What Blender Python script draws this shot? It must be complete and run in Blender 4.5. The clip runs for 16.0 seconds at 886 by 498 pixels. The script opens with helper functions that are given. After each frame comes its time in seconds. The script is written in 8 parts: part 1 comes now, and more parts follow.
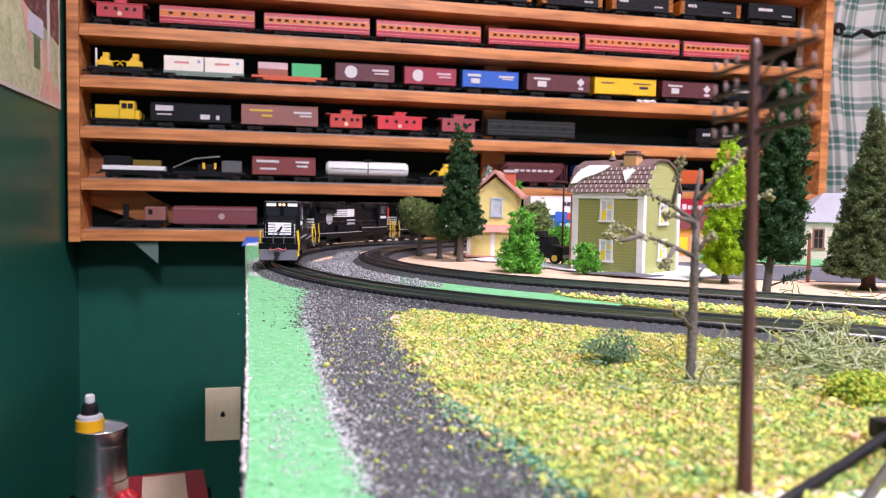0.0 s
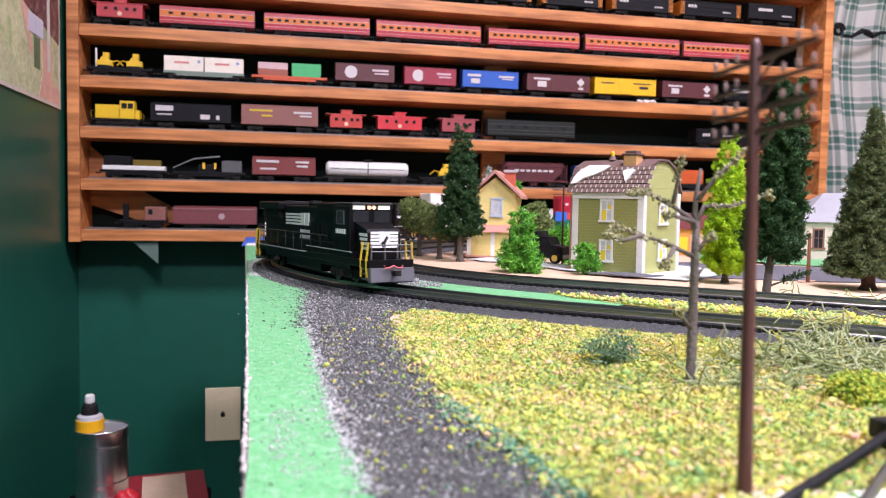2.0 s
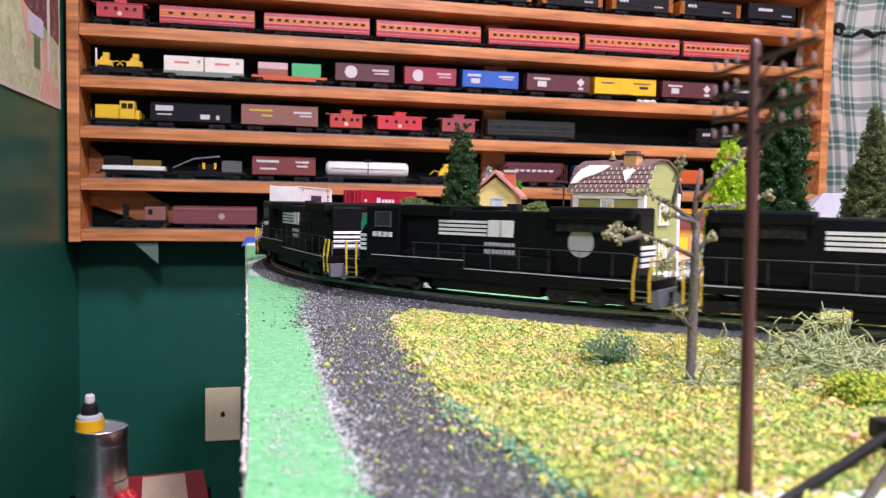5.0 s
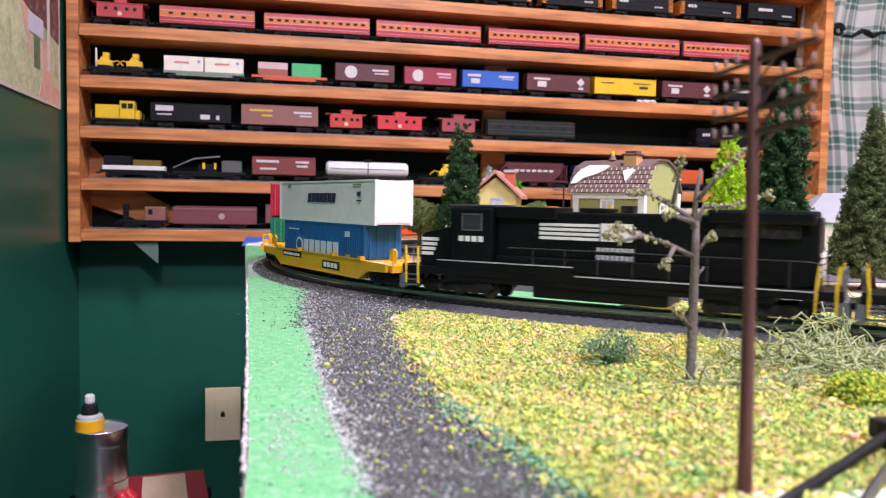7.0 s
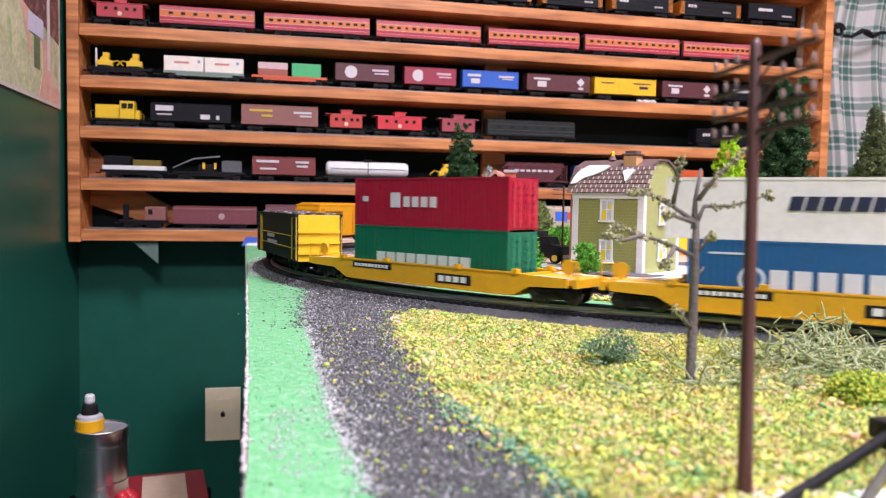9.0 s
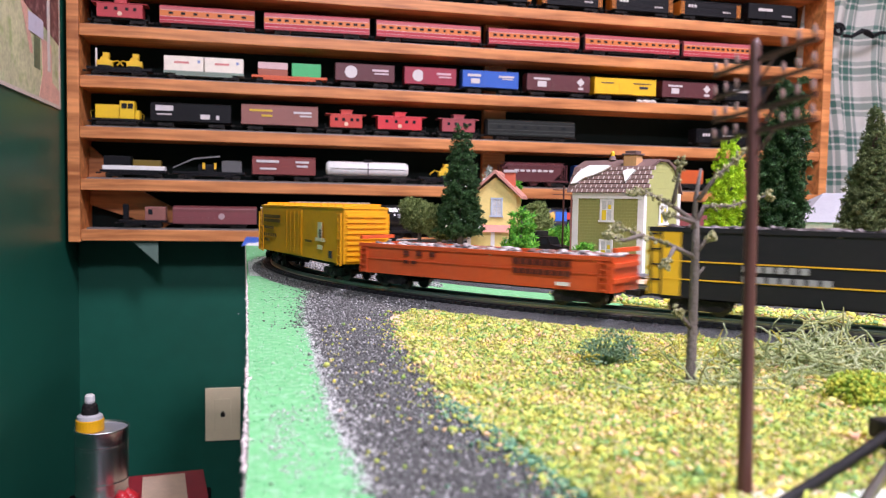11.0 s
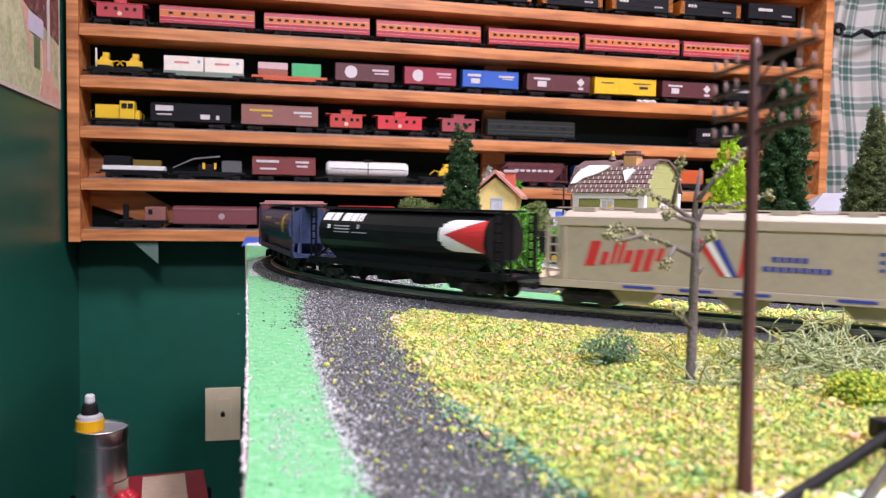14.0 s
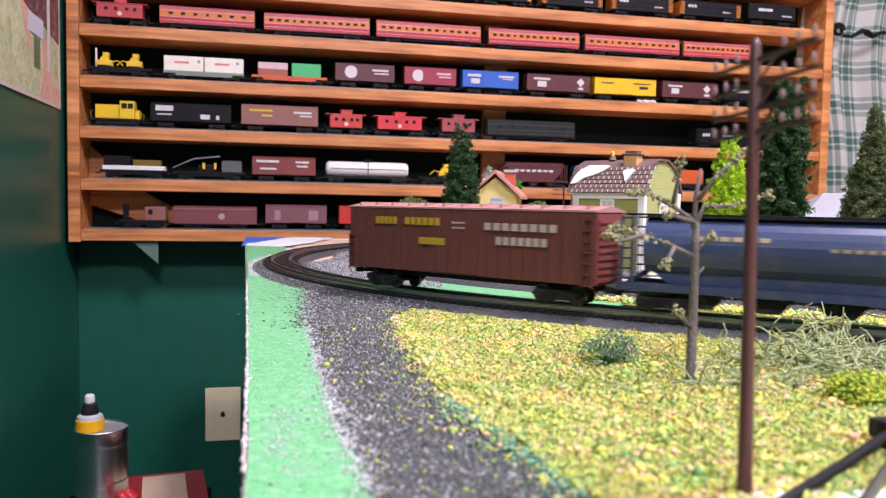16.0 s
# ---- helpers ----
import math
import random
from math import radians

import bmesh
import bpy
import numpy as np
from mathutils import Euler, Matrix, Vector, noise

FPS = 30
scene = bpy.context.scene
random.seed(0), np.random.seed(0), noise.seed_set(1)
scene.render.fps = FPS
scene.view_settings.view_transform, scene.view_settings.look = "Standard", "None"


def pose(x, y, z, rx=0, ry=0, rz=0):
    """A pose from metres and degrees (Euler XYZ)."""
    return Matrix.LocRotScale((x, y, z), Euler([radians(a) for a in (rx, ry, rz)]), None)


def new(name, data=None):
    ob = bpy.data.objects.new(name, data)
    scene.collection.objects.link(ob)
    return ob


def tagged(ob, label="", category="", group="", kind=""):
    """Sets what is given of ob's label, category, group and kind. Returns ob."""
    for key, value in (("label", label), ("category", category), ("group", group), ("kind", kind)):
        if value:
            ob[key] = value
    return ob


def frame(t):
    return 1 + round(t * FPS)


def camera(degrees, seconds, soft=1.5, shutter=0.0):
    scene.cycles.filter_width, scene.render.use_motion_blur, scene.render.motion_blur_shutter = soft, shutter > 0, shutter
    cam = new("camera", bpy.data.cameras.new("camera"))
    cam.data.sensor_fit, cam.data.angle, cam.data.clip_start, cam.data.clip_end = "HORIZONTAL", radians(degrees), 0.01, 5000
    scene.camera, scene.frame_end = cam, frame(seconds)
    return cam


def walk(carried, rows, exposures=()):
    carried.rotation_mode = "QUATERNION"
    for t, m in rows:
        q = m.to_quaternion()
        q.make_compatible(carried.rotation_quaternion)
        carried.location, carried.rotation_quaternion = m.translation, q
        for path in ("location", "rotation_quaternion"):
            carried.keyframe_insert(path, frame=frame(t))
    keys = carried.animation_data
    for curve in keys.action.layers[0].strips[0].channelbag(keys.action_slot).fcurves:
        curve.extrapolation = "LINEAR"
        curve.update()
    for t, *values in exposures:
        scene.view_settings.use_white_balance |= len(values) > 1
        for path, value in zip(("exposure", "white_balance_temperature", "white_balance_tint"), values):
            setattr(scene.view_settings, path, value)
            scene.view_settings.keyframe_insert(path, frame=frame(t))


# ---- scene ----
# ---- camera ----
TABLE = 0.80                 # top of the layout board above the floor
RAIL = TABLE + 0.011         # top of the rails
EYE = RAIL + 0.054
cam = camera(59.55, 16.0, soft=1.0, shutter=0.35)
EYE_POSE = pose(0, 0, EYE, 0, 0, -12.52) @ pose(0, 0, 0, 86.65, 0, 0) @ pose(0, 0, 0, 0, 0, 1.0)
walk(cam, [(0.0, EYE_POSE), (16.0, EYE_POSE)])
cam.data.dof.use_dof, cam.data.dof.focus_distance, cam.data.dof.aperture_fstop = True, 0.54, 20.0
scene.view_settings.exposure = 0.48

# ---- light: a closed room with ceiling panels ----
world = bpy.data.worlds.new("room_world")
scene.world = world
world.use_nodes = True
world.node_tree.nodes["Background"].inputs[0].default_value = (0.8, 0.85, 0.9, 1)
world.node_tree.nodes["Background"].inputs[1].default_value = 0.02
LAMPS = [(0.56, 0.05, 34.5), (-0.02, -1.30, 40.0), (1.90, 0.05, 19.0), (1.90, -1.40, 9.0)]
for lx, ly, power in LAMPS:
    lamp = bpy.data.lights.new("ceiling_lamp", "AREA")
    lamp.shape, lamp.size, lamp.size_y = "RECTANGLE", 0.30, 0.40
    lamp.energy, lamp.color = power, (0.985, 0.88, 1.11)
    new("ceiling_lamp", lamp).matrix_world = pose(lx, ly, 2.32)


# ---- materials ----
def mat(name, color, rough=0.5, metal=0.0, var=0.12, scale=60.0, bump=0.0, bscale=400.0, island=None, dirt=0.0, coat=0.0, dirt_color=(0.16, 0.13, 0.1)):
    """A painted or natural surface: broad and fine variation of colour, roughness and relief. island: colours of single pieces."""
    m = bpy.data.materials.new(name)
    m.use_nodes = True
    nt = m.node_tree
    b = nt.nodes["Principled BSDF"]
    b.inputs["Roughness"].default_value, b.inputs["Metallic"].default_value = rough, metal
    b.inputs["Coat Weight"].default_value = coat
    if max(color) < 0.03:
        b.inputs["Specular IOR Level"].default_value = 0.16
    tc = nt.nodes.new("ShaderNodeTexCoord")
    n1 = nt.nodes.new("ShaderNodeTexNoise")
    n1.inputs["Scale"].default_value, n1.inputs["Detail"].default_value = scale, 6
    n2 = nt.nodes.new("ShaderNodeTexNoise")
    n2.inputs["Scale"].default_value, n2.inputs["Detail"].default_value = scale * 9, 3
    for n in (n1, n2):
        nt.links.new(tc.outputs["Object"], n.inputs["Vector"])
    add = nt.nodes.new("ShaderNodeMath")
    add.operation = "ADD"
    nt.links.new(n1.outputs["Fac"], add.inputs[0])
    nt.links.new(n2.outputs["Fac"], add.inputs[1])
    rng = nt.nodes.new("ShaderNodeMapRange")
    rng.inputs["From Min"].default_value, rng.inputs["From Max"].default_value = 0.6, 1.4
    rng.inputs["To Min"].default_value, rng.inputs["To Max"].default_value = 1 - var, 1 + var
    nt.links.new(add.outputs[0], rng.inputs["Value"])
    mul = nt.nodes.new("ShaderNodeMix")
    mul.data_type, mul.blend_type = "RGBA", "MULTIPLY"
    mul.inputs[0].default_value = 1.0
    if island:
        geo = nt.nodes.new("ShaderNodeNewGeometry")
        ramp = nt.nodes.new("ShaderNodeValToRGB")
        ramp.color_ramp.interpolation = "CONSTANT"
        while len(ramp.color_ramp.elements) < len(island):
            ramp.color_ramp.elements.new(0.5)
        for i, c in enumerate(island):
            ramp.color_ramp.elements[i].position = i / len(island)
            ramp.color_ramp.elements[i].color = (*c, 1)
        nt.links.new(geo.outputs["Random Per Island"], ramp.inputs[0])
        nt.links.new(ramp.outputs[0], mul.inputs[6])
    else:
        mul.inputs[6].default_value = (*color, 1)
    nt.links.new(rng.outputs[0], mul.inputs[7])
    last = mul.outputs[2]
    if dirt:
        n3 = nt.nodes.new("ShaderNodeTexNoise")
        n3.inputs["Scale"].default_value, n3.inputs["Detail"].default_value = scale * 2.3, 8
        nt.links.new(tc.outputs["Object"], n3.inputs["Vector"])
        r3 = nt.nodes.new("ShaderNodeMapRange")
        r3.inputs["From Min"].default_value, r3.inputs["From Max"].default_value = 0.5, 0.75
        r3.inputs["To Max"].default_value = dirt
        nt.links.new(n3.outputs["Fac"], r3.inputs["Value"])
        mx = nt.nodes.new("ShaderNodeMix")
        mx.data_type = "RGBA"
        mx.inputs[7].default_value = (*dirt_color, 1)
        nt.links.new(r3.outputs[0], mx.inputs[0])
        nt.links.new(last, mx.inputs[6])
        last = mx.outputs[2]
    nt.links.new(last, b.inputs["Base Color"])
    if bump:
        bp = nt.nodes.new("ShaderNodeBump")
        bp.inputs["Strength"].default_value, bp.inputs["Distance"].default_value = bump, 0.002
        n4 = nt.nodes.new("ShaderNodeTexNoise")
        n4.inputs["Scale"].default_value, n4.inputs["Detail"].default_value = bscale, 4
        nt.links.new(tc.outputs["Object"], n4.inputs["Vector"])
        nt.links.new(n4.outputs["Fac"], bp.inputs["Height"])
        nt.links.new(bp.outputs[0], b.inputs["Normal"])
    return m


PAINTS = {}


def paint(r, g, b, rough=0.42, var=0.09, dirt=0.10):
    """Model paint in one colour, shared by all that wear it."""
    key = (r, g, b, rough)
    dirt = min(dirt, 0.02) if max(r, g, b) < 0.03 else dirt
    if key not in PAINTS:
        PAINTS[key] = mat("model_paint", (r, g, b), rough, 0, var, 45, 0.05, 900, dirt=dirt)
    return PAINTS[key]


def wood(name, light, dark):
    m = bpy.data.materials.new(name)
    m.use_nodes = True
    nt = m.node_tree
    b = nt.nodes["Principled BSDF"]
    b.inputs["Roughness"].default_value = 0.42
    tc = nt.nodes.new("ShaderNodeTexCoord")
    mp = nt.nodes.new("ShaderNodeMapping")
    mp.inputs["Scale"].default_value = (2.2, 30, 30)
    nt.links.new(tc.outputs["Object"], mp.inputs[0])
    n1 = nt.nodes.new("ShaderNodeTexNoise")
    n1.inputs["Scale"].default_value, n1.inputs["Detail"].default_value, n1.inputs["Distortion"].default_value = 2.2, 9, 0.8
    nt.links.new(mp.outputs[0], n1.inputs["Vector"])
    n2 = nt.nodes.new("ShaderNodeTexNoise")
    n2.inputs["Scale"].default_value, n2.inputs["Detail"].default_value = 7, 4
    nt.links.new(tc.outputs["Object"], n2.inputs["Vector"])
    ad = nt.nodes.new("ShaderNodeMath")
    ad.operation = "MULTIPLY_ADD"
    ad.inputs[1].default_value, ad.inputs[2].default_value = 0.55, 0.0
    nt.links.new(n2.outputs["Fac"], ad.inputs[0])
    ad2 = nt.nodes.new("ShaderNodeMath")
    ad2.operation = "ADD"
    nt.links.new(n1.outputs["Fac"], ad2.inputs[0])
    nt.links.new(ad.outputs[0], ad2.inputs[1])
    rp = nt.nodes.new("ShaderNodeValToRGB")
    rp.color_ramp.elements[0].position, rp.color_ramp.elements[0].color = 0.55, (*dark, 1)
    rp.color_ramp.elements[1].position, rp.color_ramp.elements[1].color = 0.95, (*light, 1)
    nt.links.new(ad2.outputs[0], rp.inputs[0])
    nt.links.new(rp.outputs[0], b.inputs["Base Color"])
    bp = nt.nodes.new("ShaderNodeBump")
    bp.inputs["Strength"].default_value, bp.inputs["Distance"].default_value = 0.15, 0.001
    nt.links.new(n1.outputs["Fac"], bp.inputs["Height"])
    nt.links.new(bp.outputs[0], b.inputs["Normal"])
    return m


def checked_cloth():
    """White cloth woven with crossing green stripes."""
    m = mat("checked_cloth", (0.88, 0.87, 0.82), 0.9, 0, 0.06, 30, 0.3, 900)
    nt = m.node_tree
    b = nt.nodes["Principled BSDF"]
    base = b.inputs["Base Color"].links[0].from_socket
    tc = nt.nodes.new("ShaderNodeUVMap")
    sep = nt.nodes.new("ShaderNodeSeparateXYZ")
    nt.links.new(tc.outputs[0], sep.inputs[0])
    facs = []
    for axis, n in ((0, 11.0), (1, 16.0)):
        k = nt.nodes.new("ShaderNodeMath")
        k.operation = "MULTIPLY"
        k.inputs[1].default_value = n
        nt.links.new(sep.outputs[axis], k.inputs[0])
        fr = nt.nodes.new("ShaderNodeMath")
        fr.operation = "FRACT"
        nt.links.new(k.outputs[0], fr.inputs[0])
        rp = nt.nodes.new("ShaderNodeValToRGB")
        rp.color_ramp.interpolation = "CONSTANT"
        rp.color_ramp.elements[0].color = (0, 0, 0, 1)
        rp.color_ramp.elements[1].position, rp.color_ramp.elements[1].color = 0.45, (0.45, 0.45, 0.45, 1)
        for p, v in ((0.58, 0.0), (0.64, 0.6), (0.82, 0.0), (0.88, 0.45)):
            e = rp.color_ramp.elements.new(p)
            e.color = (v, v, v, 1)
        nt.links.new(fr.outputs[0], rp.inputs[0])
        facs.append(rp.outputs[0])
    ad = nt.nodes.new("ShaderNodeMath")
    ad.operation, ad.use_clamp = "ADD", True
    nt.links.new(facs[0], ad.inputs[0])
    nt.links.new(facs[1], ad.inputs[1])
    mx = nt.nodes.new("ShaderNodeMix")
    mx.data_type = "RGBA"
    mx.inputs[7].default_value = (0.10, 0.24, 0.19, 1)
    nt.links.new(ad.outputs[0], mx.inputs[0])
    nt.links.new(base, mx.inputs[6])
    nt.links.new(mx.outputs[2], b.inputs["Base Color"])
    return m


def glow(name, color, strength):
    m = mat(name, color, 0.3)
    b = m.node_tree.nodes["Principled BSDF"]
    b.inputs["Emission Color"].default_value = (*color, 1)
    b.inputs["Emission Strength"].default_value = strength
    return m


PINE = wood("pine", (0.76, 0.315, 0.105), (0.30, 0.095, 0.026))
GREEN_WALL = mat("green_wall_paint", (0.0100, 0.092, 0.059), 0.36, 0, 0.12, 3, 0.12, 250)
# back board green taken down to near black: shade inside the bays, as colour
SHELF_BACK = mat("shaded_green_board", (0.0022, 0.0075, 0.006), 0.7, 0, 0.15, 6, 0.1, 200)
BLACK = paint(0.008, 0.008, 0.0095, 0.36, 0.2, 0.12)
DULL_BLACK = mat("dull_black_plastic", (0.012, 0.0115, 0.0115), 0.6, 0, 0.2, 120, 0.1, 900, dirt=0.25)
WHITE = paint(0.78, 0.77, 0.74)
STEEL = mat("wheel_steel", (0.30, 0.28, 0.26), 0.35, 0.9, 0.15, 200)
RAILMETAL = mat("rail_metal", (0.34, 0.34, 0.32), 0.30, 0.95, 0.12, 90)
YELLOW = paint(0.80, 0.47, 0.02)


def foam_turf(name, field, flowers):
    """Foam crumbs whose mix of colours changes from patch to patch."""
    m = mat(name, (0.5, 0.5, 0.1), 0.95, 0, 0.22, 900, island=field)
    nt = m.node_tree
    b = nt.nodes["Principled BSDF"]
    b.inputs["Specular IOR Level"].default_value = 0.15
    mul = b.inputs["Base Color"].links[0].from_node
    first = mul.inputs[6].links[0].from_socket
    geo = nt.nodes.new("ShaderNodeNewGeometry")
    ramp = nt.nodes.new("ShaderNodeValToRGB")
    ramp.color_ramp.interpolation = "CONSTANT"
    while len(ramp.color_ramp.elements) < len(flowers):
        ramp.color_ramp.elements.new(0.5)
    for i, c in enumerate(flowers):
        ramp.color_ramp.elements[i].position = i / len(flowers)
        ramp.color_ramp.elements[i].color = (*c, 1)
    nt.links.new(geo.outputs["Random Per Island"], ramp.inputs[0])
    tc = nt.nodes.new("ShaderNodeTexCoord")
    n = nt.nodes.new("ShaderNodeTexNoise")
    n.inputs["Scale"].default_value, n.inputs["Detail"].default_value = 75, 5
    nt.links.new(tc.outputs["Object"], n.inputs["Vector"])
    r = nt.nodes.new("ShaderNodeMapRange")
    r.inputs["From Min"].default_value, r.inputs["From Max"].default_value = 0.46, 0.62
    nt.links.new(n.outputs["Fac"], r.inputs["Value"])
    mx = nt.nodes.new("ShaderNodeMix")
    mx.data_type = "RGBA"
    nt.links.new(r.outputs[0], mx.inputs[0])
    nt.links.new(first, mx.inputs[6])
    nt.links.new(ramp.outputs[0], mx.inputs[7])
    nt.links.new(mx.outputs[2], mul.inputs[6])
    return m


TURF = foam_turf("flower_turf",
    [(0.25, 0.39, 0.10), (0.39, 0.49, 0.10), (0.56, 0.55, 0.11), (0.17, 0.31, 0.11), (0.43, 0.50, 0.11), (0.56, 0.54, 0.13), (0.29, 0.43, 0.13), (0.66, 0.43, 0.26)],
    [(0.66, 0.55, 0.08), (0.75, 0.48, 0.29), (0.59, 0.55, 0.12), (0.45, 0.49, 0.10), (0.75, 0.51, 0.32), (0.66, 0.57, 0.20), (0.32, 0.44, 0.12), (0.68, 0.39, 0.27), (0.62, 0.54, 0.08), (0.25, 0.39, 0.13)])
TEAL_CRUMB = mat("teal_crumbs", (0.1, 0.28, 0.17), 0.9, 0, 0.3, 300, island=[(0.10, 0.26, 0.15), (0.16, 0.34, 0.20), (0.07, 0.19, 0.11), (0.24, 0.40, 0.24)])
TURF_BASE = mat("turf_mat", (0.36, 0.39, 0.11), 0.95, 0, 0.4, 90, 0.6, 700)
GRAVEL = mat("ballast_gravel", (0.1, 0.1, 0.1), 0.75, 0, 0.15, 300, island=[
    (0.080, 0.082, 0.078), (0.135, 0.138, 0.128), (0.062, 0.064, 0.060), (0.215, 0.218, 0.208), (0.105, 0.108, 0.102), (0.42, 0.42, 0.41), (0.170, 0.174, 0.168), (0.074, 0.077, 0.074), (0.048, 0.050, 0.047), (0.115, 0.118, 0.110)])
PALE_GRAVEL = mat("pale_ballast_gravel", (0.2, 0.2, 0.2), 0.75, 0, 0.15, 300, island=[(0.20, 0.20, 0.195), (0.30, 0.30, 0.29), (0.14, 0.145, 0.14), (0.38, 0.38, 0.37), (0.24, 0.245, 0.24), (0.17, 0.175, 0.17)])
GRAVEL_BASE = mat("ballast_bed", (0.075, 0.077, 0.072), 0.9, 0, 0.5, 250, 0.8, 1500)
MINT = mat("mint_ground_paint", (0.118, 0.365, 0.145), 0.9, 0, 0.20, 150, 0.35, 1100, dirt=0.65, dirt_color=(0.38, 0.54, 0.40))
PEACH = mat("sand_ground_paint", (0.60, 0.43, 0.29), 0.85, 0, 0.15, 40, 0.3, 300)
SNOW = mat("white_plaster", (0.66, 0.68, 0.68), 0.8, 0, 0.12, 60, 0.5, 200)
ASPHALT = mat("model_asphalt", (0.11, 0.11, 0.125), 0.8, 0, 0.2, 80, 0.2, 900)
BLUEPAINT = mat("blue_board_paint", (0.03, 0.13, 0.55), 0.5, 0, 0.1, 20)
FOAM = mat("foam_board_edge", (0.66, 0.58, 0.55), 0.85, 0, 0.15, 70, 0.8, 250)
ROADBED = mat("grey_plastic_roadbed", (0.066, 0.068, 0.070), 0.40, 0, 0.25, 60, 1.0, 1100)
TIE = mat("black_plastic_tie", (0.016, 0.016, 0.018), 0.45, 0, 0.2, 100)
LEAF_DARK = mat("dark_fir_foliage", (0.02, 0.1, 0.04), 0.75, 0, 0.25, 300, island=[(0.012, 0.048, 0.010), (0.020, 0.076, 0.014), (0.040, 0.119, 0.024), (0.007, 0.030, 0.006), (0.022, 0.079, 0.013), (0.058, 0.144, 0.040)])
LEAF_LIME = mat("lime_foliage", (0.3, 0.6, 0.03), 0.75, 0, 0.25, 300, island=[(0.46, 0.72, 0.012), (0.60, 0.82, 0.020), (0.30, 0.56, 0.010), (0.54, 0.78, 0.015), (0.22, 0.45, 0.008)])
LEAF_BRIGHT = mat("bright_green_foliage", (0.1, 0.4, 0.05), 0.7, 0, 0.25, 300, island=[(0.08, 0.33, 0.02), (0.13, 0.43, 0.03), (0.05, 0.25, 0.015), (0.22, 0.50, 0.05), (0.09, 0.36, 0.02)])
LEAF_OLIVE = mat("olive_foliage", (0.14, 0.18, 0.05), 0.85, 0, 0.25, 300, island=[(0.13, 0.18, 0.045), (0.20, 0.26, 0.08), (0.08, 0.115, 0.025), (0.25, 0.31, 0.10)])
LEAF_GREY = mat("greyish_fir_foliage", (0.07, 0.11, 0.05), 0.85, 0, 0.25, 300, island=[(0.068, 0.104, 0.032), (0.108, 0.149, 0.050), (0.180, 0.221, 0.086), (0.041, 0.068, 0.020), (0.135, 0.171, 0.054)])
LICHEN = mat("grey_green_lichen", (0.30, 0.34, 0.20), 0.9, 0, 0.25, 200, 0.4, 900, island=[(0.27, 0.32, 0.14), (0.35, 0.39, 0.21), (0.20, 0.25, 0.10), (0.30, 0.31, 0.11)])
MOSS = mat("tree_moss", (0.26, 0.25, 0.12), 0.9, 0, 0.3, 300, 0.4, 900, island=[(0.26, 0.25, 0.12), (0.34, 0.32, 0.17), (0.19, 0.19, 0.09)])
BARK = mat("model_bark", (0.12, 0.10, 0.085), 0.75, 0, 0.3, 300, 0.5, 900)
BROWN_PLASTIC = mat("brown_plastic", (0.080, 0.028, 0.022), 0.42, 0, 0.12, 100)
GLASS_DARK = mat("dark_glazing", (0.02, 0.022, 0.025), 0.12)


# ---- mesh tools ----
def thing(name, label, category, m, group="", kind=""):
    ob = new(name)
    ob.empty_display_size = 0.02
    ob.matrix_world = m
    return tagged(ob, label, category, group, kind)


def finish(bm, name, material, smooth=False):
    me = bpy.data.meshes.new(name)
    bm.normal_update()
    bm.to_mesh(me)
    bm.free()
    me.materials.append(material)
    if smooth:
        me.polygons.foreach_set("use_smooth", [True] * len(me.polygons))
    return me


def part(name, bm, material, parent, label="", smooth=False, at=None):
    me = bm if isinstance(bm, bpy.types.Mesh) else finish(bm, name, material, smooth)
    ob = new(name, me)
    ob.parent = parent
    if at is not None:
        ob.matrix_local = at
    return tagged(ob, label)


def solid(name, bm, material, label, category, kind="", group="", smooth=False):
    ob = new(name, finish(bm, name, material, smooth))
    return tagged(ob, label, category, group, kind)


def B(*boxes, bevel=0.0):
    """Boxes (x0, x1, y0, y1, z0, z1) in one bmesh."""
    bm = bmesh.new()
    for b in boxes:
        box(bm, *b)
    if bevel:
        bmesh.ops.bevel(bm, geom=bm.edges[:], offset=bevel, segments=2, affect="EDGES", profile=0.6)
    return bm


def box(bm, x0, x1, y0, y1, z0, z1):
    vs = [bm.verts.new((x, y, z)) for x in (x0, x1) for y in (y0, y1) for z in (z0, z1)]
    for f in ((0, 1, 3, 2), (4, 6, 7, 5), (0, 4, 5, 1), (2, 3, 7, 6), (0, 2, 6, 4), (1, 5, 7, 3)):
        bm.faces.new([vs[i] for i in f])
    return bm


def prism(bm, profile, x0, x1, axis=0):
    """A closed outline (a, b) drawn out along an axis: 0 along x (y, z), 1 along y (x, z), 2 along z (x, y)."""
    def at(a, b, t):
        return ((t, a, b), (a, t, b), (a, b, t))[axis]
    r0 = [bm.verts.new(at(a, b, x0)) for a, b in profile]
    r1 = [bm.verts.new(at(a, b, x1)) for a, b in profile]
    n = len(profile)
    for i in range(n):
        bm.faces.new((r0[i], r0[(i + 1) % n], r1[(i + 1) % n], r1[i]))
    bm.faces.new(r0[::-1])
    bm.faces.new(r1)
    bmesh.ops.recalc_face_normals(bm, faces=bm.faces[:])
    return bm


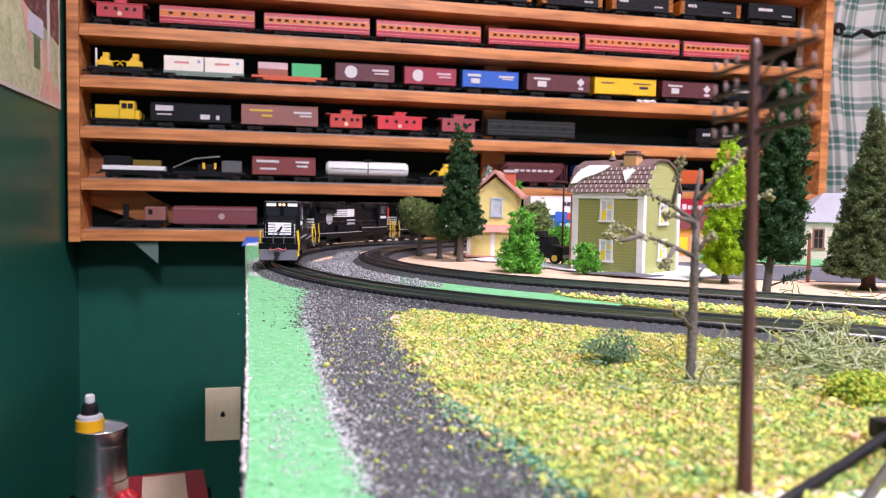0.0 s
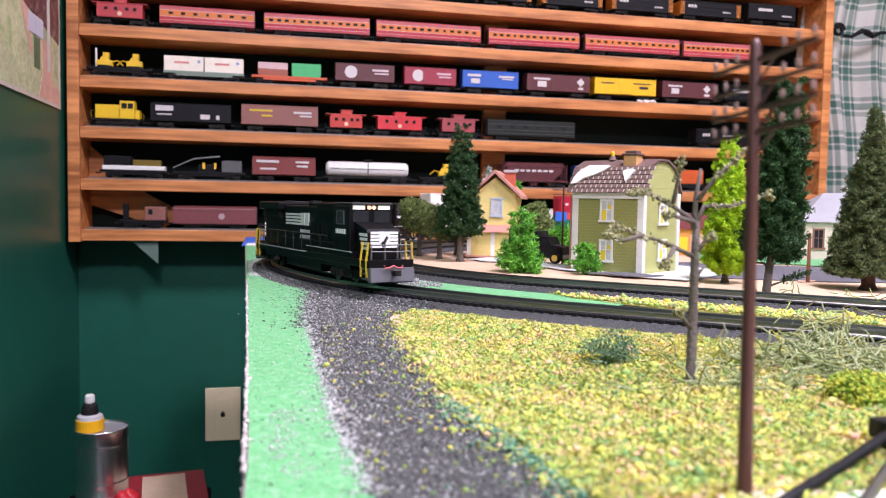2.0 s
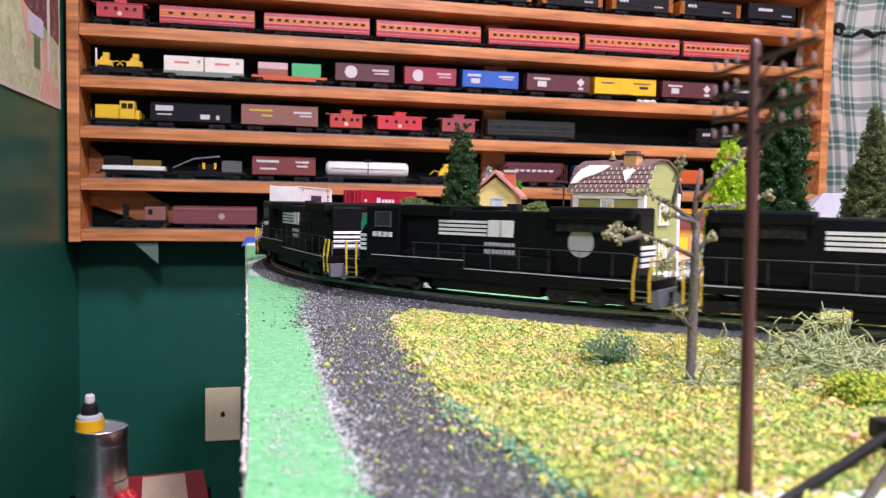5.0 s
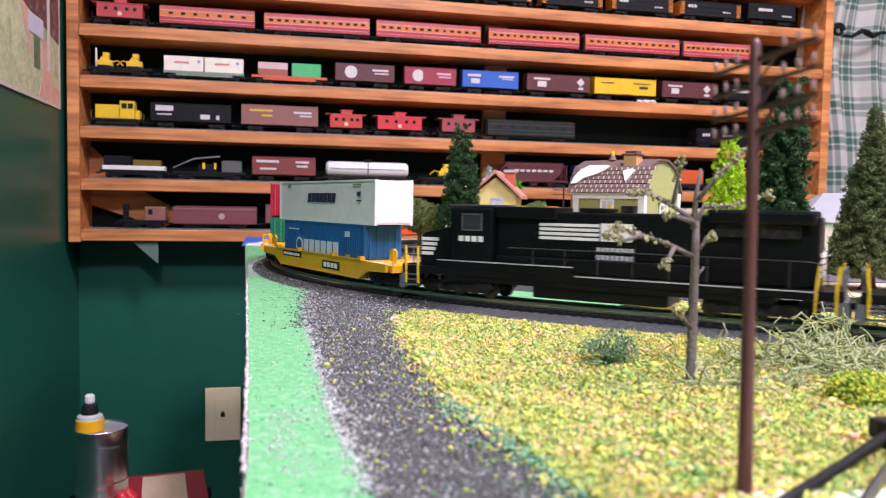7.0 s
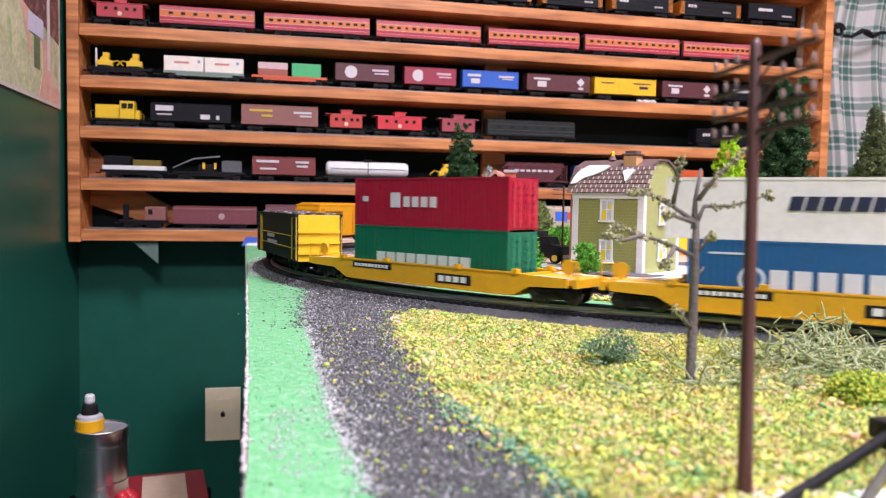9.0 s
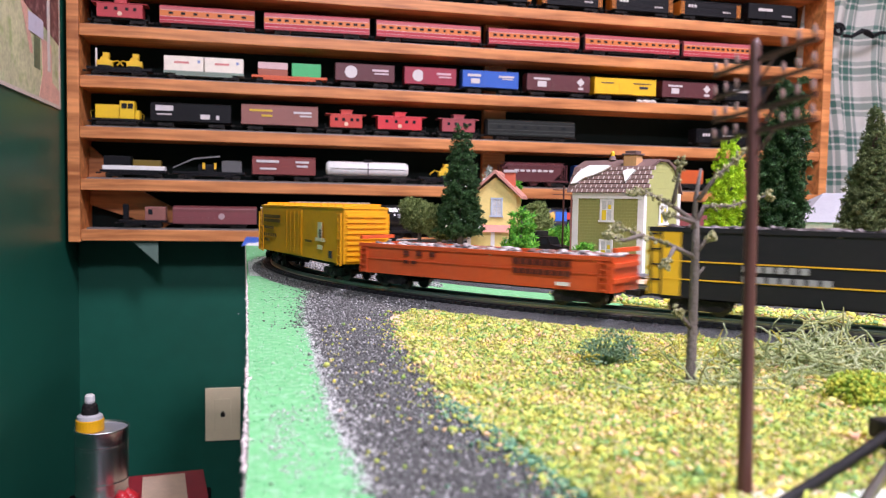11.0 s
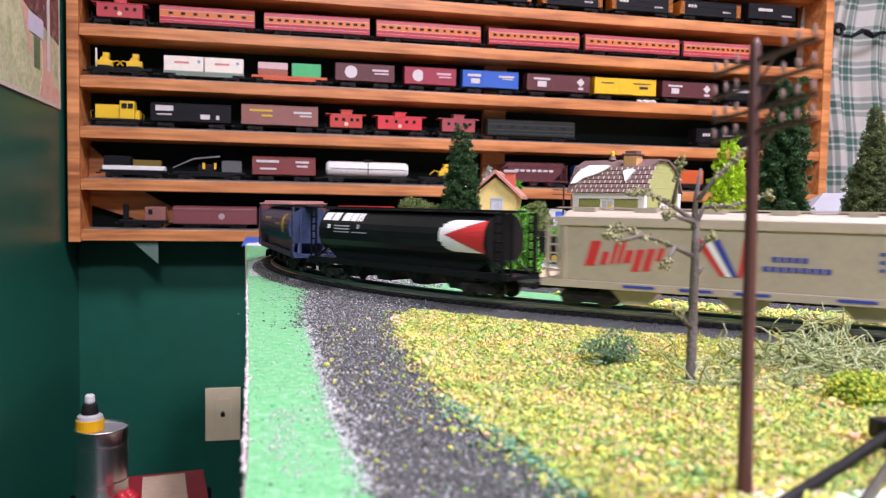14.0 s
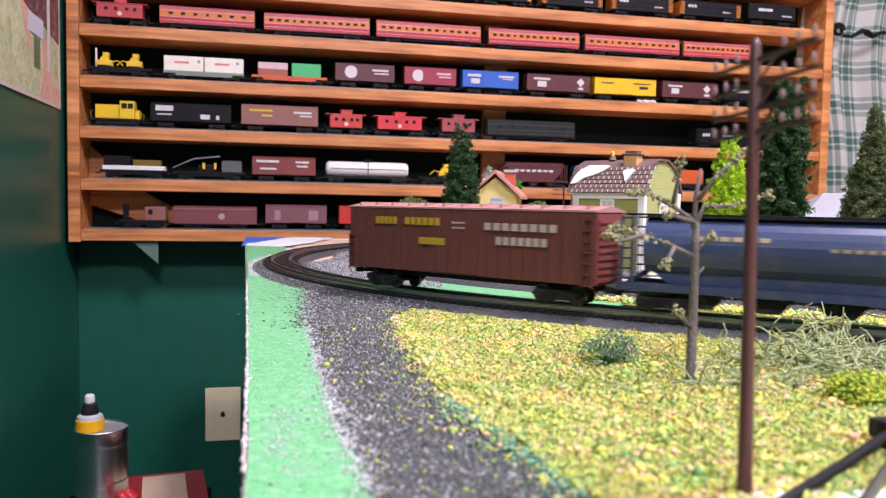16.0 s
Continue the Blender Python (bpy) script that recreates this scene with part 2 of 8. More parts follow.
def tube(bm, pts, radii, seg=6):
    """A round rod along points."""
    pts = [Vector(p) for p in pts]
    if not isinstance(radii, (list, tuple)):
        radii = [radii] * len(pts)
    rings = []
    for i, p in enumerate(pts):
        d = (pts[min(i + 1, len(pts) - 1)] - pts[max(i - 1, 0)]).normalized()
        a = d.orthogonal().normalized() if abs(d.z) > 0.9 else d.cross(Vector((0, 0, 1))).normalized()
        b = d.cross(a)
        rings.append([bm.verts.new(p + radii[i] * (math.cos(k * math.tau / seg) * a + math.sin(k * math.tau / seg) * b)) for k in range(seg)])
    for r0, r1 in zip(rings, rings[1:]):
        for k in range(seg):
            bm.faces.new((r0[k], r0[(k + 1) % seg], r1[(k + 1) % seg], r1[k]))
    bm.faces.new(rings[0][::-1])
    bm.faces.new(rings[-1])
    return bm


def lathe(bm, prof, seg=20, at=(0, 0, 0)):
    """A turned form from (radius, height) pairs."""
    rings = [[bm.verts.new((at[0] + max(r, 1e-5) * math.cos(k * math.tau / seg), at[1] + max(r, 1e-5) * math.sin(k * math.tau / seg), at[2] + z)) for k in range(seg)] for r, z in prof]
    for r0, r1 in zip(rings, rings[1:]):
        for k in range(seg):
            bm.faces.new((r0[k], r0[(k + 1) % seg], r1[(k + 1) % seg], r1[k]))
    bm.faces.new(rings[0][::-1])
    bm.faces.new(rings[-1])
    return bm


def ico():
    bm = bmesh.new()
    bmesh.ops.create_icosphere(bm, subdivisions=1, radius=1.0)
    v = np.array([x.co[:] for x in bm.verts])
    f = np.array([[x.index for x in p.verts] for p in bm.faces])
    bm.free()
    return v, f


ICO = ico()
def sprig(n, seed, slim=0.45):
    """A tuft of n small loose leaves."""
    rs = np.random.RandomState(seed)
    v, f = [], []
    for k in range(n):
        d = rs.normal(size=3)
        d /= np.linalg.norm(d)
        s = np.cross(d, rs.normal(size=3))
        s /= np.linalg.norm(s)
        o = d * rs.uniform(0.0, 0.35)
        v += [o - s * slim * 0.6, o + d * 0.75 + np.cross(d, s) * 0.25, o + s * slim * 0.6, o + d * 1.25]
        f += [(4 * k, 4 * k + 2, 4 * k + 1), (4 * k + 1, 4 * k + 2, 4 * k + 3)]
    return np.array(v), np.array(f)


OCT = (np.array([(1, 0, 0), (-1, 0, 0), (0, 1, 0), (0, -1, 0), (0, 0, 1), (0, 0, -1.0)]), np.array([(0, 2, 4), (2, 1, 4), (1, 3, 4), (3, 0, 4), (2, 0, 5), (1, 2, 5), (3, 1, 5), (0, 3, 5)]))
LEAVES = sprig(9, 5)
TUFT = sprig(5, 8, 0.75)
TETRA = (np.array([(0, 0, 1.2), (0.9, 0, -0.4), (-0.45, 0.8, -0.4), (-0.45, -0.8, -0.4)]), np.array([(0, 1, 2), (0, 2, 3), (0, 3, 1), (1, 3, 2)]))


def clumps(name, centers, sizes, material, proto=ICO, rough=0.35, flat=1.0, seed=3):
    """Many small uneven lumps at given centres, as one mesh."""
    rs = np.random.RandomState(seed)
    centers, n = np.asarray(centers, float), len(centers)
    v, f = proto
    sizes = np.broadcast_to(np.asarray(sizes, float), (n,))
    q = rs.normal(size=(n, 4))
    q /= np.linalg.norm(q, axis=1)[:, None]
    w, x, y, z = q.T
    rot = np.stack([1 - 2 * (y * y + z * z), 2 * (x * y - z * w), 2 * (x * z + y * w), 2 * (x * y + z * w), 1 - 2 * (x * x + z * z), 2 * (y * z - x * w),
                    2 * (x * z - y * w), 2 * (y * z + x * w), 1 - 2 * (x * x + y * y)], -1).reshape(n, 3, 3)
    pts = v[None] * (1 + rough * rs.uniform(-1, 1, (n, len(v), 1))) * rs.uniform(0.7, 1.3, (n, 1, 3))
    pts = np.einsum("nij,nkj->nki", rot, pts)
    pts[:, :, 2] *= flat
    pts = pts * sizes[:, None, None] + centers[:, None]
    me = bpy.data.meshes.new(name)
    nv, nf = n * len(v), n * len(f)
    faces = (f[None] + (np.arange(n) * len(v))[:, None, None]).reshape(-1)
    me.vertices.add(nv)
    me.vertices.foreach_set("co", pts.reshape(-1))
    me.loops.add(nf * 3)
    me.loops.foreach_set("vertex_index", faces)
    me.polygons.add(nf)
    me.polygons.foreach_set("loop_start", np.arange(nf) * 3)
    me.materials.append(material)
    me.update(calc_edges=True)
    return me


def sheet(name, outline, z, material, label, category, wobble=0.004, seed=1, thick=0.0008):
    """A flat patch of ground with an uneven border, from a plan outline."""
    rnd = random.Random(seed)
    pts = []
    for i, a in enumerate(outline):
        b = outline[(i + 1) % len(outline)]
        d = math.dist(a, b)
        k = max(1, int(d / 0.012))
        for j in range(k):
            t = j / k
            w = wobble if j else wobble * 0.4
            pts.append((a[0] + (b[0] - a[0]) * t + rnd.uniform(-w, w), a[1] + (b[1] - a[1]) * t + rnd.uniform(-w, w)))
    bm = bmesh.new()
    prism(bm, pts, z - thick, z, axis=2)
    bmesh.ops.triangulate(bm, faces=[f for f in bm.faces if len(f.verts) > 4])
    return solid(name, bm, material, label, category, "structure")


def inside(px_, py_, poly):
    hit = np.zeros(len(px_), bool)
    n = len(poly)
    for i in range(n):
        (x0, y0), (x1, y1) = poly[i], poly[(i + 1) % n]
        c = ((y0 > py_) != (y1 > py_)) & (px_ < (x1 - x0) * (py_ - y0) / (y1 - y0 + 1e-12) + x0)
        hit ^= c
    return hit


# ---- the two loops of track, in plan ----
NEAR, FAR = radians(-40.85), radians(5.0)


class Loop:
    """An egg-shaped loop, run counterclockwise: small arc, near straight, wide arc, far straight. s = 0 where the near straight begins."""

    def __init__(self, cx, cy, r, reach):
        self.c1, self.r1, self.reach = Vector((cx, cy)), r, reach
        half = (FAR - NEAR) / 2
        mid = (FAR + NEAR) / 2
        self.c2 = self.c1 + reach * Vector((math.cos(mid), math.sin(mid)))
        self.r2 = r + reach * math.sin(half)
        self.straight = reach * math.cos(half)
        self.arc2 = self.r2 * (math.pi + FAR - NEAR)
        self.arc1 = r * (math.pi - FAR + NEAR)
        self.length = 2 * self.straight + self.arc1 + self.arc2

    def at(self, s):
        """The place on the centre line and the heading."""
        s = s % self.length
        if s < self.straight:
            h = NEAR
            p = self.c1 + self.r1 * Vector((math.sin(h), -math.cos(h))) + s * Vector((math.cos(h), math.sin(h)))
            return p, h
        s -= self.straight
        if s < self.arc2:
            h = NEAR + s / self.r2
            return self.c2 + self.r2 * Vector((math.sin(h), -math.cos(h))), h
        s -= self.arc2
        h = FAR + math.pi
        if s < self.straight:
            return self.c2 + self.r2 * Vector((math.sin(h), -math.cos(h))) + s * Vector((math.cos(h), math.sin(h))), h
        s -= self.straight
        h += s / self.r1
        return self.c1 + self.r1 * Vector((math.sin(h), -math.cos(h))), h


OUTER = Loop(0.4673, 0.7424, 0.4587, 1.13)
INNER = Loop(0.433, 0.772, 0.330, 1.13)


# ---- the room ----
WALL_Y, LEFT_X = 1.68, -0.38
solid("floor", B((-0.5, 3.2, -2.2, 1.8, -0.05, 0.0)), mat("grey_carpet", (0.10, 0.10, 0.11), 0.95, 0, 0.2, 12, 0.6, 500), "dark grey carpeted floor of the train room", "floor", "structure")
solid("wall_north", B((-0.5, 3.2, WALL_Y, WALL_Y + 0.1, 0.0, 2.4)), GREEN_WALL, "dark green painted wall behind the display shelves", "wall", "structure")
solid("wall_west", B((LEFT_X - 0.1, LEFT_X, -2.2, WALL_Y, 0.0, 2.4)), GREEN_WALL, "dark green painted side wall with a poster", "wall", "structure")
solid("wall_east", B((3.1, 3.2, -2.2, WALL_Y, 0.0, 2.4)), GREEN_WALL, "dark green painted wall", "wall", "structure")
solid("wall_south", B((LEFT_X, 3.1, -2.2, -2.1, 0.0, 2.4)), GREEN_WALL, "dark green painted wall", "wall", "structure")
solid("ceiling", B((-0.5, 3.2, -2.2, 1.8, 2.4, 2.45)), mat("white_ceiling", (0.78, 0.78, 0.76), 0.9, 0, 0.05, 5, 0.2, 120), "white painted ceiling", "ceiling", "structure")
DIFFUSER = glow("lamp_diffuser", (1.0, 0.97, 0.93), 1.0)
for lx, ly, power in LAMPS:
    fx = thing("ceiling_light", "white rectangular ceiling light panel, switched on", "ceiling light", pose(lx, ly, 2.4), "ceiling lights")
    part("frame", B((-0.3, 0.3, -0.58, 0.58, -0.07, 0.0), bevel=0.006), WHITE, fx)
    part("diffuser", B((-0.27, 0.27, -0.55, 0.55, -0.076, -0.071)), DIFFUSER, fx, "glowing acrylic diffuser")

# poster on the side wall
poster = thing("poster", "old colour poster of a red train in a green valley", "poster", pose(LEFT_X, 1.20, 1.28))
part("sheet", B((0.001, 0.003, -0.55, 0.335, -0.25, 0.30)), mat("poster_meadow", (0.56, 0.58, 0.36), 0.45, 0, 0.35, 16, 0, dirt=0.95, dirt_color=(0.27, 0.40, 0.12)), poster, "faded green meadow print")
part("border", B((0.001, 0.0036, 0.335, 0.343, -0.256, 0.30), (0.001, 0.0036, -0.55, 0.335, -0.256, -0.25)), mat("poster_border", (0.62, 0.55, 0.48), 0.5), poster, "pale paper border")
bm = bmesh.new()
prism(bm, [(0.097, -0.076), (0.110, -0.095), (0.135, -0.114), (0.247, -0.128), (0.335, -0.142), (0.335, 0.30), (0.06, 0.30)], 0.0031, 0.0036)
part("printed_engine", bm, mat("poster_red_train", (0.13, 0.05, 0.05), 0.45, 0, 0.9, 40, dirt=0.8, dirt_color=(0.45, 0.28, 0.26)), poster, "dark red engine printed on it")
bm = bmesh.new()
prism(bm, [(0.228, -0.150), (0.285, -0.150), (0.290, -0.215), (0.335, -0.225), (0.335, -0.25), (0.21, -0.25), (0.232, -0.21)], 0.0031, 0.0036)
prism(bm, [(0.112, -0.104), (0.150, -0.117), (0.178, -0.185), (0.164, -0.185)], 0.0031, 0.0036)
part("printed_bank", bm, mat("poster_pink", (0.70, 0.42, 0.33), 0.5, 0, 0.3, 30), poster, "pinkish earth bank printed on it")
part("printed_shade", B((0.0031, 0.0036, 0.184, 0.218, -0.205, -0.1545)), mat("poster_dark_green", (0.14, 0.19, 0.10), 0.5, 0, 0.6, 30), poster, "dark green shade printed on it")
part("printed_board", B((0.0038, 0.0042, 0.154, 0.236, -0.152, -0.121)), mat("poster_pale_blue", (0.60, 0.62, 0.74), 0.5), poster, "pale blue board printed on it")
part("printed_rod", B((0.0044, 0.0048, 0.258, 0.274, -0.20, 0.30)), mat("poster_white", (0.7, 0.66, 0.60), 0.5), poster, "white rod printed on it")

# wall plate
plate = thing("wall_socket_plate", "cream plastic telephone wall plate, screwed on", "wall plate", pose(-0.0985, WALL_Y, EYE - 0.4525))
IVORY = mat("ivory_plastic", (0.80, 0.70, 0.46), 0.35, 0, 0.05, 30)
part("plate", B((-0.036, 0.036, -0.006, 0, -0.0565, 0.0565), bevel=0.0018), IVORY, plate)
part("insert", B((-0.0165, 0.0165, -0.0075, -0.0062, -0.033, 0.033), bevel=0.0006), IVORY, plate)
part("jack", B((-0.0045, 0.0045, -0.0082, -0.0077, -0.005, 0.004), (-0.0022, 0.0022, -0.0082, -0.0077, 0.004, 0.007)), DULL_BLACK, plate, "black jack opening")
for sz in (-0.048, 0.048):
    bm = bmesh.new()
    tube(bm, [(0, -0.0068, sz), (0, -0.0062, sz)], 0.003, 12)
    part("screw", bm, IVORY, plate)

# ---- display shelf ----
SH_Y, SH_L, SH_R = 1.57, -0.372, 1.257
SHELF_Z = [EYE + k * SH_Y for k in (0.2623, 0.2057, 0.1451, 0.0850, 0.0228, -0.0381)]
rack = thing("display_shelf", "wide pine wall shelf with a dark back, full of model trains", "shelf", pose(0, 0, 0))
TOP = SHELF_Z[0] + 0.30
part("back_panel", B((SH_L + 0.02, SH_R - 0.02, WALL_Y - 0.012, WALL_Y - 0.002, SHELF_Z[5] - 0.02, TOP)), SHELF_BACK, rack, "dark green back board, coloured near black for the shade in the bays")
part("side_panel", B((SH_L, SH_L + 0.021, SH_Y - 0.002, WALL_Y - 0.001, SHELF_Z[5] - 0.024, TOP), bevel=0.0015), PINE, rack)
part("side_panel", B((SH_R - 0.021, SH_R, SH_Y - 0.002, WALL_Y - 0.001, SHELF_Z[5] - 0.024, TOP), bevel=0.0015), PINE, rack)
part("divider", B((0.452, 0.502, WALL_Y - 0.032, WALL_Y - 0.013, SHELF_Z[5], TOP)), PINE, rack, "pine upright at the back")
SHELF_BOARD = finish(B((SH_L + 0.0215, SH_R - 0.0215, SH_Y, WALL_Y - 0.013, -0.0215, 0.0), bevel=0.0015), "shelf_board", PINE)
for k, z in enumerate(SHELF_Z + [SHELF_Z[0] + 0.0945, SHELF_Z[0] + 0.189]):
    part("shelf_board", SHELF_BOARD, None, rack, at=pose(0.0, 0, z, 0, 0, 0))
STRIP_MESH = finish(B((SH_L + 0.03, SH_R - 0.03, -0.014, 0.014, 0.0, 0.0020), (SH_L + 0.03, SH_R - 0.03, -0.009, -0.008, 0.0020, 0.0032), (SH_L + 0.03, SH_R - 0.03, 0.008, 0.009, 0.0020, 0.0032)), "display_track", mat("grey_track_strip", (0.20, 0.19, 0.18), 0.4, 0.5, 0.2, 30))
for z in SHELF_Z:
    strip_ob = tagged(new("display_track", STRIP_MESH), "grey strip of model track on a pine shelf", "model track", "shelf track strips")
    strip_ob.location = (0, SH_Y + 0.022, z)
bm = bmesh.new()
prism(bm, [(SH_L + 0.022, SHELF_Z[4] - 0.022), (SH_L + 0.022, SHELF_Z[4] - 0.050), (SH_L + 0.16, SHELF_Z[5] + 0.001), (SH_L + 0.20, SHELF_Z[5] + 0.03), (SH_L + 0.12, SHELF_Z[4] - 0.022)], WALL_Y - 0.034, WALL_Y - 0.014, axis=1)
part("corner_brace", bm, PINE, rack, "slanting pine brace")
bm = bmesh.new()
prism(bm, [(SH_L + 0.021, SHELF_Z[3] - 0.03), (SH_L + 0.021, SHELF_Z[4]), (SH_L + 0.075, SHELF_Z[4]), (SH_L + 0.06, SHELF_Z[4] + 0.03)], WALL_Y - 0.034, WALL_Y - 0.014, axis=1)
part("corner_brace", bm, PINE, rack, "slanting pine brace")
bm = bmesh.new()
prism(bm, [(-0.262, SHELF_Z[5] - 0.022), (-0.214, SHELF_Z[5] - 0.022), (-0.214, SHELF_Z[5] - 0.066)], WALL_Y - 0.10, WALL_Y - 0.096, axis=1)
tagged(solid("shelf_bracket", bm, mat("grey_green_bracket", (0.13, 0.20, 0.16), 0.5, 0.2), "grey green triangular metal bracket under the shelf", "bracket"), group="")
note = thing("paper_card", "small white paper card standing on the shelf", "card", pose(1.20, 1.60, SHELF_Z[3]))
part("card", B((-0.018, 0.018, -0.001, 0.001, 0.0, 0.036)), WHITE, note)

# ---- curtain ----
bm = bmesh.new()
uv = bm.loops.layers.uv.new("weave")
N = 120
cols = []
for i in range(N + 1):
    u = i / N
    x = 1.29 + 0.75 * u
    row = []
    for j in range(25):
        v = j / 24
        amp = 0.012 + 0.02 * abs(v - 0.55)
        y = WALL_Y - 0.05 + amp * math.sin(u * 42 + 0.8 * math.sin(v * 4)) + 0.006 * math.sin(u * 95 + v * 3)
        pinch = 0.055 * (1 - u) * math.exp(-((v - 0.52) / 0.16) ** 2)
        row.append((bm.verts.new((x - pinch - 0.03 * (1 - u) * (1 - v), y, 0.55 + 1.35 * v)), (u, v)))
    cols.append(row)
for a, b in zip(cols, cols[1:]):
    for j in range(24):
        f = bm.faces.new((a[j][0], b[j][0], b[j + 1][0], a[j + 1][0]))
        for loop, c in zip(f.loops, (a[j][1], b[j][1], b[j + 1][1], a[j + 1][1])):
            loop[uv].uv = (c[0] * 1.0, c[1])
bmesh.ops.solidify(bm, geom=bm.faces[:], thickness=0.0015)
curtain = solid("curtain", bm, checked_cloth(), "gathered white curtain with green checks beside the shelf", "curtain", smooth=True)
tie = thing("curtain_tieback", "black wrought-iron curtain tieback with a scroll end", "tieback", pose(1.30, 1.60, EYE + 0.42))
IRON = mat("black_iron", (0.015, 0.015, 0.017), 0.45, 0.6, 0.2, 80)
bm = bmesh.new()
tube(bm, [(0.015 * math.cos(a) * (1 - a / 16) - 0.012, -0.01, 0.015 * math.sin(a) * (1 - a / 16)) for a in [k * 0.35 for k in range(26)]], 0.0042, 8)
part("scroll", bm, IRON, tie)
bm = bmesh.new()
tube(bm, [(0.0, -0.01, -0.012), (0.02, -0.015, -0.014), (0.045, -0.018, 0.0), (0.06, -0.018, -0.004), (0.075, -0.016, -0.01), (0.10, -0.015, 0.0), (0.14, -0.01, 0.002)], [0.004, 0.004, 0.006, 0.008, 0.006, 0.004, 0.003], 8)
part("arm", bm, IRON, tie)

# ---- low cupboard with a tin can ----
cup = thing("storage_box", "dark cardboard storage box on the floor", "box", pose(-0.19, 1.28, 0))
part("body", B((-0.115, 0.090, -0.17, 0.020, 0.0, 0.37), bevel=0.004), mat("dark_cardboard", (0.008, 0.009, 0.009), 0.8, 0, 0.2, 20), cup)
part("lid", B((-0.120, 0.095, -0.175, 0.025, 0.3702, 0.392), bevel=0.003), mat("dark_cardboard_lid", (0.008, 0.010, 0.010), 0.8, 0, 0.2, 20), cup)
book = thing("red_booklet", "dark red paper booklet with a cream panel lying open", "booklet", pose(-0.17, 1.22, 0.392, 0, 0, 8))
RED_PAPER = mat("dark_red_paper", (0.30, 0.015, 0.028), 0.4, 0, 0.15, 30)
part("cover", B((-0.10, 0.075, -0.055, 0.10, 0.0, 0.022), bevel=0.001), RED_PAPER, book)
part("panel", B((-0.02, 0.045, -0.05, 0.085, 0.0222, 0.0235)), mat("cream_paper", (0.66, 0.50, 0.36), 0.7), book, "cream printed panel")
tin = thing("tin_can", "bare ribbed steel food can without label", "can", pose(-0.252, 1.25, 0.414))
CAN = mat("tin_plate", (0.86, 0.85, 0.83), 0.27, 1.0, 0.1, 40)
bm = bmesh.new()
prof = [(0.0385, 0), (0.0395, 0.002), (0.038, 0.005), (0.038, 0.02)]
prof += [(0.038 - (0.0009 if k % 2 else 0), 0.022 + 0.0022 * k) for k in range(26)]
prof += [(0.038, 0.082), (0.038, 0.098), (0.0395, 0.1), (0.0395, 0.102), (0.0375, 0.102), (0.0372, 0.07)]
lathe(bm, prof, 36)
part("wall", bm, CAN, tin, smooth=True)
bm = bmesh.new()
lathe(bm, [(0.0371, 0.0978), (0.0371, 0.0990), (0.034, 0.0992), (0.033, 0.0984)], 36)
part("lid", bm, mat("pale_can_lid", (0.62, 0.62, 0.66), 0.35, 0.6, 0.1, 40), tin, "pale metal lid")
bottle = thing("spray_cap", "yellow and black spray cap with white nozzle on the can lid", "spray cap", pose(-0.2665, 1.240, 0.4196))
bm = bmesh.new()
lathe(bm, [(0.0175, 0.0937), (0.0178, 0.0938), (0.0178, 0.0940)], 24)
part("body", bm, mat("smoked_plastic", (0.05, 0.05, 0.05), 0.3), bottle)
bm = bmesh.new()
lathe(bm, [(0.0195, 0.094), (0.0200, 0.095), (0.0200, 0.111), (0.0192, 0.112)], 28)
part("band", bm, paint(0.80, 0.42, 0.01, 0.35), bottle, "yellow cap band", smooth=False)
bm = bmesh.new()
lathe(bm, [(0.0185, 0.112), (0.018, 0.117), (0.013, 0.1195)], 28)
part("collar", bm, mat("pale_grey_plastic", (0.55, 0.55, 0.55), 0.4), bottle)
bm = bmesh.new()
lathe(bm, [(0.0125, 0.1195), (0.0115, 0.126), (0.0105, 0.133), (0.0075, 0.136)], 24)
part("neck", bm, DULL_BLACK, bottle)
bm = bmesh.new()
lathe(bm, [(0.0065, 0.136), (0.0075, 0.139), (0.0072, 0.147), (0.005, 0.149)], 20)
part("nozzle", bm, WHITE, bottle, "white nozzle")
rag = thing("crumpled_wrapper", "crumpled bright red plastic wrapper", "wrapper", pose(-0.205, 1.19, 0.4145))
part("foil", clumps("foil", [(0.006 * math.cos(k), 0.006 * math.sin(k), 0.008) for k in range(5)], 0.013, mat("bright_red_plastic", (0.55, 0.02, 0.03), 0.35), rough=0.25, seed=5), None, rag)

# ---- the layout board ----
EDGE = [(-0.004, -0.75), (-0.006, 0.18), (-0.009, 0.31), (-0.014, 0.47), (-0.019, 0.63), (-0.036, 1.12), (-0.043, 1.38)]
BOARD = EDGE + [(2.7, 1.42), (2.7, -0.75)]
bm = bmesh.new()
prism(bm, BOARD, TABLE - 0.045, TABLE, axis=2)
solid("layout_board", bm, FOAM, "white foam layout board with ragged painted edges", "layout board", "structure")
bm = bmesh.new()
prism(bm, [(x + 0.05, y) for x, y in EDGE] + [(2.6, 1.36), (2.6, -0.7)], TABLE - 0.14, TABLE - 0.046, axis=2)
solid("table_frame", bm, mat("dark_stained_frame", (0.03, 0.02, 0.015), 0.6, 0, 0.2, 12), "dark wooden frame under the layout board", "table frame", "structure")
for tx, ty in ((0.15, -0.6), (0.15, 1.25), (2.45, -0.6), (2.45, 1.25), (1.3, -0.6), (1.3, 1.25)):
    tagged(solid("table_leg", B((tx - 0.04, tx + 0.04, ty - 0.04, ty + 0.04, 0.0, TABLE - 0.141)), mat("stained_leg", (0.04, 0.025, 0.018), 0.6, 0, 0.2, 12), "dark square wooden table leg", "table leg", "structure"), group="table legs")

